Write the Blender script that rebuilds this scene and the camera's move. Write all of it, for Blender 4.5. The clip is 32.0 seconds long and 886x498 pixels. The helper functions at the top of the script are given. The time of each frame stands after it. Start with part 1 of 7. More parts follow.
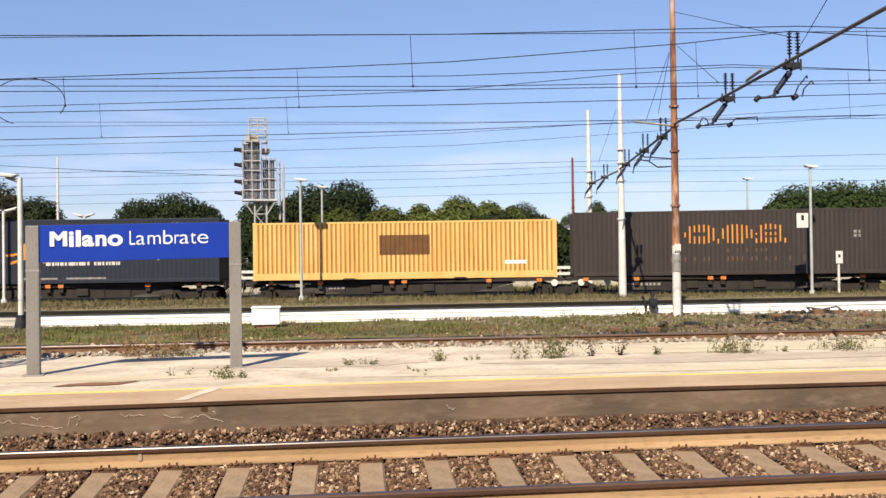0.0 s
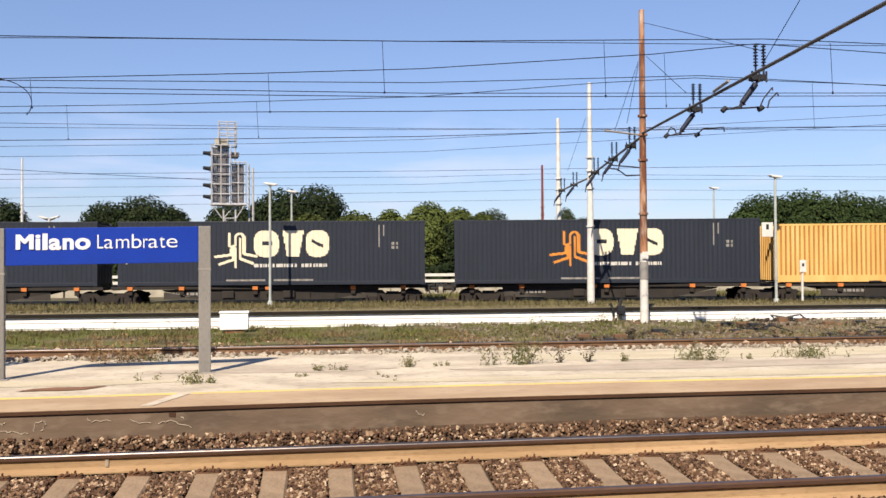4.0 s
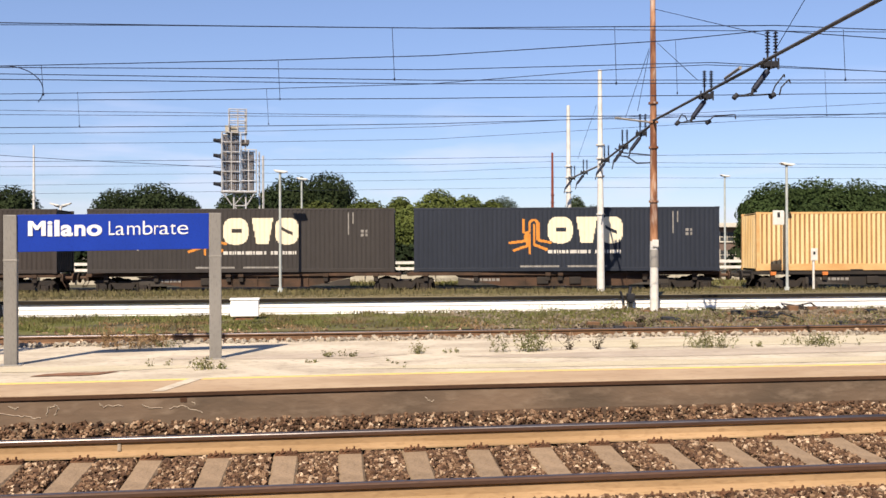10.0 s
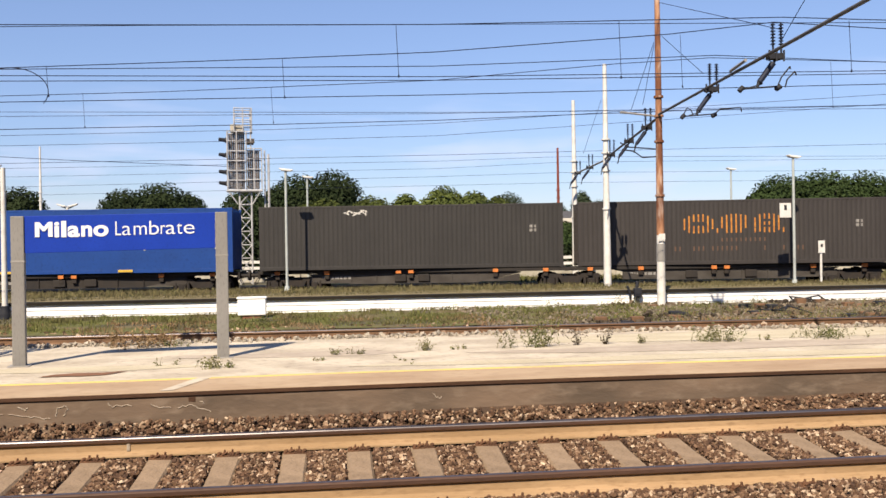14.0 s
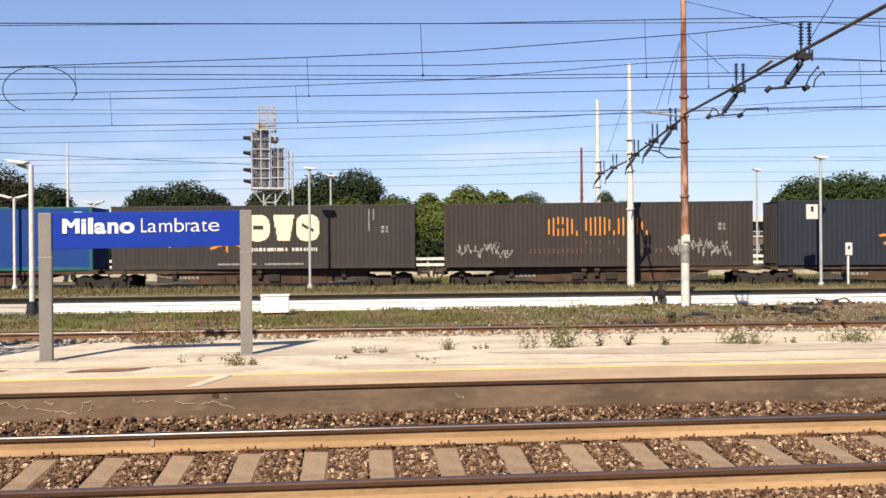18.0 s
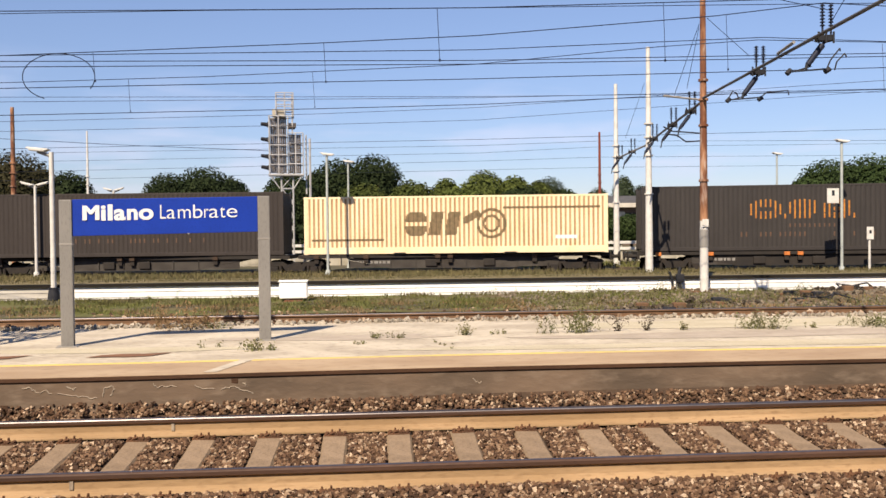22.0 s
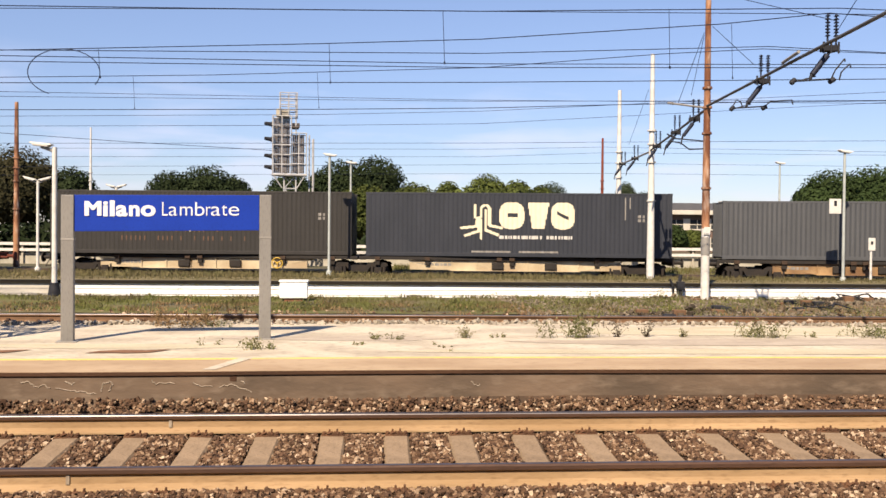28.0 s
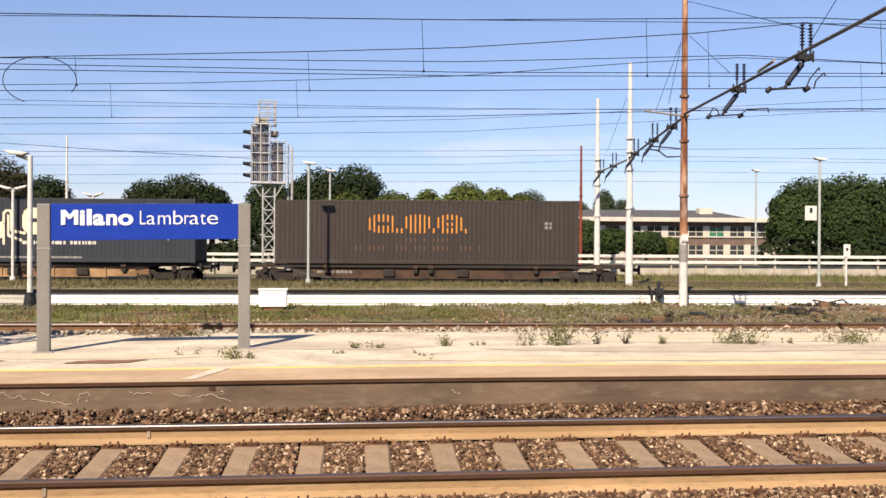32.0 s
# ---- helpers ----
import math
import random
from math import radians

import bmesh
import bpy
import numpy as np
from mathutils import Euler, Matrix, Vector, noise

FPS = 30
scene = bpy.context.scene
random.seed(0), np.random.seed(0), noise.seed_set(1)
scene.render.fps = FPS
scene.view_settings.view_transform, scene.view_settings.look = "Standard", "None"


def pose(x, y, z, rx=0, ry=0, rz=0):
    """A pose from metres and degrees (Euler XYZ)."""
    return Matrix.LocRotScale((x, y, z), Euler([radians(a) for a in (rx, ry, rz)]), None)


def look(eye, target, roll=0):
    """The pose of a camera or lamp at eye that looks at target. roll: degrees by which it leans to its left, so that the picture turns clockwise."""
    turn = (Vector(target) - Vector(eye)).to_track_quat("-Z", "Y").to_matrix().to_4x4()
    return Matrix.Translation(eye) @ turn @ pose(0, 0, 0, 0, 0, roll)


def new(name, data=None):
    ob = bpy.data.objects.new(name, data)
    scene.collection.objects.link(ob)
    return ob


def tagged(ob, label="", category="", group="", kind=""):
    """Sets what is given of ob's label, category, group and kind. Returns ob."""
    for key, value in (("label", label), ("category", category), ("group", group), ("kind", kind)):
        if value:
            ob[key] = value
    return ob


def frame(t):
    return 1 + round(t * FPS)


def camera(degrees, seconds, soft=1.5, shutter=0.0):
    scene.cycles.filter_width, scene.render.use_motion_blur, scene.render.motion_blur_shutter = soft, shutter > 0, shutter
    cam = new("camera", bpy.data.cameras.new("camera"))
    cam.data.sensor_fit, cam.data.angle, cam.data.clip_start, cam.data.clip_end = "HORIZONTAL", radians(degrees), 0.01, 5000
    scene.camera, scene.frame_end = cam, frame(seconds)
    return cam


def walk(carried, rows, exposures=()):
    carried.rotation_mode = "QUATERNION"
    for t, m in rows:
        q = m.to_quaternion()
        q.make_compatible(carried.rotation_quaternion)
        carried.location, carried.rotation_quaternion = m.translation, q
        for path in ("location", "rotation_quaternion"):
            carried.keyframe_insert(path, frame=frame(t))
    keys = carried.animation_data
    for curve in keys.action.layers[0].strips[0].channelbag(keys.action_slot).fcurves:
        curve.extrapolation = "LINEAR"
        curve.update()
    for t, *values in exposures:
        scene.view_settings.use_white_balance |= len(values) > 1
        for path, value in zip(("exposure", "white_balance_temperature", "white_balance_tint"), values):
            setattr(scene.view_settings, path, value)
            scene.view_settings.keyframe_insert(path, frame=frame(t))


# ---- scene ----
# ---------------------------------------------------------------- camera
cam = camera(53.4, 32.0)
# stops, kelvin and tint of the white balance
EXPOSURE = ((0.0, 0.74, 6550, 12), (1.0, 0.58, 6480, 11), (2.0, 0.76, 6500, 12), (3.0, 0.73, 6500, 12), (6.0, 0.63, 6550, 12), (7.0, 0.62, 6500, 13), (8.0, 0.76, 6600, 13), (10.0, 0.74, 6600, 13),
            (11.0, 0.79, 6550, 12), (12.0, 0.52, 6550, 12), (13.0, 0.73, 6600, 12), (14.0, 0.73, 6600, 12), (18.0, 0.76, 6600, 13), (20.0, 0.76, 6600, 12), (21.0, 0.76, 6650, 13), (22.0, 0.63, 6750, 13),
            (23.0, 0.56, 6800, 13), (24.0, 0.54, 6800, 12), (24.5, 0.60, 6850, 13), (27.0, 0.79, 7000, 14), (28.0, 0.80, 6950, 14), (29.0, 0.79, 6900, 14), (30.0, 0.77, 6850, 14), (32.0, 0.81, 6750, 14))
PATH = [  # seconds, x, y, z, yaw, pitch, roll
    (0.0, 0.022, 0.043, 1.402, -4.94, 0.60, 0.78), (0.5, 0.027, 0.039, 1.405, -5.16, 0.65, 0.59), (1.0, 0.024, 0.040, 1.404, -5.41, 0.68, 0.40),
    (1.5, 0.018, 0.033, 1.405, -5.58, 0.97, 0.51), (2.0, 0.022, 0.047, 1.403, -5.57, 0.70, 0.50), (2.5, 0.015, 0.053, 1.403, -5.46, 0.32, 0.64),
    (3.0, -0.005, -0.000, 1.399, -5.93, 0.56, 0.50), (3.5, 0.004, -0.005, 1.410, -6.99, 0.99, 0.32), (5.5, 0.003, -0.014, 1.406, -6.54, 0.78, 0.43),
    (6.0, 0.003, -0.011, 1.409, -6.74, 0.80, 0.19), (6.5, 0.006, -0.014, 1.403, -6.75, 0.98, 0.41), (7.0, -0.001, -0.010, 1.411, -6.70, 1.12, 0.48),
    (7.5, 0.011, -0.016, 1.405, -6.95, 0.71, 0.58), (8.0, -0.004, -0.011, 1.399, -6.42, 0.28, 0.48), (8.5, 0.002, -0.011, 1.405, -5.72, 0.51, 0.70),
    (9.0, -0.011, -0.009, 1.404, -5.61, 0.29, 0.03), (9.5, -0.003, -0.015, 1.403, -5.80, 0.11, 0.08), (10.0, 0.005, -0.021, 1.399, -6.29, 0.17, 0.24),
    (10.5, -0.010, -0.009, 1.402, -6.38, 0.27, 0.41), (11.0, 0.003, -0.009, 1.408, -6.32, 1.16, 0.35), (11.5, -0.011, -0.012, 1.399, -6.06, 0.48, 0.40),
    (12.0, 0.000, -0.017, 1.400, -5.88, 0.14, 0.54), (12.5, -0.007, -0.013, 1.402, -5.80, -0.21, 0.46), (13.0, -0.012, -0.005, 1.401, -5.97, -0.27, 0.26),
    (13.5, -0.010, -0.009, 1.406, -6.01, -0.18, 0.34), (14.0, 0.004, -0.008, 1.399, -5.89, -0.05, 0.88), (14.5, 0.007, -0.007, 1.408, -7.14, 0.07, 0.53),
    (16.5, -0.002, -0.010, 1.396, -5.83, 0.24, 0.68), (17.0, 0.002, -0.002, 1.400, -4.70, 0.19, 0.90), (17.5, -0.004, -0.006, 1.399, -4.50, -0.07, 0.30),
    (18.0, -0.003, 0.002, 1.402, -4.43, -0.09, 0.45), (18.5, -0.011, -0.012, 1.393, -4.07, -0.26, 0.39), (19.0, -0.013, 0.002, 1.395, -4.03, -0.33, 0.23),
    (19.5, -0.006, 0.000, 1.394, -3.49, -0.50, 0.48), (20.0, -0.005, -0.003, 1.398, -3.00, -0.43, 0.78), (20.5, 0.002, 0.012, 1.396, -2.24, -1.26, 0.87),
    (21.0, -0.001, 0.010, 1.398, -1.85, -1.07, 1.28), (21.5, 0.010, 0.002, 1.396, -2.85, -1.18, 1.28), (22.0, 0.000, 0.004, 1.400, -3.29, -1.02, 0.62),
    (22.5, 0.002, 0.004, 1.395, -3.68, -0.84, 0.19), (23.0, -0.002, 0.004, 1.389, -3.80, -1.23, -0.12), (23.5, -0.004, -0.001, 1.391, -3.68, -1.52, -0.39),
    (24.0, -0.004, -0.012, 1.396, -2.58, -1.59, -0.18), (24.5, 0.009, -0.000, 1.391, -1.78, -1.63, -0.31), (26.5, 0.004, 0.003, 1.391, -1.92, -1.64, -0.19),
    (27.0, 0.001, 0.007, 1.391, -2.41, -1.14, -0.08), (27.5, 0.011, 0.003, 1.392, -2.73, -0.54, -0.27), (28.0, 0.003, 0.001, 1.391, -3.19, -0.82, -0.50),
    (28.5, -0.006, -0.008, 1.390, -3.37, -0.55, -0.38), (29.0, 0.008, -0.000, 1.397, -3.49, -0.49, -0.18), (29.5, 0.005, -0.009, 1.394, -3.65, -0.43, -0.30),
    (30.0, 0.002, 0.003, 1.395, -4.00, -0.69, -0.53), (30.5, 0.006, -0.003, 1.399, -4.47, -0.67, -0.41), (31.0, 0.003, -0.007, 1.400, -4.95, -0.19, -0.42),
    (31.5, 0.004, -0.012, 1.399, -4.79, -0.26, -0.78), (32.0, -0.002, -0.002, 1.395, -4.52, -0.31, -0.31),
]
walk(cam, [(t, pose(x, y, z, 90 + p, r, w)) for t, x, y, z, w, p, r in PATH],
     exposures=EXPOSURE)

# ---------------------------------------------------------------- world, sun
SUN_ELEV, SUN_DIR = 46.0, (-0.41, -0.91)
world = bpy.data.worlds.new("sky")
scene.world = world
world.use_nodes = True
wn, wl = world.node_tree.nodes, world.node_tree.links
wn.clear()
w_out = wn.new("ShaderNodeOutputWorld")
w_bg = wn.new("ShaderNodeBackground")
w_sky = wn.new("ShaderNodeTexSky")
w_sky.sky_type, w_sky.sun_disc = "NISHITA", False
w_sky.sun_elevation = radians(SUN_ELEV)
w_sky.sun_rotation = math.atan2(SUN_DIR[0], SUN_DIR[1])
w_sky.air_density, w_sky.dust_density, w_sky.ozone_density = 1.0, 0.15, 4.0
# thin low cloud, part of the sky itself
w_tc = wn.new("ShaderNodeTexCoord")
w_map = wn.new("ShaderNodeMapping")
w_map.inputs["Scale"].default_value = (2.2, 2.2, 13.0)
w_noise = wn.new("ShaderNodeTexNoise")
w_noise.inputs["Scale"].default_value, w_noise.inputs["Detail"].default_value = 2.4, 7.0
w_ramp = wn.new("ShaderNodeMapRange")
w_ramp.inputs["From Min"].default_value, w_ramp.inputs["From Max"].default_value = 0.50, 0.70
w_sep = wn.new("ShaderNodeSeparateXYZ")
w_low = wn.new("ShaderNodeMapRange")
w_low.inputs["From Min"].default_value, w_low.inputs["From Max"].default_value = 0.20, 0.02
w_mul = wn.new("ShaderNodeMath")
w_mul.operation = "MULTIPLY"
w_mul2 = wn.new("ShaderNodeMath")
w_mul2.operation, w_mul2.inputs[1].default_value = "MULTIPLY", 0.75
w_mix = wn.new("ShaderNodeMix")
w_mix.data_type = "RGBA"
w_mix.inputs[7].default_value = (7.8, 8.3, 9.1, 1)
wl.new(w_tc.outputs["Generated"], w_map.inputs["Vector"])
wl.new(w_map.outputs["Vector"], w_noise.inputs["Vector"])
wl.new(w_noise.outputs["Fac"], w_ramp.inputs["Value"])
wl.new(w_tc.outputs["Generated"], w_sep.inputs["Vector"])
wl.new(w_sep.outputs["Z"], w_low.inputs["Value"])
wl.new(w_ramp.outputs["Result"], w_mul.inputs[0])
wl.new(w_low.outputs["Result"], w_mul.inputs[1])
wl.new(w_mul.outputs["Value"], w_mul2.inputs[0])
wl.new(w_mul2.outputs["Value"], w_mix.inputs[0])
wl.new(w_sky.outputs["Color"], w_mix.inputs[6])
w_tint = wn.new("ShaderNodeMix")
w_tint.data_type, w_tint.blend_type = "RGBA", "MULTIPLY"
w_tint.inputs[0].default_value = 1.0
w_tint.inputs[7].default_value = (1.085, 1.0, 1.065, 1)
w_grade = wn.new("ShaderNodeMapRange")
w_grade.data_type = "FLOAT_VECTOR"
for key, value in (("From Min", (0.0, 0.0, 0.0)), ("From Max", (0.30, 0.30, 0.30)), ("To Min", (0.70, 0.745, 0.83)), ("To Max", (1.15, 1.14, 1.12))):
    w_grade.inputs[[i for i, q in enumerate(w_grade.inputs) if q.name == key and q.type == "VECTOR"][0]].default_value = value
w_zzz = wn.new("ShaderNodeCombineXYZ")
for i in range(3):
    wl.new(w_sep.outputs["Z"], w_zzz.inputs[i])
wl.new(w_zzz.outputs["Vector"], w_grade.inputs[[i for i, q in enumerate(w_grade.inputs) if q.name == "Vector"][0]])
w_even = wn.new("ShaderNodeMix")
w_even.data_type, w_even.blend_type = "RGBA", "MULTIPLY"
w_even.inputs[0].default_value = 1.0
wl.new(w_mix.outputs[2], w_even.inputs[6])
wl.new(w_grade.outputs[[i for i, q in enumerate(w_grade.outputs) if q.name == "Vector"][0]], w_even.inputs[7])
wl.new(w_even.outputs[2], w_tint.inputs[6])
wl.new(w_tint.outputs[2], w_bg.inputs["Color"])
w_bg.inputs["Strength"].default_value = 0.078
wl.new(w_bg.outputs["Background"], w_out.inputs["Surface"])

sun_data = bpy.data.lights.new("sun", "SUN")
sun_data.energy, sun_data.angle, sun_data.color = 5.6, radians(0.53), (1.0, 0.87, 0.67)
sun = new("sun", sun_data)
_h = math.hypot(*SUN_DIR)
SUN_VEC = Vector((SUN_DIR[0] / _h * math.cos(radians(SUN_ELEV)), SUN_DIR[1] / _h * math.cos(radians(SUN_ELEV)), math.sin(radians(SUN_ELEV))))
sun.matrix_world = look(SUN_VEC * 80, (0, 0, 0))


# ---------------------------------------------------------------- materials
def mat(name, c1, c2=None, scale=3.0, rough=0.7, metal=0.0, bump=0.15, bscale=60.0, c3=None, stretch=(1, 1, 1), vary=0.0, contrast=(0.35, 0.65), spec=0.22):
    """Two-scale mottled material in the object's own space; vary: brightness change from object to object or island to island."""
    m = bpy.data.materials.new(name)
    m.use_nodes = True
    n, l = m.node_tree.nodes, m.node_tree.links
    b = n["Principled BSDF"]
    b.inputs["Roughness"].default_value, b.inputs["Metallic"].default_value = rough, metal
    b.inputs["Specular IOR Level"].default_value = spec
    c2 = c2 or tuple(v * 0.75 for v in c1)
    tc = n.new("ShaderNodeTexCoord")
    mp = n.new("ShaderNodeMapping")
    mp.inputs["Scale"].default_value = stretch
    l.new(tc.outputs["Object"], mp.inputs["Vector"])
    n1 = n.new("ShaderNodeTexNoise")
    n1.inputs["Scale"].default_value, n1.inputs["Detail"].default_value = scale, 5.0
    n2 = n.new("ShaderNodeTexNoise")
    n2.inputs["Scale"].default_value, n2.inputs["Detail"].default_value = bscale, 3.0
    l.new(mp.outputs["Vector"], n1.inputs["Vector"])
    l.new(mp.outputs["Vector"], n2.inputs["Vector"])
    r1 = n.new("ShaderNodeMapRange")
    r1.inputs["From Min"].default_value, r1.inputs["From Max"].default_value = contrast
    l.new(n1.outputs["Fac"], r1.inputs["Value"])
    mx = n.new("ShaderNodeMix")
    mx.data_type = "RGBA"
    mx.inputs[6].default_value, mx.inputs[7].default_value = (*c1, 1), (*c2, 1)
    l.new(r1.outputs["Result"], mx.inputs[0])
    out = mx.outputs[2]
    m2 = n.new("ShaderNodeMix")
    m2.data_type = "RGBA"
    c3 = c3 or tuple(v * 0.6 for v in c2)
    m2.inputs[7].default_value = (*c3, 1)
    r2 = n.new("ShaderNodeMapRange")
    r2.inputs["From Min"].default_value, r2.inputs["From Max"].default_value, r2.inputs["To Max"].default_value = 0.52, 0.75, 0.6
    l.new(n2.outputs["Fac"], r2.inputs["Value"])
    l.new(r2.outputs["Result"], m2.inputs[0])
    l.new(out, m2.inputs[6])
    out = m2.outputs[2]
    if vary:
        hs = n.new("ShaderNodeHueSaturation")
        gi = n.new("ShaderNodeNewGeometry")
        oi = n.new("ShaderNodeObjectInfo")
        ad = n.new("ShaderNodeMath")
        ad.operation = "ADD"
        l.new(gi.outputs["Random Per Island"], ad.inputs[0])
        l.new(oi.outputs["Random"], ad.inputs[1])
        vr = n.new("ShaderNodeMapRange")
        vr.inputs["From Max"].default_value = 2.0
        vr.inputs["To Min"].default_value, vr.inputs["To Max"].default_value = 1 - vary, 1 + vary
        l.new(ad.outputs["Value"], vr.inputs["Value"])
        l.new(vr.outputs["Result"], hs.inputs["Value"])
        l.new(out, hs.inputs["Color"])
        out = hs.outputs["Color"]
    l.new(out, b.inputs["Base Color"])
    if bump:
        bp = n.new("ShaderNodeBump")
        bp.inputs["Strength"].default_value, bp.inputs["Distance"].default_value = bump, 0.02
        l.new(n2.outputs["Fac"], bp.inputs["Height"])
        l.new(bp.outputs["Normal"], b.inputs["Normal"])
    return m


BALLAST_BED = mat("ballast_bed", (0.075, 0.047, 0.031), (0.050, 0.033, 0.023), 4, 0.95, bump=0.8, bscale=35)
BALLAST = mat("ballast_stone", (0.158, 0.102, 0.0561), (0.0759, 0.0495, 0.0297), 9, 0.9, bump=0.4, bscale=50, vary=0.95)
BALLAST_NODES = BALLAST.node_tree.nodes
b_geo = BALLAST_NODES.new("ShaderNodeNewGeometry")
b_ramp = BALLAST_NODES.new("ShaderNodeValToRGB")
for pos, col in ((0.0, (0.042, 0.024, 0.016)), (0.40, (0.092, 0.051, 0.031)), (0.68, (0.148, 0.088, 0.054)), (0.87, (0.240, 0.160, 0.104)), (1.0, (0.43, 0.33, 0.24))):
    el = b_ramp.color_ramp.elements[0] if pos == 0.0 else b_ramp.color_ramp.elements[-1] if pos == 1.0 else b_ramp.color_ramp.elements.new(pos)
    el.position, el.color = pos, (*col, 1)
b_mul = BALLAST_NODES.new("ShaderNodeMix")
b_mul.data_type, b_mul.blend_type = "RGBA", "MULTIPLY"
b_mul.inputs[0].default_value = 1.0
b_noise = BALLAST_NODES.new("ShaderNodeTexNoise")
b_noise.inputs["Scale"].default_value = 45.0
b_grey = BALLAST_NODES.new("ShaderNodeMapRange")
b_grey.inputs["To Min"].default_value, b_grey.inputs["To Max"].default_value = 0.6, 1.4
b_link = BALLAST.node_tree.links
b_link.new(b_geo.outputs["Random Per Island"], b_ramp.inputs["Fac"])
b_link.new(b_ramp.outputs["Color"], b_mul.inputs[6])
b_link.new(b_noise.outputs["Fac"], b_grey.inputs["Value"])
b_link.new(b_grey.outputs["Result"], b_mul.inputs[7])
b_link.new(b_mul.outputs[2], BALLAST_NODES["Principled BSDF"].inputs["Base Color"])
STONE_GREY = mat("verge_stone", (0.198, 0.165, 0.125), (0.125, 0.102, 0.0759), 8, 0.9, bump=0.4, vary=0.6)
RUBBLE = mat("rubble", (0.409, 0.363, 0.304), (0.277, 0.238, 0.191), 8, 0.9, bump=0.4, vary=0.5)
CONCRETE_SLEEPER = mat("sleeper_concrete", (0.262, 0.190, 0.128), (0.195, 0.140, 0.094), 5, 0.85, bump=0.4, bscale=40, vary=0.12)
RAIL_RUST = mat("rail_rust", (0.335, 0.228, 0.132), (0.255, 0.168, 0.092), 2.2, 0.8, 0.0, bump=0.25, bscale=30, c3=(0.185, 0.115, 0.062), stretch=(0.35, 1, 1))
RAIL_HEAD = mat("rail_head_side", (0.085, 0.047, 0.034), (0.058, 0.033, 0.025), 4, 0.6, 0.1, bump=0.1, stretch=(0.2, 1, 1))
RAIL_SHINE = mat("rail_running_top", (0.224, 0.205, 0.205), (0.132, 0.119, 0.119), 6, 0.42, 0.95, bump=0.03, stretch=(0.15, 1, 1))
RAIL_OLD = mat("rail_old_rust", (0.178, 0.102, 0.0594), (0.125, 0.0726, 0.0429), 4, 0.85, 0.1, bump=0.2)
CLIP = mat("clip_rust", (0.135, 0.066, 0.036), (0.070, 0.036, 0.022), 12, 0.9, 0.0, bump=0.4)
PLAT_TOP = mat("platform_top", (0.485, 0.428, 0.345), (0.36, 0.312, 0.248), 1.5, 0.9, bump=0.8, bscale=11, c3=(0.195, 0.168, 0.132), stretch=(0.75, 1, 1), contrast=(0.40, 0.62))
PLAT_EDGE = mat("platform_edge_strip", (0.375, 0.282, 0.192), (0.295, 0.208, 0.135), 1.8, 0.9, bump=0.35, bscale=14, c3=(0.21, 0.145, 0.095), stretch=(0.4, 1, 1))
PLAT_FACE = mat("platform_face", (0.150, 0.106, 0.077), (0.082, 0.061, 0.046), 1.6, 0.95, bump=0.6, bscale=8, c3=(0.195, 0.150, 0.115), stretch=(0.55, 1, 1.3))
PLAT_LIP = mat("platform_lip", (0.068, 0.034, 0.020), (0.046, 0.024, 0.015), 3, 0.9, bump=0.3, stretch=(0.3, 1, 1))
YELLOW_LINE = mat("yellow_line", (0.58, 0.455, 0.145), (0.42, 0.335, 0.19), 2.2, 0.85, bump=0.15, stretch=(0.6, 1, 1), contrast=(0.46, 0.66))
GREYER_FACE = mat("greyer_white_face", (0.48, 0.456, 0.416), (0.288, 0.264, 0.224), 2, 0.85, bump=0.2, stretch=(0.2, 1, 2), c3=(0.176, 0.16, 0.136))
WHITE_FACE = mat("white_painted_face", (0.86, 0.86, 0.84), (0.8, 0.8, 0.78), 2, 0.8, bump=0.15, stretch=(0.15, 1, 3), c3=(0.6, 0.6, 0.58))
DRY_TOP = mat("dry_platform_top", (0.19, 0.155, 0.085), (0.125, 0.108, 0.055), 1.4, 0.95, bump=0.5, bscale=14, stretch=(0.3, 1, 1))
ASPHALT = mat("old_asphalt", (0.165, 0.142, 0.102), (0.125, 0.109, 0.0759), 1.2, 0.95, bump=0.3, bscale=30)
GROUND = mat("ground_soil", (0.099, 0.0858, 0.0561), (0.066, 0.0627, 0.0363), 0.6, 0.95, bump=0.4, bscale=12)
GRASS = mat("grass_blades", (0.112, 0.120, 0.034), (0.112, 0.093, 0.044), 0.8, 0.8, bump=0.0, vary=0.5, contrast=(0.44, 0.60))
DRY_GRASS = mat("dry_grass", (0.150, 0.122, 0.060), (0.090, 0.086, 0.036), 1.1, 0.85, bump=0.0, vary=0.5)
WEED_STRAW = mat("weed_straw", (0.238, 0.155, 0.0858), (0.165, 0.112, 0.0561), 4, 0.85, bump=0.0, vary=0.4)
WEED_DEAD = mat("weed_dead", (0.0726, 0.0528, 0.033), (0.0495, 0.0363, 0.0231), 4, 0.9, bump=0.0, vary=0.3)
# near-black: the shadow under the far coping is painted into it
COPING = mat("shadow_coping", (0.00924, 0.00792, 0.0066), (0.0172, 0.0139, 0.0112), 3, 0.95, bump=0.3, stretch=(0.2, 1, 1))
WEED = mat("weed_leaf", (0.105, 0.118, 0.045), (0.155, 0.140, 0.070), 5, 0.8, bump=0.0, vary=0.35, spec=0.1)
VERGE = mat("verge_turf", (0.098, 0.100, 0.032), (0.128, 0.098, 0.054), 0.8, 0.95, bump=0.7, bscale=7, c3=(0.035, 0.034, 0.016), contrast=(0.44, 0.62))
STONY = mat("verge_stony", (0.158, 0.115, 0.0792), (0.0924, 0.0739, 0.0462), 0.9, 0.95, bump=0.6, bscale=9)
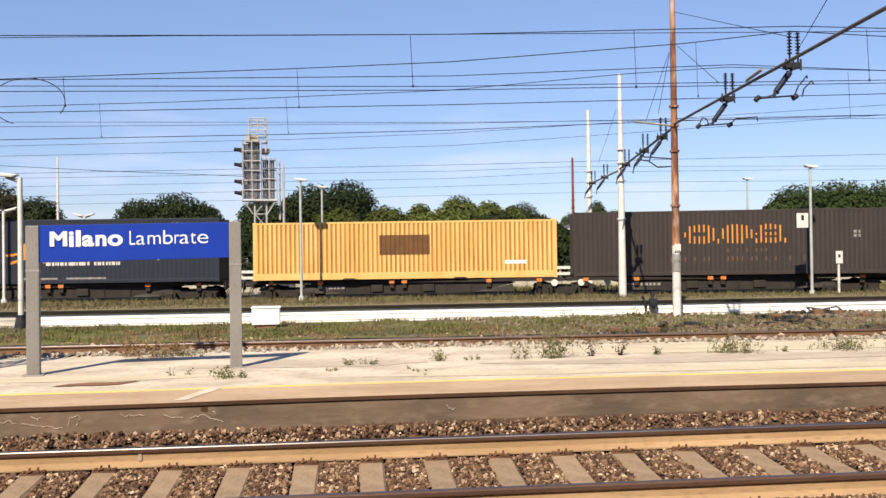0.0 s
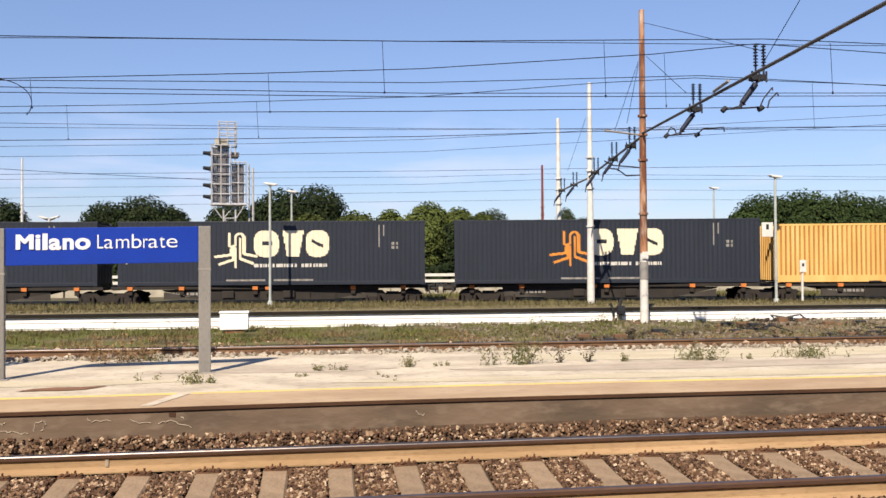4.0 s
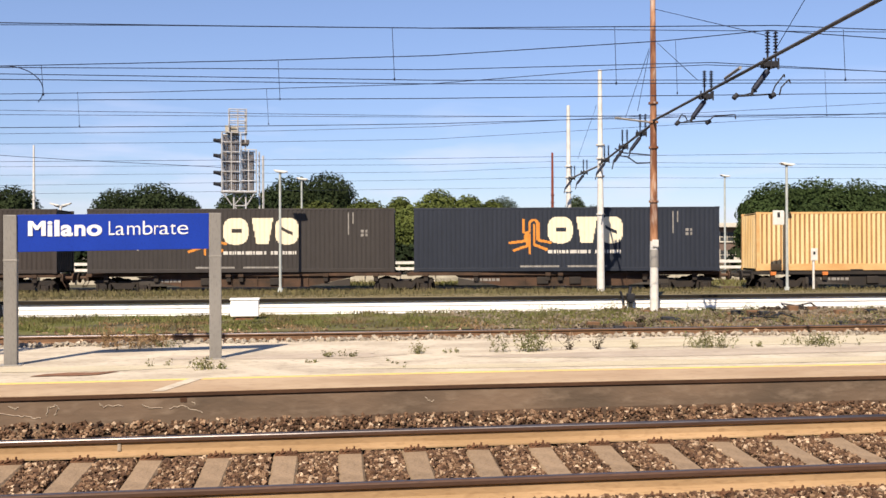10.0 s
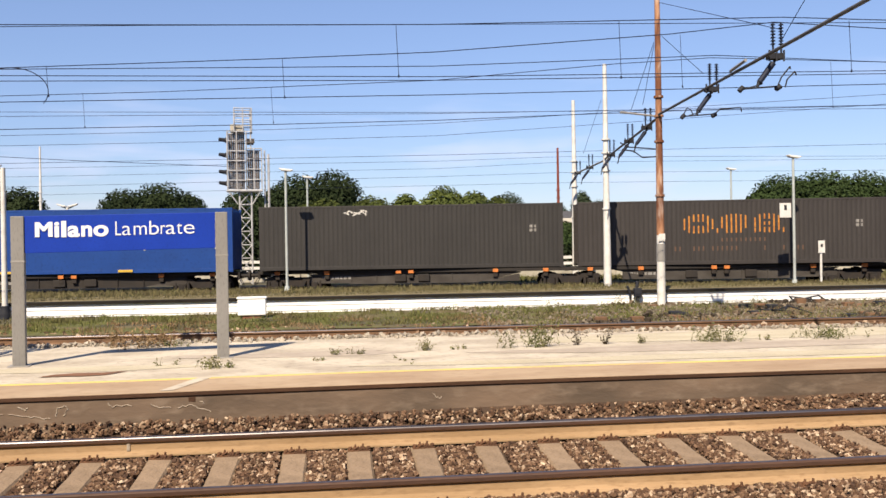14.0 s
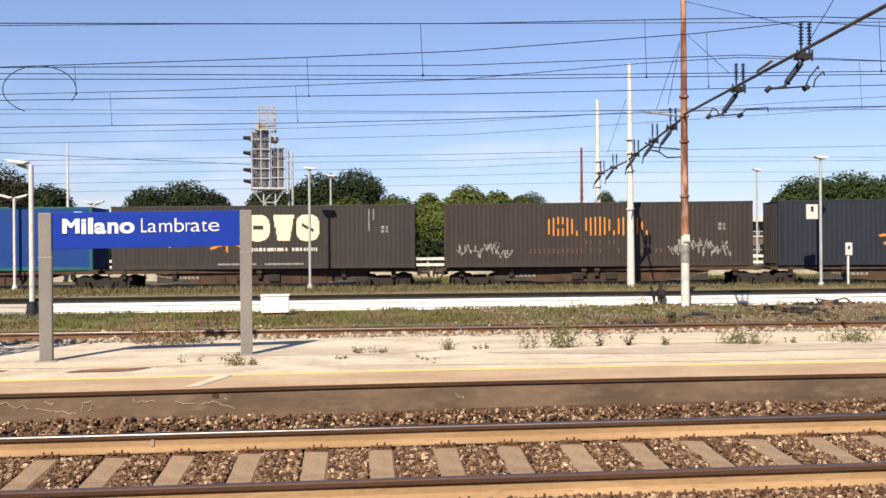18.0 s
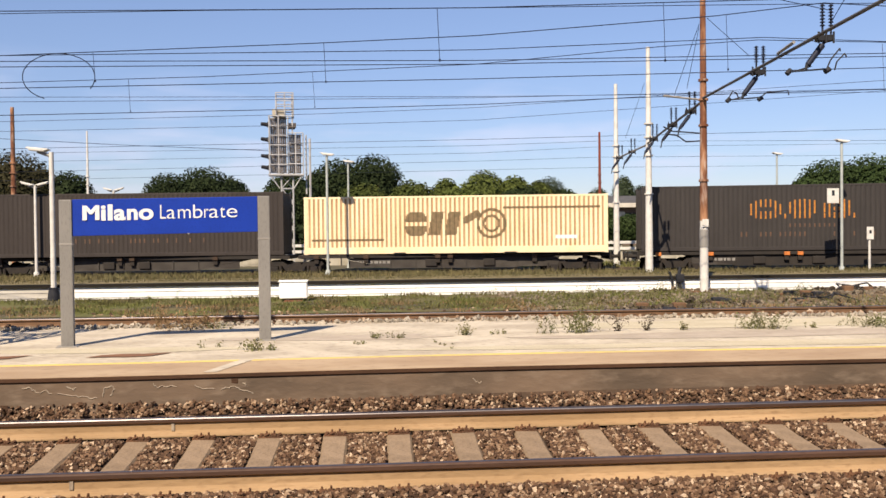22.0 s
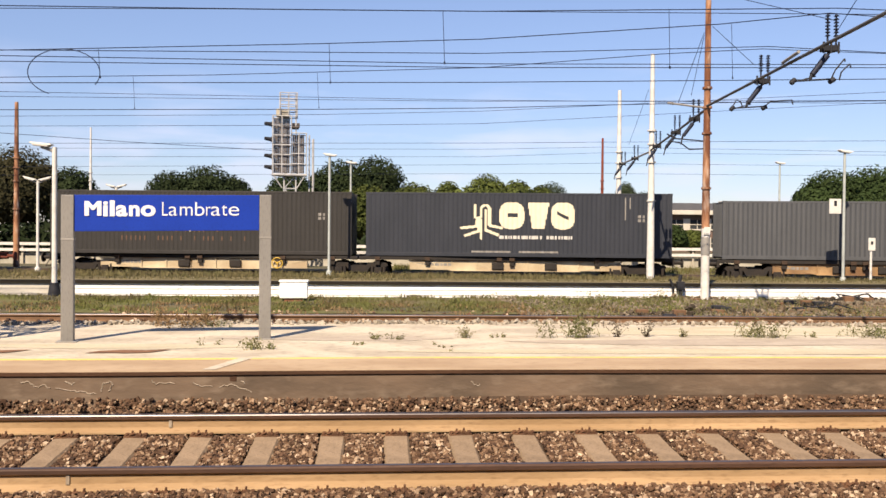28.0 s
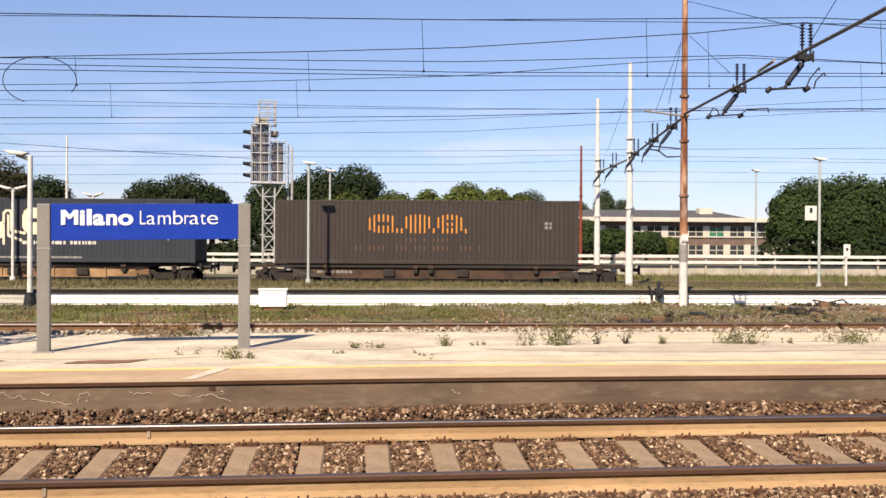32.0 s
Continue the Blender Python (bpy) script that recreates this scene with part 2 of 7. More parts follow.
SOIL_TRACK = mat("old_track_bed", (0.132, 0.0957, 0.066), (0.0858, 0.066, 0.0429), 2.0, 0.95, bump=0.6, bscale=25)
GALV = mat("galvanised_steel", (0.277, 0.264, 0.251), (0.231, 0.221, 0.208), 4, 0.55, 0.15, bump=0.05)
POST_GREY = mat("sign_post_grey", (0.205, 0.198, 0.190), (0.160, 0.154, 0.148), 3, 0.55, 0.05, bump=0.05, stretch=(1, 1, 0.3))
SIGN_BLUE = mat("sign_blue", (0.0032, 0.032, 0.304), (0.0024, 0.028, 0.272), 2, 0.6, bump=0.02)
SIGN_WHITE = mat("sign_white", (0.656, 0.672, 0.704), (0.608, 0.624, 0.656), 5, 0.5, bump=0.0)
LAMP_GREY = mat("lamp_grey_green", (0.36, 0.39, 0.38), (0.29, 0.315, 0.31), 4, 0.6, bump=0.05)
WHITE_PAINT = mat("white_paint", (0.576, 0.568, 0.544), (0.48, 0.464, 0.44), 5, 0.6, bump=0.1)
CREAM_PAINT = mat("cream_paint", (0.396, 0.363, 0.297), (0.33, 0.297, 0.238), 3, 0.7, bump=0.1)
RUST_MAST = mat("rust_mast", (0.33, 0.17, 0.095), (0.13, 0.052, 0.028), 3.0, 0.85, 0.0, bump=0.3, bscale=7, c3=(0.50, 0.42, 0.36), stretch=(1, 1, 0.25), contrast=(0.44, 0.56))
RED_MAST = mat("red_mast", (0.198, 0.0462, 0.0264), (0.132, 0.0363, 0.0231), 3, 0.8, bump=0.2)
DARK_STEEL = mat("dark_steel", (0.026, 0.027, 0.033), (0.018, 0.019, 0.024), 6, 0.7, 0.1, bump=0.1)
WIRE = mat("copper_wire", (0.012, 0.017, 0.034), (0.016, 0.020, 0.036), 3, 0.8, 0.0, bump=0, spec=0.1)
INSULATOR = mat("insulator_glaze", (0.010, 0.014, 0.030), (0.014, 0.018, 0.034), 6, 0.6, bump=0)
BOX_WHITE = mat("cabinet_white", (0.84, 0.84, 0.82), (0.78, 0.78, 0.76), 4, 0.6, bump=0.05)
BRICK_RED = mat("brick_red", (0.218, 0.099, 0.0594), (0.165, 0.0759, 0.0462), 6, 0.9, bump=0.3)
LEAF_DARK = mat("leaf_dark", (0.0125, 0.021, 0.0085), (0.022, 0.031, 0.0125), 0.7, 0.8, bump=0.0, vary=0.45, spec=0.08)
LEAF_LIGHT = mat("leaf_light", (0.066, 0.080, 0.021), (0.046, 0.060, 0.0165), 0.7, 0.8, bump=0.0, vary=0.45, spec=0.08)
LEAF_MID = mat("leaf_mid", (0.021, 0.036, 0.012), (0.032, 0.048, 0.016), 0.7, 0.8, bump=0.0, vary=0.4, spec=0.08)
LEAF_BROWN = mat("leaf_brown", (0.038, 0.034, 0.0175), (0.024, 0.024, 0.0115), 0.7, 0.8, bump=0.0, vary=0.4, spec=0.08)
LEAF_FAR = mat("leaf_far", (0.0363, 0.0495, 0.0231), (0.0264, 0.0396, 0.0198), 0.7, 0.8, bump=0.0, vary=0.4)
BARK = mat("bark", (0.066, 0.0495, 0.033), (0.0462, 0.033, 0.0231), 5, 0.95, bump=0.6, stretch=(1, 1, 0.3))


# ---------------------------------------------------------------- mesh helpers
def finish(name, bm, material, parent=None, label="", smooth=False):
    me = bpy.data.meshes.new(name)
    bm.normal_update()
    bm.to_mesh(me)
    bm.free()
    for m in (material if isinstance(material, (list, tuple)) else (material,)):
        me.materials.append(m)
    if smooth:
        for p in me.polygons:
            p.use_smooth = True
    ob = new(name, me)
    if parent is not None:
        ob.parent = parent
    if label:
        ob["label"] = label
    return ob


def part(name, bm, material, parent, label="", smooth=False):
    return finish(name, bm, material, parent, label, smooth)


def thing(name, at=(0, 0, 0), rz=0.0, label="", category="", group="", kind=""):
    e = new(name)
    e.empty_display_size = 0.2
    e.matrix_basis = pose(*at, 0, 0, rz)
    return tagged(e, label, category, group, kind)


def box(bm, x0, x1, y0, y1, z0, z1, mi=0, bevel=0.0):
    v = [bm.verts.new(p) for p in ((x0, y0, z0), (x1, y0, z0), (x1, y1, z0), (x0, y1, z0), (x0, y0, z1), (x1, y0, z1), (x1, y1, z1), (x0, y1, z1))]
    fs = [bm.faces.new([v[i] for i in f]) for f in ((0, 3, 2, 1), (4, 5, 6, 7), (0, 1, 5, 4), (1, 2, 6, 5), (2, 3, 7, 6), (3, 0, 4, 7))]
    for f in fs:
        f.material_index = mi
    if bevel:
        es = list({e for f in fs for e in f.edges})
        bmesh.ops.bevel(bm, geom=es, offset=bevel, segments=2, affect="EDGES", profile=0.6)
    return v


def tube(bm, a, b, r0, r1=None, seg=8, mi=0, caps=True):
    """A round bar from a to b."""
    r1 = r0 if r1 is None else r1
    a, b = Vector(a), Vector(b)
    d = (b - a).normalized()
    s = d.cross(Vector((0, 0, 1)) if abs(d.z) < 0.9 else Vector((1, 0, 0))).normalized()
    u = s.cross(d)
    rings = []
    for c, r in ((a, r0), (b, r1)):
        rings.append([bm.verts.new(c + (s * math.cos(q) + u * math.sin(q)) * r) for q in (2 * math.pi * i / seg for i in range(seg))])
    for i in range(seg):
        f = bm.faces.new((rings[0][i], rings[0][(i + 1) % seg], rings[1][(i + 1) % seg], rings[1][i]))
        f.material_index = mi
        f.smooth = seg > 6
    if caps:
        for ring in (rings[0][::-1], rings[1]):
            bm.faces.new([bm.verts.new(q.co) for q in ring]).material_index = mi


def polyline(bm, pts, r, seg=5, mi=0):
    for a, b in zip(pts, pts[1:]):
        tube(bm, a, b, r, r, seg, mi)


def extrude_x(bm, profile, x0, x1, mis=None):
    """A closed (y, z) profile drawn along x."""
    a = [bm.verts.new((x0, y, z)) for y, z in profile]
    b = [bm.verts.new((x1, y, z)) for y, z in profile]
    n = len(profile)
    for i in range(n):
        f = bm.faces.new((a[i], b[i], b[(i + 1) % n], a[(i + 1) % n]))
        if mis:
            f.material_index = mis[i]
    bm.faces.new(a[::-1])
    bm.faces.new(b)
    bmesh.ops.recalc_face_normals(bm, faces=bm.faces[:])


def mesh_object(name, verts, faces, material, parent=None, label=""):
    me = bpy.data.meshes.new(name)
    me.from_pydata(verts, [], faces)
    me.materials.append(material)
    me.update()
    ob = new(name, me)
    if parent is not None:
        ob.parent = parent
    if label:
        ob["label"] = label
    return ob


def stones(name, rng, n, place, size, material, parent=None, label=""):
    """Many loose stones in one mesh: each a squashed, bent eight-cornered lump."""
    cube = np.array([(-1, -1, -1), (1, -1, -1), (1, 1, -1), (-1, 1, -1), (-1, -1, 1), (1, -1, 1), (1, 1, 1), (-1, 1, 1)], float)
    quad = np.array([(0, 3, 2, 1), (4, 5, 6, 7), (0, 1, 5, 4), (1, 2, 6, 5), (2, 3, 7, 6), (3, 0, 4, 7)])
    c = place(n)
    s = rng.uniform(size[0], size[1], (n, 1, 1)) * rng.uniform(0.6, 1.25, (n, 1, 3))
    v = cube[None] * (1 + rng.uniform(-0.45, 0.25, (n, 8, 3))) * s * 0.5
    q = rng.normal(size=(n, 4))
    q /= np.linalg.norm(q, axis=1)[:, None]
    w, x, y, z = q.T
    R = np.stack([np.stack([1 - 2 * (y * y + z * z), 2 * (x * y - z * w), 2 * (x * z + y * w)], -1),
                  np.stack([2 * (x * y + z * w), 1 - 2 * (x * x + z * z), 2 * (y * z - x * w)], -1),
                  np.stack([2 * (x * z - y * w), 2 * (y * z + x * w), 1 - 2 * (x * x + y * y)], -1)], 1)
    v = np.einsum("nij,nkj->nki", R, v) + c[:, None]
    f = (quad[None] + 8 * np.arange(n)[:, None, None]).reshape(-1, 4)
    return mesh_object(name, v.reshape(-1, 3).tolist(), f.tolist(), material, parent, label)


def blades(name, rng, centres, height, width, material, lean=0.35, parent=None, label=""):
    """Grass: each blade a bent tapering strip of two faces."""
    n = len(centres)
    h = rng.uniform(height[0], height[1], n)
    a = rng.uniform(0, 2 * math.pi, n)
    b = rng.uniform(0, 2 * math.pi, n)
    ln = rng.uniform(0.05, lean, n) * h
    side = np.stack([np.cos(a), np.sin(a), np.zeros(n)], 1) * (rng.uniform(width[0], width[1], n)[:, None] / 2)
    out = np.stack([np.cos(b), np.sin(b), np.zeros(n)], 1) * ln[:, None]
    up = np.array([0, 0, 1.0])[None] * h[:, None]
    p0, p1 = centres - side, centres + side
    p2, p3 = centres + side * 0.7 + out * 0.35 + up * 0.55, centres - side * 0.7 + out * 0.35 + up * 0.55
    p4 = centres + out + up
    v = np.stack([p0, p1, p2, p3, p4], 1).reshape(-1, 3)
    i = 5 * np.arange(n)
    f = [(k, k + 1, k + 2, k + 3) for k in i.tolist()] + [(k + 3, k + 2, k + 4) for k in i.tolist()]
    return mesh_object(name, v.tolist(), f, material, parent, label)


RNG = np.random.default_rng(7)

# ---------------------------------------------------------------- ground and platforms
def edge_y(x):
    """Front edge of the low island platform; it bows a little."""
    return 9.07 + 0.13 * math.tanh((x + 1.5) / 2.2)


def grid_sheet(name, xs, ys, height, material, label, category):
    v = [(x, y, height(x, y)) for y in ys for x in xs]
    nx = len(xs)
    f = [(j * nx + i, j * nx + i + 1, (j + 1) * nx + i + 1, (j + 1) * nx + i) for j in range(len(ys) - 1) for i in range(nx - 1)]
    ob = mesh_object(name, v, f, material)
    return tagged(ob, label, category, kind="structure")


def ground_height(x, y):
    if y < 15:
        return -0.75
    if y < 19.0:
        return -0.44 + 0.02 * noise.noise((x, y, 0))
    if y < 27:
        return -0.36 + 0.04 * noise.noise((x * 0.5, y * 0.5, 3))
    return -0.36


far = [-2500, -900, -300, -120, -60]
xs = far + [-40 + i * 1.0 for i in range(91)] + [80, 150, 330, 600, 1000, 2500]
ys = [-800, -200, -60, -20, 1.0, 1.9, 6.0, 7.0, 8.2, 9.4, 14.9, 15.1] + [15.5 + 0.5 * i for i in range(50)] + [42, 46, 52, 60, 90, 150, 300, 800, 3000]
grid_sheet("ground", xs, ys, ground_height, GROUND, "brownish soil and cinder ground of the rail yard", "ground")

FILL_BLOCK = mat("fill_block_render", (0.277, 0.224, 0.165), (0.238, 0.191, 0.139), 0.8, 0.9, bump=0.2)
# the platform under the viewer
bm = bmesh.new()
box(bm, -60, 60, -9.0, 1.6, -0.62, -0.12)
tagged(finish("platform_near", bm, PLAT_TOP), "plain concrete platform with a straight edge", "platform", kind="structure")

# plain unseen wall added behind the viewer to cut the sky fill
bm = bmesh.new()
box(bm, -60, 60, -9.4, -9.0, -0.7, 8.4)
tagged(finish("fill_block_wall", bm, FILL_BLOCK), "added plain ochre-grey wall out of view that blocks sky fill", "wall", kind="structure")

# island platform: slab, edge strip, lip, dirty face
X_CUTS = [-60, -40, -25, -16, -12] + [-10 + 0.5 * i for i in range(41)] + [12, 16, 25, 40, 60]


def back_y(x):
    return 14.0 + 0.14 * noise.noise((x * 0.7, 2.0, 0.0)) + 0.08 * noise.noise((x * 3.1, 5.0, 0.0)) - 0.006 * (x - 2) ** 2 * (abs(x) < 10)


def ribbon(name, lo, hi, z0, z1, material, label, category, kind="structure", parent=None):
    """A slab between two lines lo(x), hi(x)."""
    v, f = [], []
    for x in X_CUTS:
        v += [(x, lo(x), z0), (x, hi(x), z0), (x, hi(x), z1), (x, lo(x), z1)]
    for i in range(len(X_CUTS) - 1):
        a, b = 4 * i, 4 * i + 4
        for j in range(4):
            k = (j + 1) % 4
            f.append((a + j, a + k, b + k, b + j))
    f += [(0, 3, 2, 1), (len(v) - 4, len(v) - 3, len(v) - 2, len(v) - 1)]
    ob = mesh_object(name, v, [q[::-1] for q in f], material, parent)
    return tagged(ob, label, category, kind=kind)


ribbon("platform_slab", lambda x: edge_y(x) + 0.90, back_y, -0.62, 0.0, PLAT_TOP, "pale worn concrete platform with cracks and dusty patches", "platform")
ribbon("platform_edge", lambda x: edge_y(x) - 0.02, lambda x: edge_y(x) + 0.896, -0.034, 0.004, PLAT_EDGE, "pinkish brown paved platform edge strip", "platform edge")
# brown lip; the shadow line under the coping is painted into its colour
ribbon("platform_lip", lambda x: edge_y(x) - 0.028, lambda x: edge_y(x) - 0.022, -0.036, 0.0, PLAT_LIP, "dark brown platform lip with the coping's shadow line painted in", "platform edge")
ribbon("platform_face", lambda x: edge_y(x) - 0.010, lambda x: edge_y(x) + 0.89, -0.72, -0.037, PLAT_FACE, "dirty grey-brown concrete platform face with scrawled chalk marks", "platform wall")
ribbon("platform_line", lambda x: edge_y(x) + 0.835, lambda x: edge_y(x) + 0.93, -0.02, 0.008, YELLOW_LINE, "faded yellow safety line painted on the platform", "painted line")

# pale repair patch in the edge strip
bm = bmesh.new()
for a, b in (((-1.95, 9.11), (-1.72, 9.98)),):
    v = [bm.verts.new(p) for p in ((a[0], a[1], 0.009), (a[0] + 0.13, a[1], 0.009), (b[0] + 0.16, b[1], 0.009), (b[0], b[1], 0.009))]
    bm.faces.new(v)
tagged(finish("mortar_patch", bm, PLAT_TOP), "pale mortar patch across the platform edge", "patch", kind="structure")

# raised asphalt patches and worn stripes on the slab
PATCH_DARK = mat("patch_brown", (0.205, 0.105, 0.062), (0.145, 0.078, 0.050), 3, 0.95, bump=0.2)
PATCH_PALE = mat("patch_pale", (0.469, 0.419, 0.314), (0.396, 0.347, 0.254), 3, 0.9, bump=0.2, stretch=(0.4, 1, 1))


def blot(name, cx, cy, rx, ry, material, label, z=0.004, seed=0, n=26):
    bm = bmesh.new()
    vs = []
    for i in range(n):
        q = 2 * math.pi * i / n
        r = 1 + 0.35 * noise.noise((math.cos(q) * 1.7 + seed, math.sin(q) * 1.7, seed * 3.1))
        vs.append(bm.verts.new((cx + rx * r * math.cos(q), cy + ry * r * math.sin(q), z)))
    bm.faces.new(vs)
    return tagged(finish(name, bm, material), label, "patch", kind="structure")


for sx, sy in ((-3.10, 10.53), (-4.72, 10.50)):
    bm = bmesh.new()
    bm.faces.new([bm.verts.new((sx + a, sy + 1.55 * b, 0.009)) for a, b in ((-0.46, -0.10), (-0.20, -0.085), (0.02, -0.10), (0.27, -0.06), (0.46, 0.12), (0.16, 0.075), (-0.12, 0.085), (-0.34, 0.03))])
    tagged(finish("rusty_strip", bm, PATCH_DARK), "rust-brown strip left on the platform paving", "patch", kind="structure")
PATCH_GREY = mat("patch_grey", (0.385, 0.330, 0.272), (0.315, 0.268, 0.218), 3, 0.95, bump=0.4, bscale=14, stretch=(0.5, 1, 1), c3=(0.22, 0.185, 0.15))
blot("pale_patch", 6.4, 12.98, 3.7, 0.62, PATCH_PALE, "pale repaired band along the platform's back", seed=3, n=60)
blot("grey_patch", 5.2, 11.65, 3.9, 0.36, PATCH_GREY, "greyish worn band on the platform", seed=4, n=60)
blot("grey_patch", -0.6, 11.95, 1.5, 0.30, PATCH_GREY, "greyish worn band on the platform", seed=9, n=40)
blot("pale_patch", -3.4, 11.05, 1.7, 0.26, PATCH_PALE, "pale dusty patch on the platform", seed=12, n=40)
blot("pale_patch", 4.6, 10.62, 4.2, 0.24, PATCH_PALE, "pale dusty band beside the safety line", seed=15, n=60)

# chalky scrawls on the platform face
CHALK = mat("chalk_white", (0.304, 0.257, 0.205), (0.198, 0.158, 0.125), 20, 0.9, bump=0)
SCRAWLS = (((-3.80, -0.10), (-3.72, -0.09), (-3.66, -0.15), (-3.56, -0.13), (-3.50, -0.17)), ((-3.36, -0.09), (-3.30, -0.13), (-3.27, -0.10)),
           ((-3.46, -0.16), (-3.30, -0.18), (-3.17, -0.21), (-3.05, -0.22)), ((-3.02, -0.20), (-3.00, -0.12), (-2.93, -0.09), (-2.90, -0.13), (-2.95, -0.20)),
           ((-2.52, -0.09), (-2.48, -0.12), (-2.26, -0.115)), ((-2.12, -0.12), (-2.02, -0.15), (-1.90, -0.14)), ((-1.86, -0.16), (-1.72, -0.14), (-1.62, -0.18), (-1.52, -0.21)),
           ((-1.64, -0.10), (-1.60, -0.13)), ((0.72, -0.13), (0.78, -0.17), (0.83, -0.14)))
for s in SCRAWLS:
    bm = bmesh.new()
    line = []
    for (xa, za), (xb, zb) in zip(s, s[1:]):
        for q in range(5):
            w = q / 5
            line.append((xa + (xb - xa) * w + random.uniform(-0.008, 0.008), za + (zb - za) * w + random.uniform(-0.012, 0.012)))
    polyline(bm, [(x + 0.1, edge_y(x + 0.1) - 0.010, z) for x, z in line], 0.0065, 4)
    tagged(finish("chalk_scrawl", bm, CHALK), "pale chalk scrawl on the platform face", "graffiti", group="scrawls on the platform face", kind="structure")
bm = bmesh.new()
box(bm, -1.655, -1.585, edge_y(-1.6) - 0.014, edge_y(-1.6) + 0.0, -0.105, -0.050, bevel=0.006)
tagged(finish("drain_outlet", bm, PLAT_LIP), "small dark drain outlet in the platform face", "drain", kind="structure")

# ---------------------------------------------------------------- near track
RAIL_PROFILE = [(-0.075, 0.0), (0.075, 0.0), (0.075, 0.012), (0.018, 0.028), (0.009, 0.05), (0.009, 0.118), (0.034, 0.130), (0.036, 0.158), (0.030, 0.170), (0.018, 0.172),
                (-0.022, 0.172), (-0.032, 0.167), (-0.036, 0.158), (-0.034, 0.130), (-0.009, 0.118), (-0.009, 0.05), (-0.018, 0.028), (-0.075, 0.012)]
RAIL_MI = [0, 0, 0, 0, 0, 0, 1, 1, 1, 2, 3, 3, 1, 0, 0, 0, 0, 0]
RAIL_TOP = mat("rail_worn_top", (0.145, 0.132, 0.142), (0.099, 0.0891, 0.099), 6, 0.45, 0.8, bump=0.03, stretch=(0.15, 1, 1))
CANT = math.degrees(math.atan2(0.10, 1.51))


def rail(parent, y, z_top, materials, x0=-70.0, x1=70.0):
    bm = bmesh.new()
    extrude_x(bm, [(y + a, z_top - 0.172 + b) for a, b in RAIL_PROFILE], x0, x1, RAIL_MI)
    return part("rail", bm, materials, parent)


track = thing("railway_track", label="ballasted railway track, polished rails on concrete sleepers", category="railway track", kind="structure")
TRACK_TURN, TRACK_SHIFT, SLEEPER_X = 0.017, -0.085, 0.18   # the line runs slightly askew to the platform
track.matrix_basis = pose(0, TRACK_SHIFT, 0, 0, 0, math.degrees(TRACK_TURN))
rail(track, 6.90, -0.38, (RAIL_RUST, RAIL_HEAD, RAIL_TOP, RAIL_HEAD))
rail(track, 8.41, -0.28, (RAIL_RUST, RAIL_HEAD, RAIL_TOP, RAIL_SHINE))
# fishplated joints
for x, y, z in ((-1.91, 8.41, -0.28), (-2.32, 6.90, -0.38)):
    bm = bmesh.new()
    box(bm, x - 0.015, x + 0.015, y - 0.020, y - 0.008, z - 0.125, z - 0.048, bevel=0.003)
    part("joint_plate", bm, CHALK, track, "pale weld mark on the rail web")


def sleeper_profile(bm):
    """Concrete sleeper: deeper and wider under the rails, waisted between them."""
    st = ((-1.25, 0.118, -0.02), (-0.95, 0.118, 0.0), (-0.55, 0.118, 0.0), (-0.25, 0.114, -0.008), (0.25, 0.114, -0.008), (0.55, 0.118, 0.0), (0.95, 0.118, 0.0), (1.25, 0.118, -0.02))
    rings = []
    for y, w, z in st:
        rings.append([bm.verts.new(p) for p in ((-w - 0.02, y, -0.20), (w + 0.02, y, -0.20), (w, y, z - 0.02), (w - 0.02, y, z), (-w + 0.02, y, z), (-w, y, z - 0.02))])
    for a, b in zip(rings, rings[1:]):
        for i in range(6):
            bm.faces.new((a[i], a[(i + 1) % 6], b[(i + 1) % 6], b[i]))
    bm.faces.new(rings[0])
    bm.faces.new(rings[-1][::-1])
    bmesh.ops.recalc_face_normals(bm, faces=bm.faces[:])


bm = bmesh.new()
sleeper_profile(bm)
sleeper0 = part("sleeper", bm, CONCRETE_SLEEPER, track)


def clip_mesh():
    """Two coach bolts with nuts and washers, spring clips beside them, on a ribbed plate."""
    bm = bmesh.new()
    box(bm, -0.115, 0.115, -0.035, 0.03, 0.0, 0.010, bevel=0.003)
    for x, h in ((-0.088, 0.026), (-0.040, 0.046), (0.036, 0.050), (0.094, 0.030)):
        tube(bm, (x, 0.010, 0.0), (x + 0.004, 0.012, h), 0.012, 0.010, 6)
        tube(bm, (x, 0.010, 0.010), (x, 0.010, 0.026), 0.022, 0.020, 6)
        tube(bm, (x - 0.018, -0.026, 0.012), (x + 0.016, 0.004, 0.024), 0.010, 0.008, 5)
    tube(bm, (-0.06, -0.03, 0.016), (0.0, -0.012, 0.034), 0.009, 0.009, 5)
    tube(bm, (0.06, -0.03, 0.016), (0.012, -0.012, 0.032), 0.009, 0.009, 5)
    bmesh.ops.scale(bm, vec=(0.92, 1.1, 1.12), verts=bm.verts[:])
    return bm


clip0 = part("rail_clip", clip_mesh(), CLIP, sleeper0, "rusty rail clip with bolts")
SLEEPER_Y, SLEEPER_Z = 7.655, -0.502 - 0.002
clip_spots = [(-0.755 - 0.125, 0.0), (-0.755 + 0.125, 0.0), (0.755 - 0.125, 0.0), (0.755 + 0.125, 0.0)]
clip0.location = (0, clip_spots[0][0], 0.0)
clips_first = [clip0]
for cy, _ in clip_spots[1:]:
    c = new("rail_clip", clip0.data)
    c.parent, c.location, c["label"] = sleeper0, (0, cy, 0.0), "rusty rail clip with bolts"
    clips_first.append(c)
sleeper0.matrix_basis = pose(SLEEPER_X, SLEEPER_Y, SLEEPER_Z, CANT, 0, 0)
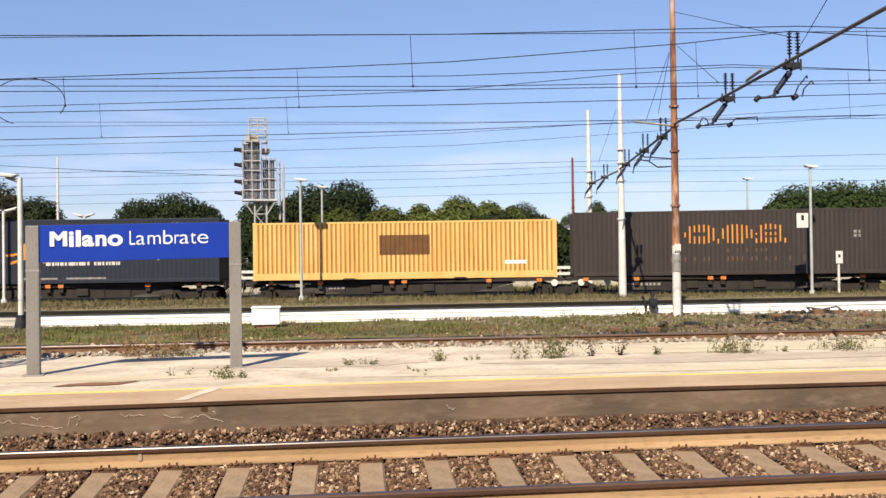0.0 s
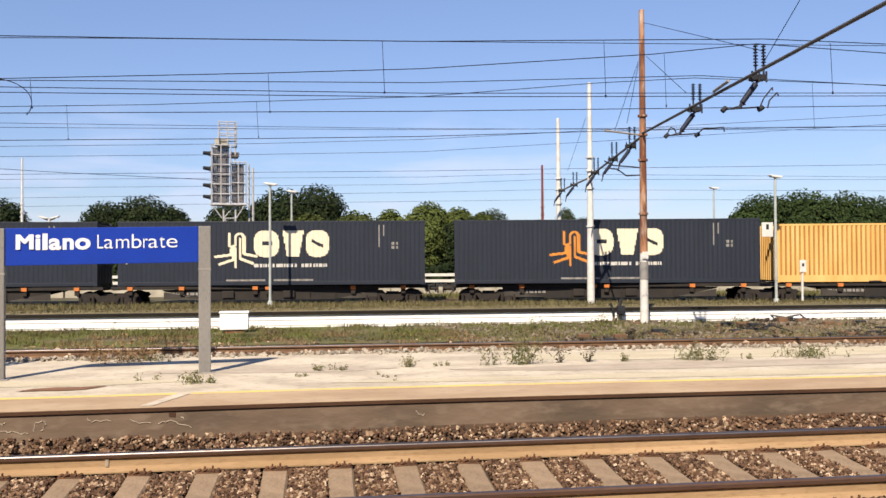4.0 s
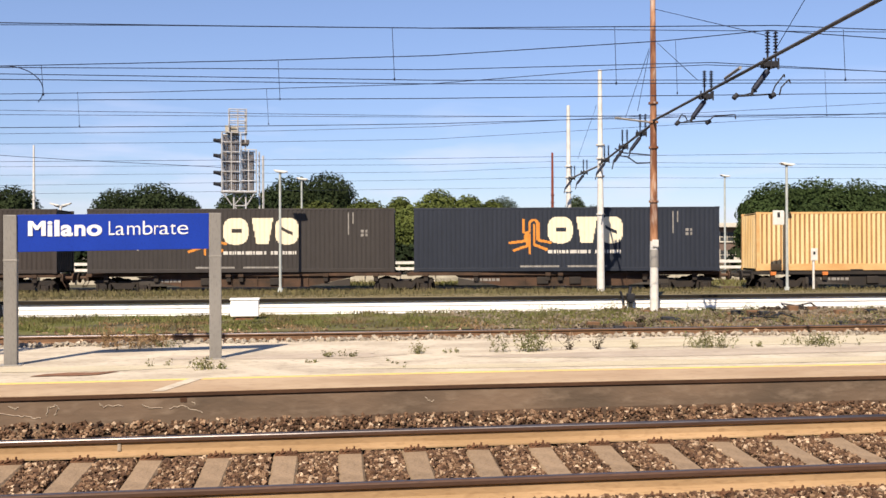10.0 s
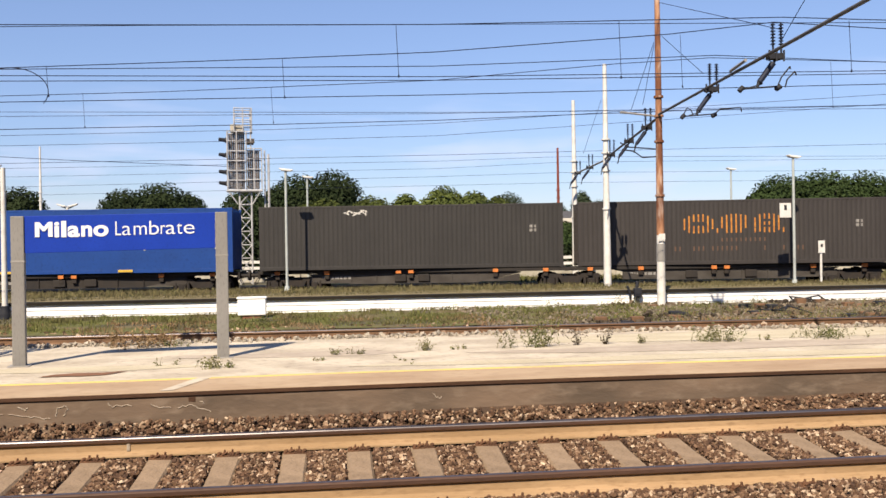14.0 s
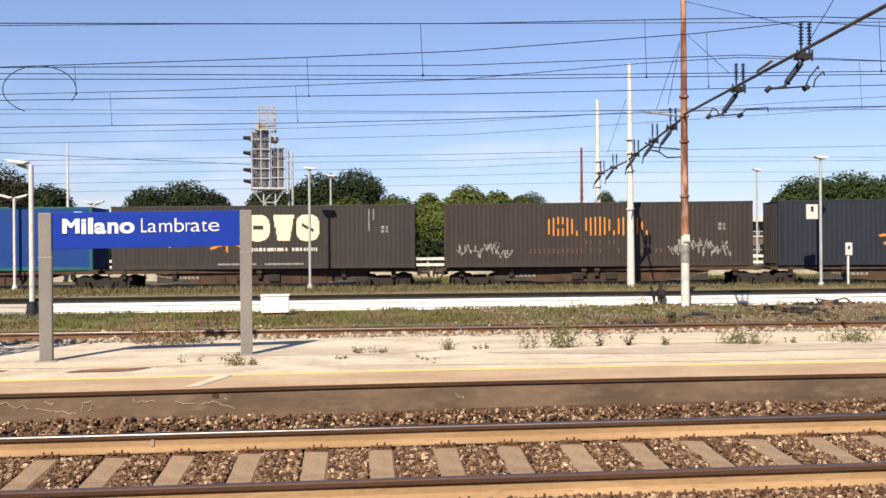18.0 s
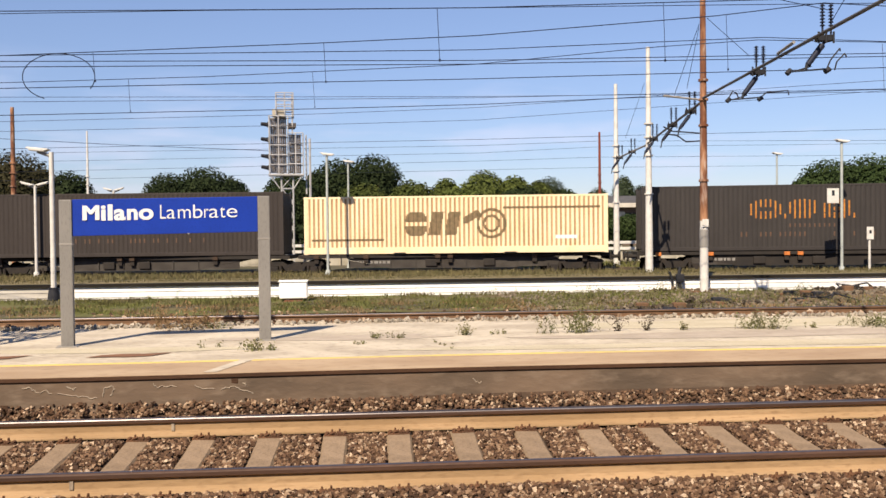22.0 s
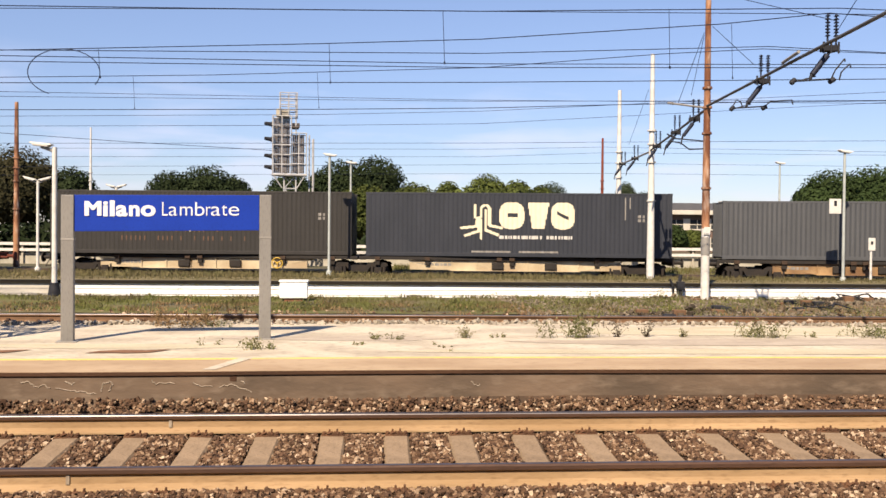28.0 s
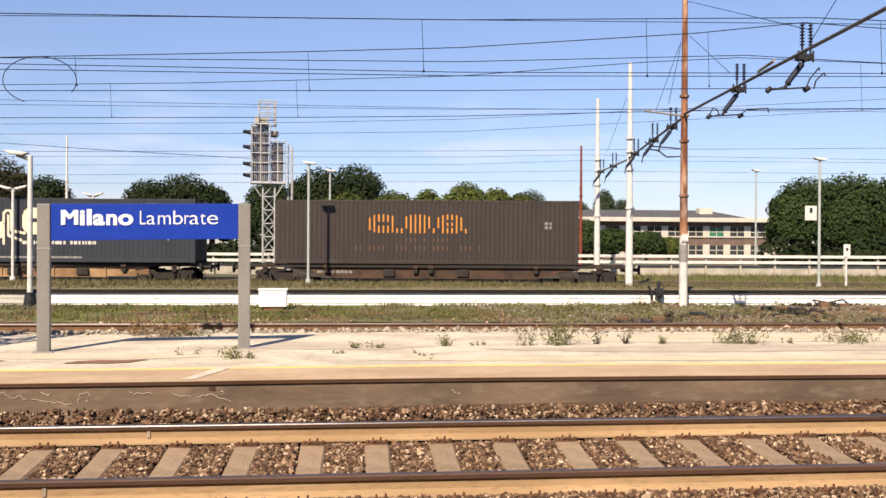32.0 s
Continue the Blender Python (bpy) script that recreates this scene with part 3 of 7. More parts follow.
for k in range(-11, 16):
    if k == 0:
        continue
    s = new("sleeper", sleeper0.data)
    s.parent = track
    s.matrix_basis = pose(SLEEPER_X + 0.595 * k + random.uniform(-0.012, 0.012), SLEEPER_Y, SLEEPER_Z, CANT, 0, random.uniform(-0.4, 0.4))
    for cy, _ in clip_spots:
        c = new("rail_clip", clip0.data)
        c.parent, c.location = s, (0, cy, 0.0)
        c.rotation_euler[2] = random.uniform(-0.12, 0.12)
bm = bmesh.new()
for k in list(range(-110, -11)) + list(range(16, 110)):
    box(bm, SLEEPER_X + 0.595 * k - 0.12, SLEEPER_X + 0.595 * k + 0.12, SLEEPER_Y - 1.2, SLEEPER_Y + 1.2, SLEEPER_Z - 0.18, SLEEPER_Z + 0.02)
tagged(part("far_sleeper", bm, CONCRETE_SLEEPER, track), kind="stuff")


# ballast: a bed and loose stones
def bed_z(y):
    """Top of the stones across the track."""
    base = -0.503 + (y - 7.655) * 0.0664
    if y > 8.75:
        return base + (y - 8.75) * 0.38
    if y < 6.86:
        return -0.535 + 0.02 * min(1.0, 6.86 - y)
    return base


bxs = [-70, -30, -15] + [-8 + 0.5 * i for i in range(36)] + [15, 30, 70]
bys = [5.0, 5.6, 6.2, 6.7, 7.2, 7.655, 8.1, 8.75, 9.0, 9.3]
bed = grid_sheet("ballast_bed", bxs, bys, lambda x, y: bed_z(y) - 0.035, BALLAST_BED, "packed brown crushed-stone track bed", "ballast")


def ballast_place(n):
    p = np.stack([RNG.uniform(-6.2, 7.6, n), RNG.uniform(5.7, 9.12, n), np.zeros(n)], 1)
    k = np.abs(((p[:, 0] / 0.595) + 0.5) % 1 - 0.5) * 0.595
    on = (k < 0.125) & (p[:, 1] > 6.74) & (p[:, 1] < 8.93)
    shift = np.where(((p[:, 0] / 0.595) + 0.5) % 1 > 0.5, 1, -1) * RNG.uniform(0.12, 0.2, n)
    p[:, 0] = np.where(on, p[:, 0] + shift, p[:, 0])
    for yr in (6.90, 8.41):
        near = np.abs(p[:, 1] - yr) < 0.11
        p[:, 1] = np.where(near, p[:, 1] + np.where(p[:, 1] > yr, 0.11, -0.11), p[:, 1])
    p[:, 2] = [bed_z(y) for y in p[:, 1]]
    p[:, 2] += RNG.uniform(-0.035, 0.004, n)
    p[:, 0] += SLEEPER_X
    p[:, 0], p[:, 1] = p[:, 0] - TRACK_TURN * p[:, 1], p[:, 1] + TRACK_SHIFT + TRACK_TURN * p[:, 0]
    return p


tagged(stones("ballast_stones", RNG, 62000, ballast_place, (0.016, 0.038), BALLAST), "loose angular brown and grey ballast stones", "ballast", kind="stuff")

# ---------------------------------------------------------------- overgrown second track and grass verge
old_track = thing("old_track", label="rusty overgrown siding track behind the platform", category="railway track", kind="structure")
rail(old_track, 16.95, -0.30, (RAIL_OLD, RAIL_OLD, RAIL_OLD, RAIL_OLD))
rail(old_track, 18.45, -0.26, (RAIL_OLD, RAIL_OLD, RAIL_TOP, RAIL_TOP))
bm = bmesh.new()
for k in range(-40, 50):
    box(bm, 0.65 * k - 0.12, 0.65 * k + 0.12, 16.45, 18.95, -0.56, -0.435)
tagged(part("old_sleeper", bm, CONCRETE_SLEEPER, old_track), kind="stuff")
grid_sheet("track_bed", [-60, -30] + [-22 + i for i in range(50)] + [40, 60], [14.2, 15.5, 16.5, 17.7, 18.9, 19.9], lambda x, y: -0.425 + (0.07 if y < 15 else 0) + (0.03 if y > 18.5 else 0) + 0.03 * noise.noise((x, y, 1)), SOIL_TRACK, "brown cinder bed of the old siding", "track bed")


def back_edge_place(n):
    x = RNG.uniform(-8, 12, n)
    y = np.array([back_y(v) for v in x]) + RNG.normal(0.02, 0.08, n)
    return np.stack([x, y, RNG.uniform(-0.02, 0.03, n)], 1)


tagged(stones("rubble", RNG, 1500, back_edge_place, (0.02, 0.075), RUBBLE), "pale broken rubble along the platform's crumbling back edge", "rubble", kind="stuff")
tagged(stones("track_stones", RNG, 5000, lambda n: np.stack([RNG.uniform(-15, 24, n), RNG.uniform(16.0, 20.6, n), RNG.uniform(-0.41, -0.37, n)], 1), (0.04, 0.10), BALLAST), "scattered brown stones on the old siding", "ballast", kind="stuff")


def patchy(n, x0, x1, y0, y1, z, thr, sc=0.35, seed=0.0):
    """Points in a strip, denser where a slow noise is high."""
    out = []
    while len(out) < n:
        x, y = random.uniform(x0, x1), random.uniform(y0, y1)
        if -3.15 < x < -2.1 and 22.7 < y < 23.6:
            continue
        if noise.noise((x * sc, y * sc, seed)) + random.uniform(-0.25, 0.25) > thr:
            out.append((x, y, z))
    return np.array(out)


tagged(blades("grass_verge", RNG, patchy(28000, -17, 7.5, 20.3, 25.1, -0.37, -0.10), (0.02, 0.085), (0.015, 0.04), GRASS, 1.2), "patchy green and yellowed grass strip", "grass", kind="stuff")
tagged(blades("grass_verge_dry", RNG, patchy(3500, 4, 24, 19.2, 25.0, -0.37, 0.0, 0.5, 5.0), (0.03, 0.14), (0.015, 0.04), GRASS, 1.2), "sparse dry grass on stony ground", "grass", kind="stuff")
tagged(blades("grass_tufts", RNG, patchy(7000, -17, 11, 20.2, 25.1, -0.37, 0.28, 0.9, 8.0), (0.06, 0.17), (0.012, 0.035), GRASS, 0.9), "taller tufts of yellow-green grass", "grass", kind="stuff")
tagged(blades("straw_tufts", RNG, patchy(6500, -17, 24, 19.4, 22.6, -0.37, 0.20, 0.8, 14.0), (0.04, 0.13), (0.012, 0.03), WEED_STRAW, 1.0), "brown dead grass beside the siding", "grass", kind="stuff")
tagged(stones("verge_stones", RNG, 5200, lambda n: np.stack([RNG.uniform(3, 26, n), RNG.uniform(19.3, 25.0, n), RNG.uniform(-0.37, -0.34, n)], 1), (0.03, 0.10), STONE_GREY), "grey stones and debris on the verge", "rubble", kind="stuff")

grid_sheet("verge", [-60, -30] + [-20 + i for i in range(31)], [19.7, 21, 22, 23, 24, 25.16], lambda x, y: -0.355 + 0.03 * noise.noise((x * 0.6, y, 4)), VERGE, "worn green and yellow turf strip", "grass")
grid_sheet("stony_verge", [10 + i for i in range(21)] + [60], [19.7, 21, 22, 23, 24, 25.16], lambda x, y: -0.355 + 0.03 * noise.noise((x * 0.6, y, 4)), STONY, "stony brown verge with debris", "ground")
# ---------------------------------------------------------------- white-faced platform beyond
bm = bmesh.new()
box(bm, -60, 60, 25.24, 27.6, -0.62, 0.071)
tagged(finish("platform_far", bm, DRY_TOP), "low platform topped with dry soil and short yellow weeds", "platform", kind="structure")
bm = bmesh.new()
box(bm, -9.5, 60, 25.17, 25.236, -0.60, -0.002)
tagged(finish("platform_far_face", bm, WHITE_FACE), "bright white painted platform face", "platform wall", kind="structure")
bm = bmesh.new()
box(bm, -60, -9.502, 25.17, 25.236, -0.60, -0.002)
tagged(finish("platform_far_face", bm, GREYER_FACE), "mottled greyer white left stretch of the platform face", "platform wall", kind="structure")
bm = bmesh.new()
box(bm, -60, 60, 25.11, 25.46, 0.0, 0.078)
tagged(finish("platform_far_lip", bm, COPING), "far platform coping darkened for the shadow under its edge", "platform edge", kind="structure")
# thin long joints in the white face
for z in (-0.15, -0.30):
    bm = bmesh.new()
    box(bm, -60, 60, 25.160, 25.168, z - 0.006, z + 0.006)
    tagged(finish("face_joint", bm, GALV), "thin grey joint in the white platform face", "joint", kind="structure")

tagged(blades("platform_grass", RNG, np.stack([RNG.uniform(-20, 24, 9000), RNG.uniform(25.9, 27.55, 9000), np.full(9000, 0.070)], 1), (0.015, 0.07), (0.012, 0.03), DRY_GRASS, 1.0), "short dry weeds on the far platform", "grass", kind="stuff")

# low strip beside the train's track, with tall weeds
bm = bmesh.new()
box(bm, -80, 22, 27.8, 34.6, -0.5, -0.34)
tagged(finish("yard_strip", bm, ASPHALT), "flat grey cinder strip between the tracks", "pavement", kind="structure")

# ---------------------------------------------------------------- freight train
TRAIN_Y0, TRAIN_K, TRAIN_BOW, DECK_Z = 39.86, -0.0954, -0.00205, 0.48
LINE_END, LINE_OUT = 20.0, 110.0        # the bowed stretch ends, and where the line has bent parallel to the station


def on_line(u):
    """Place and heading of the point u metres along the train's line (its near side)."""
    v = max(-LINE_END, min(LINE_END, u))
    x, y, a = v, TRAIN_Y0 + TRAIN_K * v + TRAIN_BOW * v * v, math.atan(TRAIN_K + 2 * TRAIN_BOW * v)
    if u < v:
        return x + (u - v), y + (u - v) * math.tan(a), a
    left, s, first = u - v, LINE_END, a
    while left > 0 and s < LINE_OUT:
        d = min(4.0, left)
        a = first * max(0.0, 1 - (s + d / 2 - LINE_END) / (LINE_OUT - LINE_END))
        x, y = x + d * math.cos(a), y + d * math.sin(a)
        s, left = s + d, left - d
    return (x + left, y, 0.0) if left > 0 else (x, y, a)


def train_run(t):
    """Metres that the train has run at t seconds."""
    q = t / 10
    return 117.8269 * q + 9.2206 * q ** 2 - 3.0460 * q ** 3 + 0.3131 * q ** 4


def train_rows(u0):
    rows = []
    for i in range(33):
        x, y, a = on_line(u0 - train_run(i))
        rows.append((float(i), pose(x, y, DECK_Z, 0, 0, math.degrees(a))))
    return rows


# rails under the train, following its line
line_track = thing("freight_track", label="freight track with brown rails beside tall weeds", category="railway track", kind="structure")
us = [-160 + 20 * i for i in range(7)] + [-20 + 4 * i for i in range(11)] + [24 + 8 * i for i in range(12)] + [130, 200, 300, 470]
for off in (0.47, 1.97):
    v, f = [], []
    for u in us:
        x, y, a = on_line(u)
        nx, ny = -math.sin(a), math.cos(a)
        for w, z in ((-0.036, -0.85), (0.036, -0.85), (0.036, -0.675), (-0.036, -0.675)):
            v.append((x + nx * (off + w), y + ny * (off + w), z))
    for i in range(len(us) - 1):
        for j in range(4):
            f.append((4 * i + j, 4 * i + 4 + j, 4 * i + 4 + (j + 1) % 4, 4 * i + (j + 1) % 4))
    mesh_object("rail", v, f, RAIL_HEAD, line_track)
v, f = [], []
for u in us:
    x, y, a = on_line(u)
    nx, ny = -math.sin(a), math.cos(a)
    for w in (-1.0, 0.0, 2.44, 3.4):
        v.append((x + nx * w, y + ny * w, -0.34 if w in (-1.0, 3.4) else -0.335))
for i in range(len(us) - 1):
    for j in range(3):
        f.append((4 * i + j, 4 * i + j + 1, 4 * i + 5 + j, 4 * i + 4 + j))
mesh_object("track_bed", v, f, BALLAST_BED, line_track)

# paints
P_NAVY = mat("paint_navy", (0.0198, 0.0244, 0.037), (0.0165, 0.0205, 0.031), 1.5, 0.5, bump=0.04, bscale=30, stretch=(1, 1, 0.3))
P_GREY = mat("paint_dark_grey", (0.0383, 0.0337, 0.0323), (0.031, 0.0271, 0.0264), 1.3, 0.55, bump=0.04, bscale=30, stretch=(1, 1, 0.3))
P_CHARCOAL = mat("paint_charcoal", (0.0343, 0.0317, 0.0304), (0.0277, 0.0257, 0.0251), 1.3, 0.55, bump=0.04, bscale=30, stretch=(1, 1, 0.3))
P_BROWNGREY = mat("paint_brown_grey", (0.0396, 0.0323, 0.0297), (0.0317, 0.0257, 0.0238), 1.3, 0.6, bump=0.04, bscale=30, stretch=(1, 1, 0.3))
P_GREEN = mat("paint_grey_green", (0.0693, 0.099, 0.099), (0.0561, 0.0805, 0.0805), 1.2, 0.6, bump=0.05, stretch=(1, 1, 0.3))
# pale yellow coats for the ridges; contrast with the grooves paints in rib light
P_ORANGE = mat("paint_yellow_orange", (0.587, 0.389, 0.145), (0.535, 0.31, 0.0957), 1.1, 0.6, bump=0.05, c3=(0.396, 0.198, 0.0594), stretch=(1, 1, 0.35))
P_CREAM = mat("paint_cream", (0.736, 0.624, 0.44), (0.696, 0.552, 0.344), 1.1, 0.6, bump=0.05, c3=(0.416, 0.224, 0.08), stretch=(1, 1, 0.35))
P_NAVY_OLD = mat("paint_navy_faded", (0.0304, 0.0337, 0.0436), (0.0251, 0.0284, 0.037), 1.5, 0.55, bump=0.04, bscale=30, stretch=(1, 1, 0.3))
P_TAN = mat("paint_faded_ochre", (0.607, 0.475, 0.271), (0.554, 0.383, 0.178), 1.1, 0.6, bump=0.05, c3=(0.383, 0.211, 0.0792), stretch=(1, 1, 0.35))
P_RAILT = mat("paint_ochre_rail", (0.528, 0.343, 0.158), (0.436, 0.251, 0.099), 2.0, 0.65, bump=0.05, c3=(0.277, 0.132, 0.0528), stretch=(0.4, 1, 1))
P_BLUE = mat("curtain_blue", (0.0066, 0.0409, 0.191), (0.00594, 0.0356, 0.165), 0.8, 0.6, bump=0.05, bscale=8)
P_BLUE2 = mat("curtain_faded_blue", (0.0238, 0.0475, 0.132), (0.0185, 0.0396, 0.112), 0.9, 0.55, bump=0.05, bscale=8)
P_TEAL = mat("paint_teal", (0.0132, 0.106, 0.106), (0.0106, 0.0792, 0.0792), 2, 0.5, bump=0.05)
P_SLATE = mat("paint_slate", (0.0759, 0.0792, 0.0858), (0.0627, 0.066, 0.0726), 1.2, 0.55, bump=0.05, stretch=(1, 1, 0.3))
P_LOGO_W = mat("logo_cream", (0.656, 0.592, 0.44), (0.592, 0.528, 0.4), 3, 0.6, bump=0)
P_LOGO_O = mat("logo_orange", (0.528, 0.218, 0.0396), (0.462, 0.172, 0.0297), 3, 0.6, bump=0)
P_WORN = mat("logo_worn_orange", (0.436, 0.191, 0.0363), (0.277, 0.099, 0.0264), 6, 0.7, bump=0)
P_BROWN = mat("logo_brown_block", (0.132, 0.0627, 0.0238), (0.0924, 0.0462, 0.0198), 3, 0.7, bump=0)
P_TEXTW = mat("marking_white", (0.528, 0.512, 0.48), (0.416, 0.4, 0.376), 6, 0.7, bump=0)
P_GHOST = mat("marking_faint", (0.112, 0.0627, 0.0409), (0.0726, 0.0475, 0.0363), 6, 0.7, bump=0)
P_BLACK = mat("marking_dark", (0.145, 0.0858, 0.066), (0.0792, 0.0528, 0.0462), 6, 0.7, bump=0)
P_FAINTK = mat("marking_olive", (0.198, 0.139, 0.0792), (0.132, 0.099, 0.0561), 5, 0.7, bump=0)
P_SPRAY = mat("spray_grey", (0.251, 0.238, 0.224), (0.158, 0.149, 0.139), 5, 0.8, bump=0)
F_DARK = mat("frame_dark", (0.0198, 0.0178, 0.0172), (0.029, 0.0244, 0.0211), 2, 0.8, bump=0.2)
F_BROWN = mat("frame_rust_brown", (0.075, 0.043, 0.028), (0.034, 0.024, 0.018), 1.6, 0.85, bump=0.2, c3=(0.13, 0.075, 0.045))
F_RED = mat("frame_red_oxide", (0.132, 0.033, 0.0211), (0.0858, 0.0238, 0.0172), 2, 0.8, bump=0.2)
F_CREAM = mat("frame_dusty_cream", (0.52, 0.45, 0.31), (0.33, 0.255, 0.165), 0.9, 0.85, bump=0.2, c3=(0.20, 0.14, 0.09))
F_TAN = mat("frame_tan_rust", (0.36, 0.235, 0.12), (0.15, 0.085, 0.045), 1.0, 0.85, bump=0.2)
F_GREYW = mat("frame_grey", (0.0627, 0.0561, 0.0495), (0.0383, 0.033, 0.029), 1.4, 0.8, bump=0.2)
BOGIE = mat("bogie_black", (0.0198, 0.0178, 0.0172), (0.0297, 0.0238, 0.0198), 5, 0.85, bump=0.3)
BRACKET = mat("bracket_orange", (0.60, 0.20, 0.045), (0.40, 0.125, 0.035), 4, 0.6, bump=0.05)

# grooves of the corrugated sides: dust and rust, with rib shade painted in
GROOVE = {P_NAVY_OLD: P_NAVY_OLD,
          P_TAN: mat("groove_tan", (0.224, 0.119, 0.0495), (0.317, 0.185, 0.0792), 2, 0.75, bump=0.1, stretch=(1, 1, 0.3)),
          P_ORANGE: mat("groove_rust_shade", (0.29, 0.132, 0.0363), (0.396, 0.198, 0.0561), 2, 0.75, bump=0.1, stretch=(1, 1, 0.3)),
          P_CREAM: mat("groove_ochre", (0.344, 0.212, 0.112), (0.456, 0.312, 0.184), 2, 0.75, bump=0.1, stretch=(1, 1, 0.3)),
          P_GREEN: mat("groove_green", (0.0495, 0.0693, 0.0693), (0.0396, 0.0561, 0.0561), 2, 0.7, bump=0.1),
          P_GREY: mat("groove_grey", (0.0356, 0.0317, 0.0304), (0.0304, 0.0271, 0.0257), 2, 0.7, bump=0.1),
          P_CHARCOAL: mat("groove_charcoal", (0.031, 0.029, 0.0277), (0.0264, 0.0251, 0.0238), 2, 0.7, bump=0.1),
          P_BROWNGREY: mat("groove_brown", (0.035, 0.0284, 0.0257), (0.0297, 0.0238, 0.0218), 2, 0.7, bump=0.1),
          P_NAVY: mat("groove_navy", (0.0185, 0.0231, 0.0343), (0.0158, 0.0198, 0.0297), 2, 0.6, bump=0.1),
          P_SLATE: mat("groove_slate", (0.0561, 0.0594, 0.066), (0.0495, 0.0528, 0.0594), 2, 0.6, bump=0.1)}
PITCH, DEPTH = 0.205, 0.027


def corrugation(length):
    """(x, depth, ridge?) along the side; ridges stand at depth 0."""
    pts, x = [], 0.0
    n = int(length / PITCH)
    p = length / n
    for i in range(n):
        x = -length / 2 + i * p
        pts += [(x, 0.0), (x + 0.34 * p, 0.0), (x + 0.54 * p, DEPTH), (x + 0.80 * p, DEPTH)]
    pts.append((length / 2, 0.0))
    return pts


def paint_on(pts, inside, z0, z1, step, ridges_only=False, flat=False, lift=0.004):
    """Paint that follows the corrugated side wherever inside(x, z)."""
    bm = bmesh.new()
    nz = int((z1 - z0) / step)
    for (xa, da), (xb, db) in zip(pts, pts[1:]):
        if ridges_only and (da > 0 or db > 0):
            continue
        k = max(1, int((xb - xa) / 0.06))
        for m in range(k):
            x0, x1 = xa + (xb - xa) * m / k, xa + (xb - xa) * (m + 1) / k
            d0, d1 = da + (db - da) * m / k, da + (db - da) * (m + 1) / k
            run = None
            for j in range(nz + 1):
                z = z0 + j * step
                hit = j < nz and inside((x0 + x1) / 2, z + step / 2)
                if hit and run is None:
                    run = z
                if not hit and run is not None:
                    bm.faces.new([bm.verts.new(p) for p in ((x0, d0 - lift, run), (x1, d1 - lift, run), (x1, d1 - lift, z), (x0, d0 - lift, z))])
                    run = None
    return bm


def in_rect(x, z, x0, x1, z0, z1):
    return x0 <= x <= x1 and z0 <= z <= z1


def in_bar(x, z, a, b, w):
    """Within w/2 of the segment a-b."""
    ax, az, bx, bz = *a, *b
    dx, dz = bx - ax, bz - az
    q = max(0.0, min(1.0, ((x - ax) * dx + (z - az) * dz) / (dx * dx + dz * dz)))
    return math.hypot(x - ax - q * dx, z - az - q * dz) <= w / 2


def big_blocks(x, z, k):
    """Three plain cream shapes: a slotted rounded block, a tapering block, another slotted block."""
    if k == 0:
        u, v = (x + 0.26) / 0.56, (z - 1.87) / 0.60
        return abs(u) ** 2.8 + abs(v) ** 2.8 <= 1 and not (abs(v - 0.05) < 0.15 and abs(u - 0.05) < 0.42)
    if k == 1:
        return 1.29 <= z <= 2.46 and abs(x - 0.93) <= 0.27 + 0.18 * (z - 1.29)
    u, v = abs(x - 2.02) / 0.52, abs(z - 1.87) / 0.60
    return u ** 3 + v ** 3 <= 1 and not (abs(z - 1.87 + 0.5 * (x - 2.02)) < 0.08 and u < 0.5)


EMBLEM_BARS = (((-1.90, 2.31), (-1.90, 1.79)), ((-1.90, 1.79), (-1.755, 1.71)), ((-1.755, 1.71), (-1.63, 1.82)), ((-1.63, 1.82), (-1.63, 2.20)), ((-1.63, 2.20), (-1.50, 2.33)), ((-1.50, 2.33), (-1.38, 2.33)), ((-1.38, 2.33), (-1.25, 2.20)),
               ((-1.25, 2.20), (-1.25, 1.42)), ((-1.25, 1.42), (-0.72, 1.31)), ((-1.45, 2.10), (-1.45, 1.22)), ((-1.45, 1.22), (-0.88, 1.00)), ((-1.63, 1.66), (-1.63, 0.85)),
               ((-1.82, 1.62), (-1.82, 1.38)), ((-1.82, 1.38), (-2.51, 1.30)), ((-1.72, 1.58), (-1.73, 1.16)), ((-1.73, 1.16), (-2.34, 0.97)))


def emblem(x, z):
    """Plain branching emblem of rounded bars."""
    return any(in_bar(x, z, a, b, 0.115) for a, b in EMBLEM_BARS)


def dotted_blocks(x, z, only=-1):
    """Worn stencil blocks in a row."""
    for k, (cx, w) in enumerate(((-1.62, 0.66), (-0.02, 0.66), (1.42, 0.60))):
        if only >= 0 and k != only:
            continue
        u, v = abs(x - cx) / w, abs(z - 1.82) / 0.42
        if u ** 3 + v ** 3 <= 1:
            if k == 0 and u < 0.40 and v < 0.22 or k == 1 and u > 0.62 and z < 1.62 or k == 2 and u < 0.4 and 0.2 < v < 0.42:
                continue
            return True
    return any(in_rect(x, z, c - 0.11, c + 0.11, 1.42, 1.62) for i, c in enumerate((-0.86, 0.78, 2.12)) if only < 0 or i == only)


def small_line(x0, x1, z0, z1, gap=0.0, seed=0):
    """A line of unreadable writing: short bars."""
    rnd = random.Random(seed)
    cuts, x = [], x0
    while x < x1:
        w = rnd.uniform(0.09, 0.20)
        cuts.append((x, min(x1, x + w * 0.72)))
        x += w
        if rnd.random() < gap:
            x += 0.18
    return lambda a, b: z0 <= b <= z1 and any(p <= a <= q for p, q in cuts)


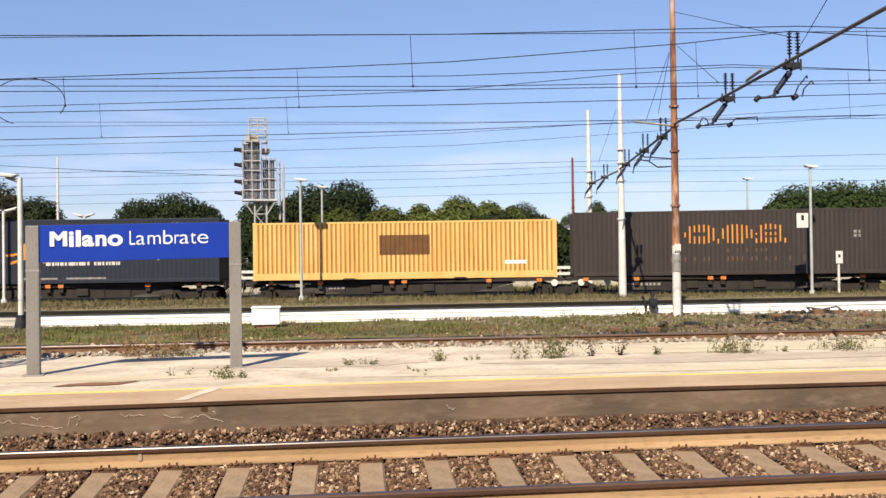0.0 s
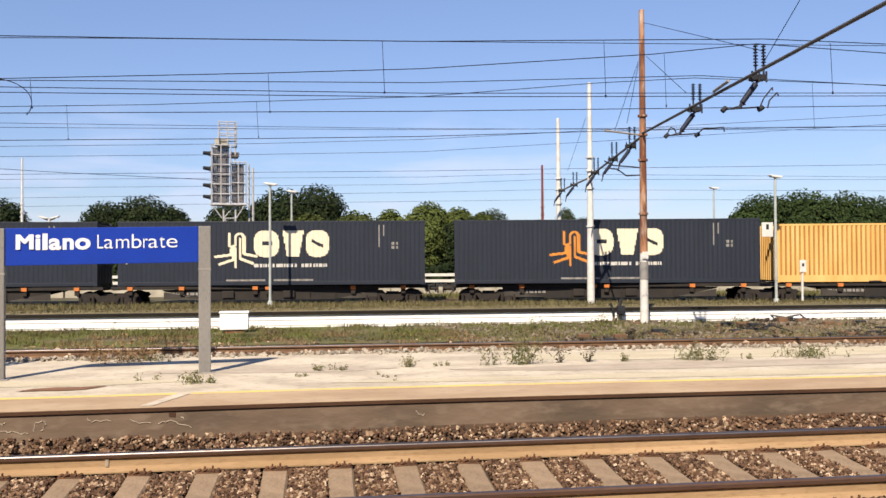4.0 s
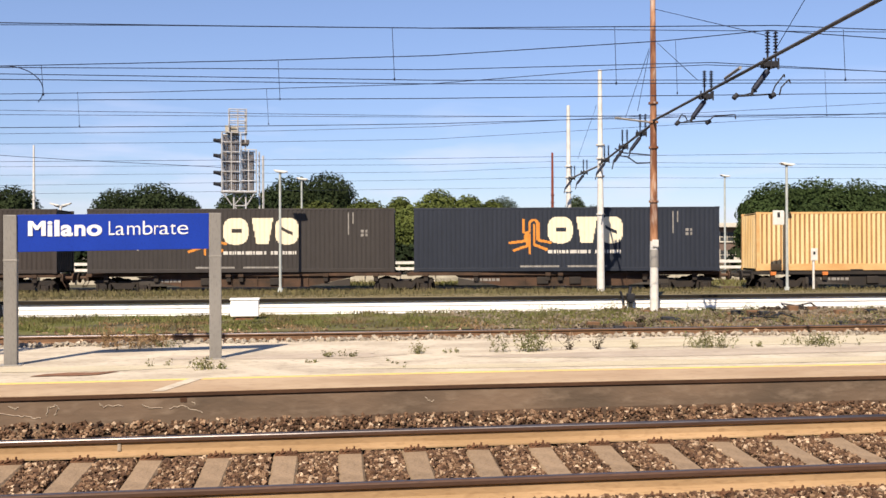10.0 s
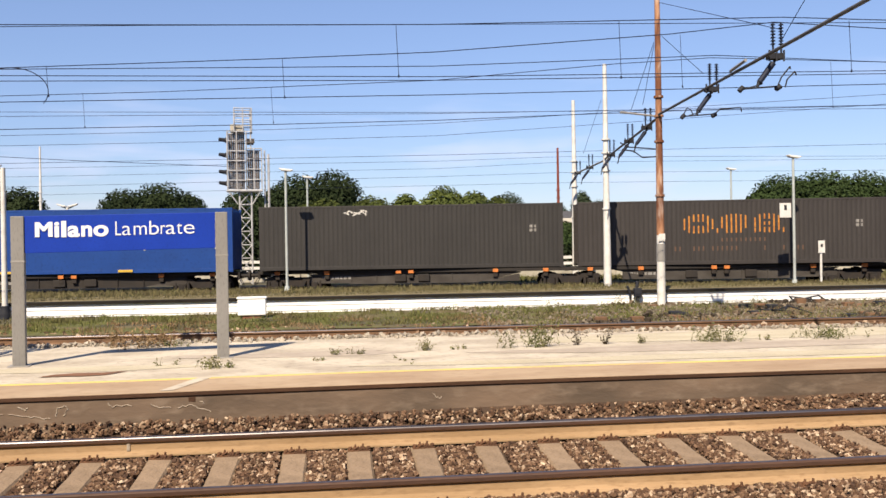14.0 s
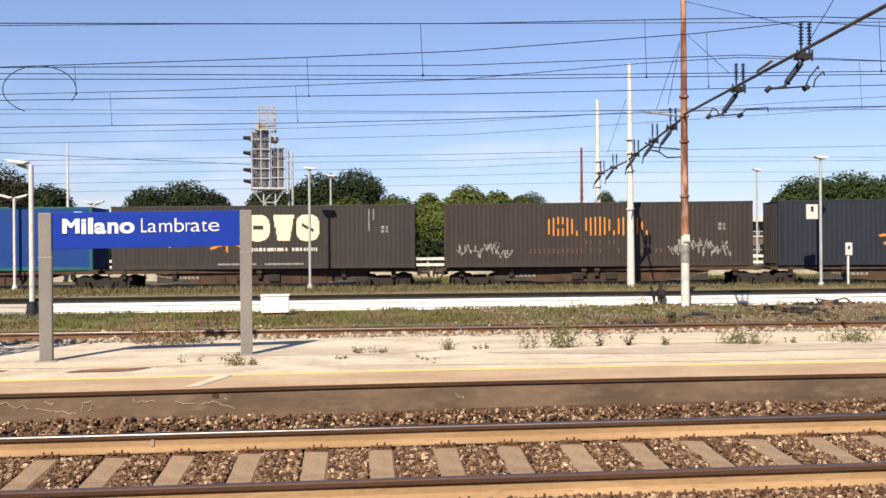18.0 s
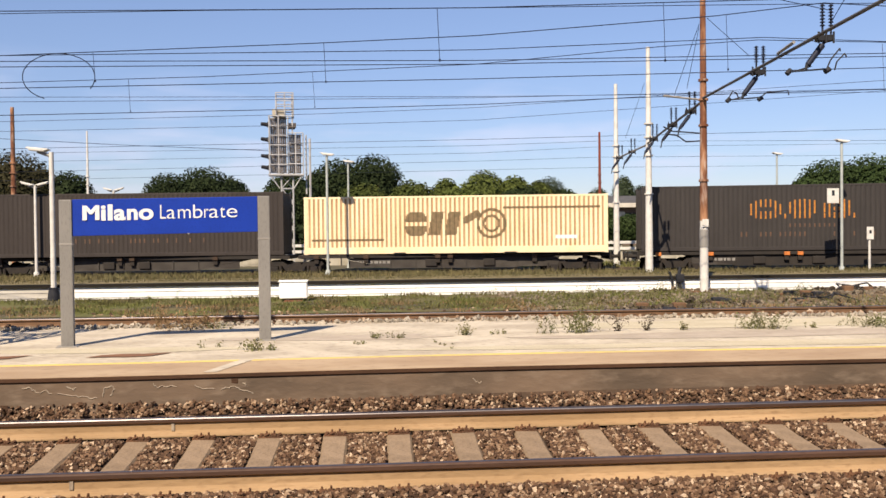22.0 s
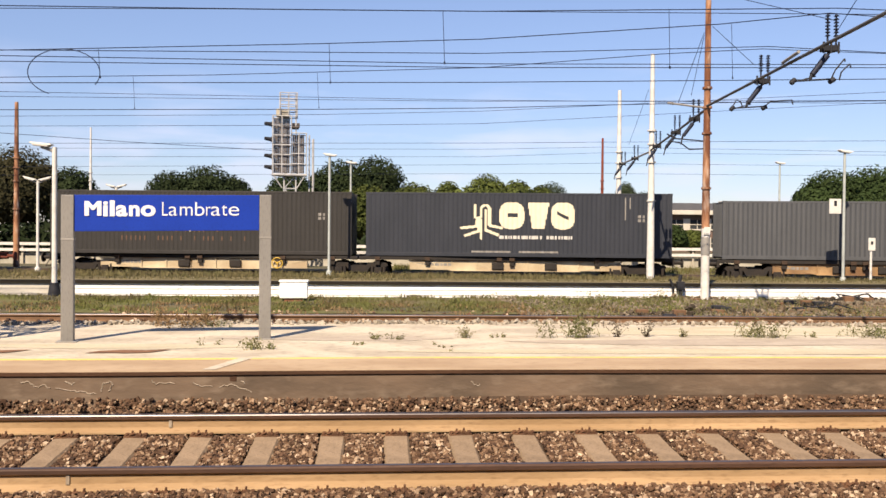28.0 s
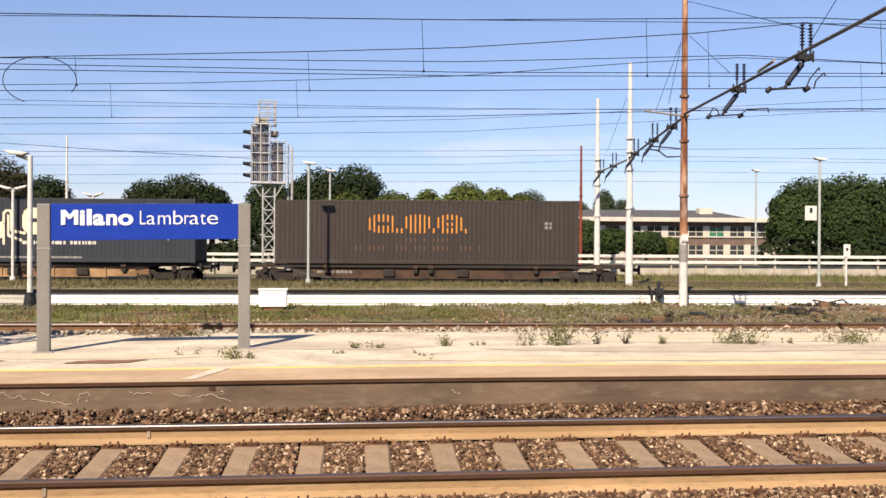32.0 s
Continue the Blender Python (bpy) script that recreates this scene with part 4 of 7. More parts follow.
def scribble(x0, x1, z0, z1, seed, n=34, w=0.028):
    """A tangle of strokes between the given bounds."""
    rnd = random.Random(seed)
    pts = []
    for i in range(n):
        pts.append((x0 + (x1 - x0) * (i + rnd.uniform(-2.6, 2.6)) / (n - 1), rnd.uniform(z0, z1) if i % 3 else (z0 + z1) / 2))
    segs = list(zip(pts, pts[1:]))
    return lambda a, b: any(in_bar(a, b, p, q, w) for p, q in segs)


SIDE_CACHE = {}


def shared(key, name, make, material, parent, label=""):
    """A part whose mesh is built once for all containers alike."""
    if key in SIDE_CACHE:
        ob = new(name, SIDE_CACHE[key])
        ob.parent = parent
        if label:
            ob["label"] = label
        return ob
    ob = part(name, make(), material, parent, label)
    SIDE_CACHE[key] = ob.data
    return ob


SHALLOW = 0.5              # the dark containers' ribs against the yellow ones'


def side_mesh(length, height, flat, sill=0.17, ribs=1.0):
    bm = bmesh.new()
    half = length / 2 - 0.15
    z0, z1 = sill, height - 0.09
    if flat:
        n = 26
        pts = [(-half + 2 * half * i / n, 0.008 + 0.008 * math.sin(i * 1.9)) for i in range(n + 1)]
    else:
        pts = [(x, d * ribs + 0.006) for x, d in corrugation(2 * half)]
    lo = [bm.verts.new((x, d, z0)) for x, d in pts]
    hi = [bm.verts.new((x, d, z1)) for x, d in pts]
    for i in range(len(pts) - 1):
        f = bm.faces.new((lo[i], lo[i + 1], hi[i + 1], hi[i]))
        # slope away from the sun gets the groove colour too, as painted shade
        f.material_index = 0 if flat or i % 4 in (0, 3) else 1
    return bm


def box_mesh(*b, bevel=0.0):
    bm = bmesh.new()
    box(bm, *b, bevel=bevel)
    return bm


def post_mesh(height):
    """A corner post with its two castings."""
    bm = bmesh.new()
    box(bm, -0.075, 0.075, -0.075, 0.075, 0.118, height - 0.118)
    for z in (0.0, height - 0.118):
        box(bm, -0.089, 0.089, -0.081, 0.081, z, z + 0.118, bevel=0.012)
    return bm


def end_mesh(height, doors):
    """One end: a corrugated sheet, or doors pressed from one sheet with raised lock-bar beads."""
    bm = bmesh.new()
    pts = [(0.16, 0.0)]
    step = 0.265 if doors else 0.24
    for i in range(8):
        y = 0.22 + i * step
        w = 0.05 if doors else 0.12
        pts += [(y, 0.0), (y + 0.02, 0.035), (y + w, 0.035), (y + w + 0.02, 0.0)]
    pts.append((2.28, 0.0))
    lo = [bm.verts.new((d, y, 0.10)) for y, d in pts]
    hi = [bm.verts.new((d, y, height - 0.1)) for y, d in pts]
    for i in range(len(pts) - 1):
        bm.faces.new((lo[i], lo[i + 1], hi[i + 1], hi[i]))
    return bm


def container(label, paint, length=13.716, height=2.896, flat=False, post_paint=None, end_paint=None, sill=0.178, ribs=SHALLOW):
    e = thing("container", (0, 0, 0), 0, label, "container", "containers on the freight train")
    pp, ep = post_paint or paint, end_paint or paint
    h = round(height, 2)
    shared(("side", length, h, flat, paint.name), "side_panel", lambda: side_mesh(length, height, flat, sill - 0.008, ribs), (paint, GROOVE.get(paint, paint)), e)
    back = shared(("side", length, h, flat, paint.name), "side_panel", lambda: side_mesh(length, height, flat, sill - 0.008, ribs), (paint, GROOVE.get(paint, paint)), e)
    back.matrix_basis = pose(0, 2.438, 0, 0, 0, 180)
    L2 = length / 2
    shared(("roof", length, h, paint.name), "roof", lambda: box_mesh(-L2 + 0.1, L2 - 0.1, 0.07, 2.368, height - 0.05, height - 0.015), paint, e)
    shared(("floor", length, paint.name), "floor", lambda: box_mesh(-L2 + 0.1, L2 - 0.1, 0.07, 2.368, 0.03, 0.16), F_DARK, e)
    for y in (0.04, 2.398):
        r = shared(("top", length, h, pp.name), "top_rail", lambda: box_mesh(-L2 + 0.09, L2 - 0.09, -0.035, 0.035, height - 0.1, height - 0.008, bevel=0.012), pp, e)
        r.location = (0, y, 0)
        r = shared(("bottom", length, sill, pp.name), "bottom_rail", lambda: box_mesh(-L2 + 0.09, L2 - 0.09, -0.037, 0.03, 0.02, sill, bevel=0.01), pp, e)
        r.location = (0, y, 0)
    for x in (-L2 + 0.089, L2 - 0.089):
        for y in (0.081, 2.357):
            p = shared(("post", h, pp.name), "corner_post", lambda: post_mesh(height), pp, e)
            p.location = (x, y, 0)
    d = shared(("door", h, ep.name), "door", lambda: end_mesh(height, True), ep, e, "double doors with lock bars")
    d.matrix_basis = pose(-L2 + 0.05, 2.438, 0, 0, 0, 180)
    w = shared(("end", h, ep.name), "end_wall", lambda: end_mesh(height, False), ep, e)
    w.location = (L2 - 0.05, 0, 0)
    return e


CORR = corrugation(13.416)
CORR_PTS = [(x, d * SHALLOW + 0.006) for x, d in CORR]
DEEP_PTS = [(x, d + 0.006) for x, d in CORR]
FLAT_PTS = [(-6.7 + 0.05 * i, -0.004) for i in range(269)]


def add_paint(e, key, name, inside, z0, z1, step, material, dx=0.0, pts=CORR_PTS, ridges=False, label=""):
    base = pts
    if ridges:
        def make():
            bm = bmesh.new()
            for (xa, da), (xb, db) in zip(base, base[1:]):
                if da < 0.008 and db < 0.008:
                    sub = paint_on([(xa, da), (xb, db)], lambda x, z: inside(x - dx, z), z0, z1, step)
                    me = bpy.data.meshes.new("tmp")
                    sub.to_mesh(me)
                    sub.free()
                    bm.from_mesh(me)
                    bpy.data.meshes.remove(me)
            return bm
    else:
        def make():
            return paint_on(base, lambda x, z: inside(x - dx, z), z0, z1, step)
    return shared(("paint", key), name, make, material, e, label)


def writing(ob):
    return tagged(ob, kind="stuff")


def codes(e, pts=CORR_PTS, key="corr", dx=5.35, z=1.72):
    code = add_paint(e, ("code", key, dx), "code_marks", lambda x, zz: any(in_rect(x, zz, a, a + 0.10, b, b + 0.13) for a in (0.0, 0.16) for b in (z - 0.10, z + 0.07)), z - 0.2, z + 0.4, 0.025, P_SPRAY, dx, pts)
    writing(code)


P_STAR = mat("mark_dull_green", (0.17, 0.20, 0.05), (0.11, 0.13, 0.04), 6, 0.7, bump=0)


def star_mark(x, z):
    """A small ring with short rays."""
    r = math.hypot(x, z - 2.14)
    return 0.08 < r < 0.16 or 0.16 <= r < 0.29 and abs(math.sin(4 * math.atan2(z - 2.14, x))) < 0.40


def logo_container(label, paint, orange=True, second=True, star=False):
    """Dark container with the large emblem, cream blocks and a line of small writing."""
    e = container(label, paint, end_paint=P_GREY)
    add_paint(e, ("emblem", orange), "emblem", emblem, 0.6, 2.4, 0.03, P_LOGO_O if orange else P_LOGO_W)
    for k in range(3):
        add_paint(e, ("blocks", k), "logo_block", lambda x, z: big_blocks(x, z, k), 1.2, 2.5, 0.03, P_LOGO_W)
    writing(add_paint(e, "tag", "small_writing", small_line(-0.82, 2.44, 0.83, 0.98, 0.05, 3), 0.76, 1.0, 0.03, P_TEXTW))
    if second:
        writing(add_paint(e, "web", "lower_writing", (lambda x, z: 0.20 <= z <= 0.27 and (-2.03 <= x <= -0.30 or 0.05 <= x <= 1.79)), 0.18, 0.30, 0.02, P_SPRAY))
    if star:
        add_paint(e, "star", "green_mark", star_mark, 1.8, 2.5, 0.025, P_STAR, -5.2)
    add_paint(e, "streak", "light_streak", lambda x, z: in_rect(x, z, 0, 0.05, 1.7, 2.7) or in_rect(x, z, 0.22, 0.26, 2.2, 2.7), 1.6, 2.72, 0.05, P_SPRAY, 4.75)
    codes(e)
    return e


def stencil_container(label, paint, dx=0.0, ghost=True, graffiti=False):
    """Dark corrugated container with worn orange stencil blocks."""
    e = container(label, paint, end_paint=P_GREY)
    for k in range(3):
        add_paint(e, ("dot", dx, k, paint is P_BROWNGREY), "stencil_block", lambda x, z: dotted_blocks(x, z, k) and not (z < 1.64 and any(abs(x - c) < 0.13 for c in (-0.86, 0.78, 2.12))), 1.35, 2.3, 0.03, P_WORN if paint is not P_BROWNGREY else P_LOGO_O, dx, ridges=True)
        writing(add_paint(e, ("point", dx, k, paint is P_BROWNGREY), "stencil_point", lambda x, z: in_rect(x, z, (-0.86, 0.78, 2.12)[k] - 0.11, (-0.86, 0.78, 2.12)[k] + 0.11, 1.42, 1.62), 1.35, 1.7, 0.03, P_WORN if paint is not P_BROWNGREY else P_LOGO_O, dx, ridges=True))
    if ghost:
        writing(add_paint(e, ("ghost", dx), "faint_writing", small_line(-3.0, 3.0, 0.62, 0.82, 0.1, 5), 0.55, 0.9, 0.04, P_GHOST, dx, ridges=True))
        writing(add_paint(e, ("ghost2", dx), "faint_writing", small_line(-0.6, 1.4, 1.02, 1.2, 0.1, 6), 0.95, 1.3, 0.04, P_GHOST, dx, ridges=True))
    if graffiti:
        writing(add_paint(e, "graf1", "graffiti", scribble(-6.2, -3.8, 0.40, 1.15, 3, 60, 0.04), 0.25, 1.3, 0.025, P_SPRAY))
        writing(add_paint(e, "graf2", "graffiti", scribble(3.2, 5.8, 0.45, 1.35, 8, 66, 0.04), 0.25, 1.5, 0.025, P_SPRAY))
    codes(e)
    return e


def yellow_container(label, paint, mark):
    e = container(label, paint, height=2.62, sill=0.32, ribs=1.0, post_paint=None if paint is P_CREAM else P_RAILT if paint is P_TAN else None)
    # dark blocks stand proud of the rail for the shade inside fork pockets
    for x in (-2.5, 2.5):
        k = shared("pocket_shade_block", "pocket_shade_block", lambda: box_mesh(-0.28, 0.28, -0.012, 0.03, 0.0, 0.075, bevel=0.03), F_DARK, e, "dark block drawn as the shade inside a fork pocket")
        k.location = (x, 0, 0)
    if mark == "block":
        add_paint(e, "brownblock", "brown_block", lambda x, z: in_rect(x, z, -1.12, 1.12, 1.12, 1.98), 1.0, 2.1, 0.05, P_BROWN, pts=DEEP_PTS)
    elif mark == "scrawl":
        writing(add_paint(e, "yscrawl", "dark_scrawl", scribble(-0.8, 1.0, 1.1, 1.75, 21), 1.0, 1.9, 0.03, P_BLACK, pts=DEEP_PTS))
    else:
        def ring(x, z):
            r = math.hypot(x - 1.65, z - 1.35)
            return 0.55 < r < 0.68 or 0.28 < r < 0.40
        add_paint(e, "ring", "round_mark", ring, 0.5, 2.2, 0.03, P_FAINTK, pts=DEEP_PTS)
        add_paint(e, "kround", "worn_block", lambda x, z: (abs(x + 1.75) / 0.5) ** 3 + (abs(z - 1.35) / 0.55) ** 3 <= 1 and not abs(z - 1.35) < 0.10, 0.6, 2.1, 0.03, P_FAINTK, pts=DEEP_PTS)
        for c in (-0.85, -0.10):
            add_paint(e, ("kblock", c), "worn_block", lambda x, z: 0.85 < z < 1.9 and abs(x - c - 0.2 * (z - 1.35)) < 0.27, 0.6, 2.1, 0.03, P_FAINTK, pts=DEEP_PTS)
        add_paint(e, "kbar", "worn_bar", lambda x, z: in_bar(x, z, (0.5, 1.5), (1.0, 1.8), 0.3), 0.6, 2.1, 0.03, P_FAINTK, pts=DEEP_PTS)
        add_paint(e, "stain", "dark_stripe", lambda x, z: in_rect(x, z, -6.5, -3.2, 0.62, 0.72), 0.5, 0.8, 0.05, P_FAINTK, pts=DEEP_PTS)
        add_paint(e, "stain2", "dark_stripe", lambda x, z: in_rect(x, z, 2.2, 6.5, 2.02, 2.12), 2.0, 2.2, 0.05, P_FAINTK, pts=DEEP_PTS)
    add_paint(e, "plate", "white_plate", lambda x, z: in_rect(x, z, 4.5, 5.45, 0.64, 0.80), 0.6, 0.85, 0.04, P_SIGNW, pts=DEEP_PTS)
    return e


def curtain_container(label, paint, post, dx=0.0):
    e = container(label, paint, flat=True, post_paint=post)
    def words(x, z):
        s = x - 0.25 * (z - 1.4)
        return 1.25 <= z <= 1.78 and any(a <= s <= a + 0.22 for i, a in enumerate((-1.65, -1.30, -0.95, -0.62)))
    add_paint(e, ("cw", dx, paint.name), "slanted_bars", words, 1.2, 1.85, 0.03, P_TEXTW, dx + 0.42, FLAT_PTS)
    add_paint(e, ("co", dx), "orange_blocks", lambda x, z: 1.25 <= z <= 1.80 and (0.0 <= x <= 0.36 or 0.44 <= x <= 0.80), 1.2, 1.85, 0.03, P_LOGO_O, dx + 0.22, FLAT_PTS)
    add_paint(e, ("cc", dx), "small_bars", lambda x, z: 1.25 <= z <= 1.50 and (0.0 <= x <= 0.07 and z < 1.33 or 0.14 <= x <= 0.36 or 0.42 <= x <= 0.64 or 0.70 <= x <= 1.05), 1.2, 1.6, 0.03, P_SIGNW, dx + 1.06, FLAT_PTS)
    add_paint(e, "cplate", "corner_plate", lambda x, z: in_rect(x, z, 6.05, 6.40, 2.32, 2.66), 2.2, 2.75, 0.04, P_LIGHTB, 0.0, FLAT_PTS)
    add_paint(e, "ccode", "code_column", lambda x, z: (in_rect(x, z, 6.05, 6.15, 1.0, 2.2) or in_rect(x, z, 6.26, 6.36, 1.4, 2.2)) and (z * 5) % 1 > 0.25, 0.9, 2.3, 0.03, P_TEXTW, 0.0, FLAT_PTS)
    add_paint(e, "cmark", "white_mark", lambda x, z: in_rect(x, z, -6.05, -5.78, 0.42, 0.66), 0.4, 0.7, 0.03, P_TEXTW, 0.0, FLAT_PTS)
    for x in (-3.2, 2.1):
        p = part("yellow_marker", box_mesh(-0.32, 0.32, -0.02, 0.01, 0.06, 0.17, bevel=0.008), YELLOW_TAG, e)
        p.location = (x, -0.01, 0)
    return e


P_SIGNW = SIGN_WHITE
P_LIGHTB = mat("plate_light_blue", (0.297, 0.396, 0.528), (0.264, 0.343, 0.475), 4, 0.5, bump=0)
YELLOW_TAG = mat("tag_yellow", (0.495, 0.33, 0.0528), (0.429, 0.277, 0.0462), 4, 0.5, bump=0)


# ---- wagons
def wheel_mesh():
    bm = bmesh.new()
    tube(bm, (0, -0.065, 0), (0, 0.065, 0), 0.46, 0.46, 22)
    tube(bm, (0, 0.04, 0), (0, 0.075, 0), 0.485, 0.485, 22)
    tube(bm, (0, -0.12, 0), (0, -0.05, 0), 0.13, 0.16, 12)
    return bm


def bogie_side_mesh():
    """Side frame of a two-axle bogie with its axle boxes and springs."""
    bm = bmesh.new()
    prof = ((-1.35, 0.10), (-1.25, 0.22), (-0.5, 0.22), (-0.32, 0.08), (0.32, 0.08), (0.5, 0.22), (1.25, 0.22), (1.35, 0.10), (1.2, -0.02), (0.55, 0.04), (0.40, -0.20), (-0.40, -0.20), (-0.55, 0.04), (-1.2, -0.02))
    a = [bm.verts.new((x, -0.06, z)) for x, z in prof]
    b = [bm.verts.new((x, 0.06, z)) for x, z in prof]
    n = len(prof)
    for i in range(n):
        bm.faces.new((a[i], a[(i + 1) % n], b[(i + 1) % n], b[i]))
    bm.faces.new(a)
    bm.faces.new(b[::-1])
    bmesh.ops.recalc_face_normals(bm, faces=bm.faces[:])
    for x in (-0.9, 0.9):
        box(bm, x - 0.17, x + 0.17, -0.14, 0.06, -0.30, 0.0, bevel=0.03)
        for dx in (-0.27, 0.27):
            tube(bm, (x + dx, -0.02, -0.24), (x + dx, -0.02, 0.06), 0.075, seg=10)
        tube(bm, (x, -0.20, -0.2), (x, -0.1, -0.2), 0.11, seg=12)
    return bm


def add_bogie(wagon, x):
    """Rail top lies 1.155 m under the deck."""
    b = shared("bogie_beam", "bogie", lambda: box_mesh(-0.3, 0.3, 0.30, 2.14, -0.62, -0.36, bevel=0.03), BOGIE, wagon, "black two-axle bogie")
    b.location = (x, 0, 0)
    for y, flip in ((0.20, 0), (2.24, 180)):
        s = shared("bogie_side", "side_frame", bogie_side_mesh, BOGIE, b)
        s.matrix_basis = pose(0, y, -0.52, 0, 0, flip)
    for dx in (-0.9, 0.9):
        for y, flip in ((0.47, 0), (1.97, 180)):
            w = shared("wheel", "wheel", wheel_mesh, BOGIE, b, "dark steel wheel")
            w.matrix_basis = pose(dx, y, -0.695, 0, 0, flip)


def sill_mesh(x0, x1):
    bm = bmesh.new()
    box(bm, x0, x1, 0.06, 0.20, -0.16, -0.02, bevel=0.012)
    box(bm, x0, x1, 2.24, 2.38, -0.16, -0.02, bevel=0.012)
    for i in range(5):
        x = x0 + 0.15 + (x1 - x0 - 0.3) * i / 4
        box(bm, x - 0.1, x + 0.1, 0.19, 2.25, -0.18, -0.03)
    return bm


def belly_mesh(x0, x1, deep, y):
    """Fish-bellied web plate under the sill, tapering at both ends, with flange and stiffeners."""
    bm = bmesh.new()
    prof = ((x0, -0.17), (x1, -0.17), (x1 - 0.1, -0.24), (x1 - 1.9, -deep), (x0 + 1.9, -deep), (x0 + 0.1, -0.24))
    a = [bm.verts.new((p, y, z)) for p, z in prof]
    b = [bm.verts.new((p, y + 0.02, z)) for p, z in prof]
    n = len(prof)
    for i in range(n):
        bm.faces.new((a[i], a[(i + 1) % n], b[(i + 1) % n], b[i]))
    bm.faces.new(a)
    bm.faces.new(b[::-1])
    bmesh.ops.recalc_face_normals(bm, faces=bm.faces[:])
    k = int((x1 - x0 - 4) / 1.1)
    for i in range(k + 1):
        x = x0 + 2.0 + (x1 - x0 - 4.0) * i / max(1, k)
        box(bm, x - 0.015, x + 0.015, y - 0.05, y - 0.001, -deep, -0.17)
    box(bm, x0 + 1.95, x1 - 1.95, y - 0.07, y + 0.05, -deep - 0.025, -deep)
    return bm


def wagon(label, sections, bogies, ends, web, sill, orange=True, tips=None, lettering=True):
    """A flat wagon: sections are (x0, x1) deck lengths, bogies their places, ends the buffer beams."""
    e = thing("flat_wagon", (0, 0, 0), 0, label, "freight wagon", "wagons of the freight train")
    rnd = random.Random(len(label) + int(ends[1] * 10))
    for x0, x1 in sections:
        L = round(x1 - x0, 2)
        s = shared(("sill", L, sill.name), "sill_frame", lambda: sill_mesh(-L / 2, L / 2), sill, e)
        s.location = ((x0 + x1) / 2, 0, 0)
        lo, hi = x0 + 2.2, x1 - 2.2
        W = round(hi - lo, 2)
        for y in (0.16, 2.26):
            w = shared(("belly", W, web.name, y), "web_plate", lambda: belly_mesh(-W / 2, W / 2, 0.62, y), web, e)
            w.location = ((lo + hi) / 2, 0, 0)
        # wedges added at the web ends in place of sunlit ground seen through gaps
        for x, sgn in ((lo + 0.1, 1), (hi - 0.1, -1)):
            bm = bmesh.new()
            v = [bm.verts.new(p) for p in ((0, 0.12, -0.60), (1.75 * sgn, 0.12, -0.60), (0.0, 0.12, -0.26))]
            v2 = [bm.verts.new((p.co.x, 0.145, p.co.z)) for p in v]
            bm.faces.new(v), bm.faces.new(v2[::-1])
            for i in range(3):
                bm.faces.new((v[i], v[(i + 1) % 3], v2[(i + 1) % 3], v2[i]))
            bmesh.ops.recalc_face_normals(bm, faces=bm.faces[:])
            p = shared(("wedge", sgn, (tips or F_GREYW).name), "gap_wedge", lambda: bm, tips or F_GREYW, e, "added wedge drawn as sunlit ground behind the gap")
            p.location = (x, 0, 0)
        for f in (0.06, 0.22, 0.45, 0.49, 0.76, 0.92):
            x = x0 + (x1 - x0) * f
            k = shared(("bracket", orange), "bracket", lambda: box_mesh(-0.12, 0.12, -0.03, 0.07, -0.19, -0.035, bevel=0.015), BRACKET if orange else sill, e, "orange spigot bracket" if orange else "")
            k.location = (x, 0, 0)
            k2 = shared("bracket_leg", "bracket_leg", lambda: box_mesh(-0.10, 0.10, 0.02, 0.155, -0.40, -0.19, bevel=0.01), BOGIE, e)
            k2.location = (x, 0, 0)
        # brake gear boxes hung between the webs
        for f in (0.42, 0.58):
            x = x0 + (x1 - x0) * f
            k = shared("brake_box", "brake_box", lambda: box_mesh(-0.26, 0.26, 0.03, 0.155, -0.56, -0.24, bevel=0.03), F_GREYW if web is not F_DARK else F_DARK, e)
            k.location = (x + rnd.uniform(-0.8, 0.8), 0, 0)
        if lettering:
            x = x0 + (x1 - x0) * 0.24
            k = shared(("lettering", 1), "wagon_writing", lambda: paint_on([(-0.8 + 0.05 * i, 0.158) for i in range(33)], small_line(-0.8, 0.8, -0.42, -0.30, 0.1, 4), -0.5, -0.2, 0.04), P_SPRAY, e)
            tagged(k, kind="stuff")
            k.location = (x, 0, 0)
    for x in bogies:
        add_bogie(e, x)
    for x, sgn in ((ends[0], -1), (ends[1], 1)):
        bm = bmesh.new()
        box(bm, -0.06, 0.06, 0.1, 2.34, -0.34, -0.02, bevel=0.01)
        for y in (0.34, 2.10):
            tube(bm, (0, y, -0.20), (0.42 * sgn, y, -0.20), 0.085, 0.085, 10)
            tube(bm, (0.42 * sgn, y, -0.20), (0.47 * sgn, y, -0.20), 0.22, 0.22, 14)
        tube(bm, (0, 1.22, -0.22), (0.5 * sgn, 1.22, -0.24), 0.06, 0.05, 8)
        polyline(bm, [(0.03 * sgn, 0.05, -0.3), (0.2 * sgn, 0.05, -0.6), (0.2 * sgn, 0.5, -0.6), (0.03 * sgn, 0.5, -0.3)], 0.018, 6)
        p = part("buffer_beam", bm, sill, e, "buffer beam with two round buffers")
        p.location = (x, 0, 0)
    return e


# the train from its head: containers by the place of their left end at the start
LEFT = [-20.32, -5.14, 9.17, 24.18, 38.73, 53.65, 67.87, 83.12, 97.81, 112.81, 127.30, 142.45, 156.83, 171.67, 185.90, 201.08, 215.60, 230.53, 245.14,
        260.11, 274.70, 289.73, 304.19, 321.28, 338.97, 353.26, 368.97, 382.74, 399.99]
KEYED = []


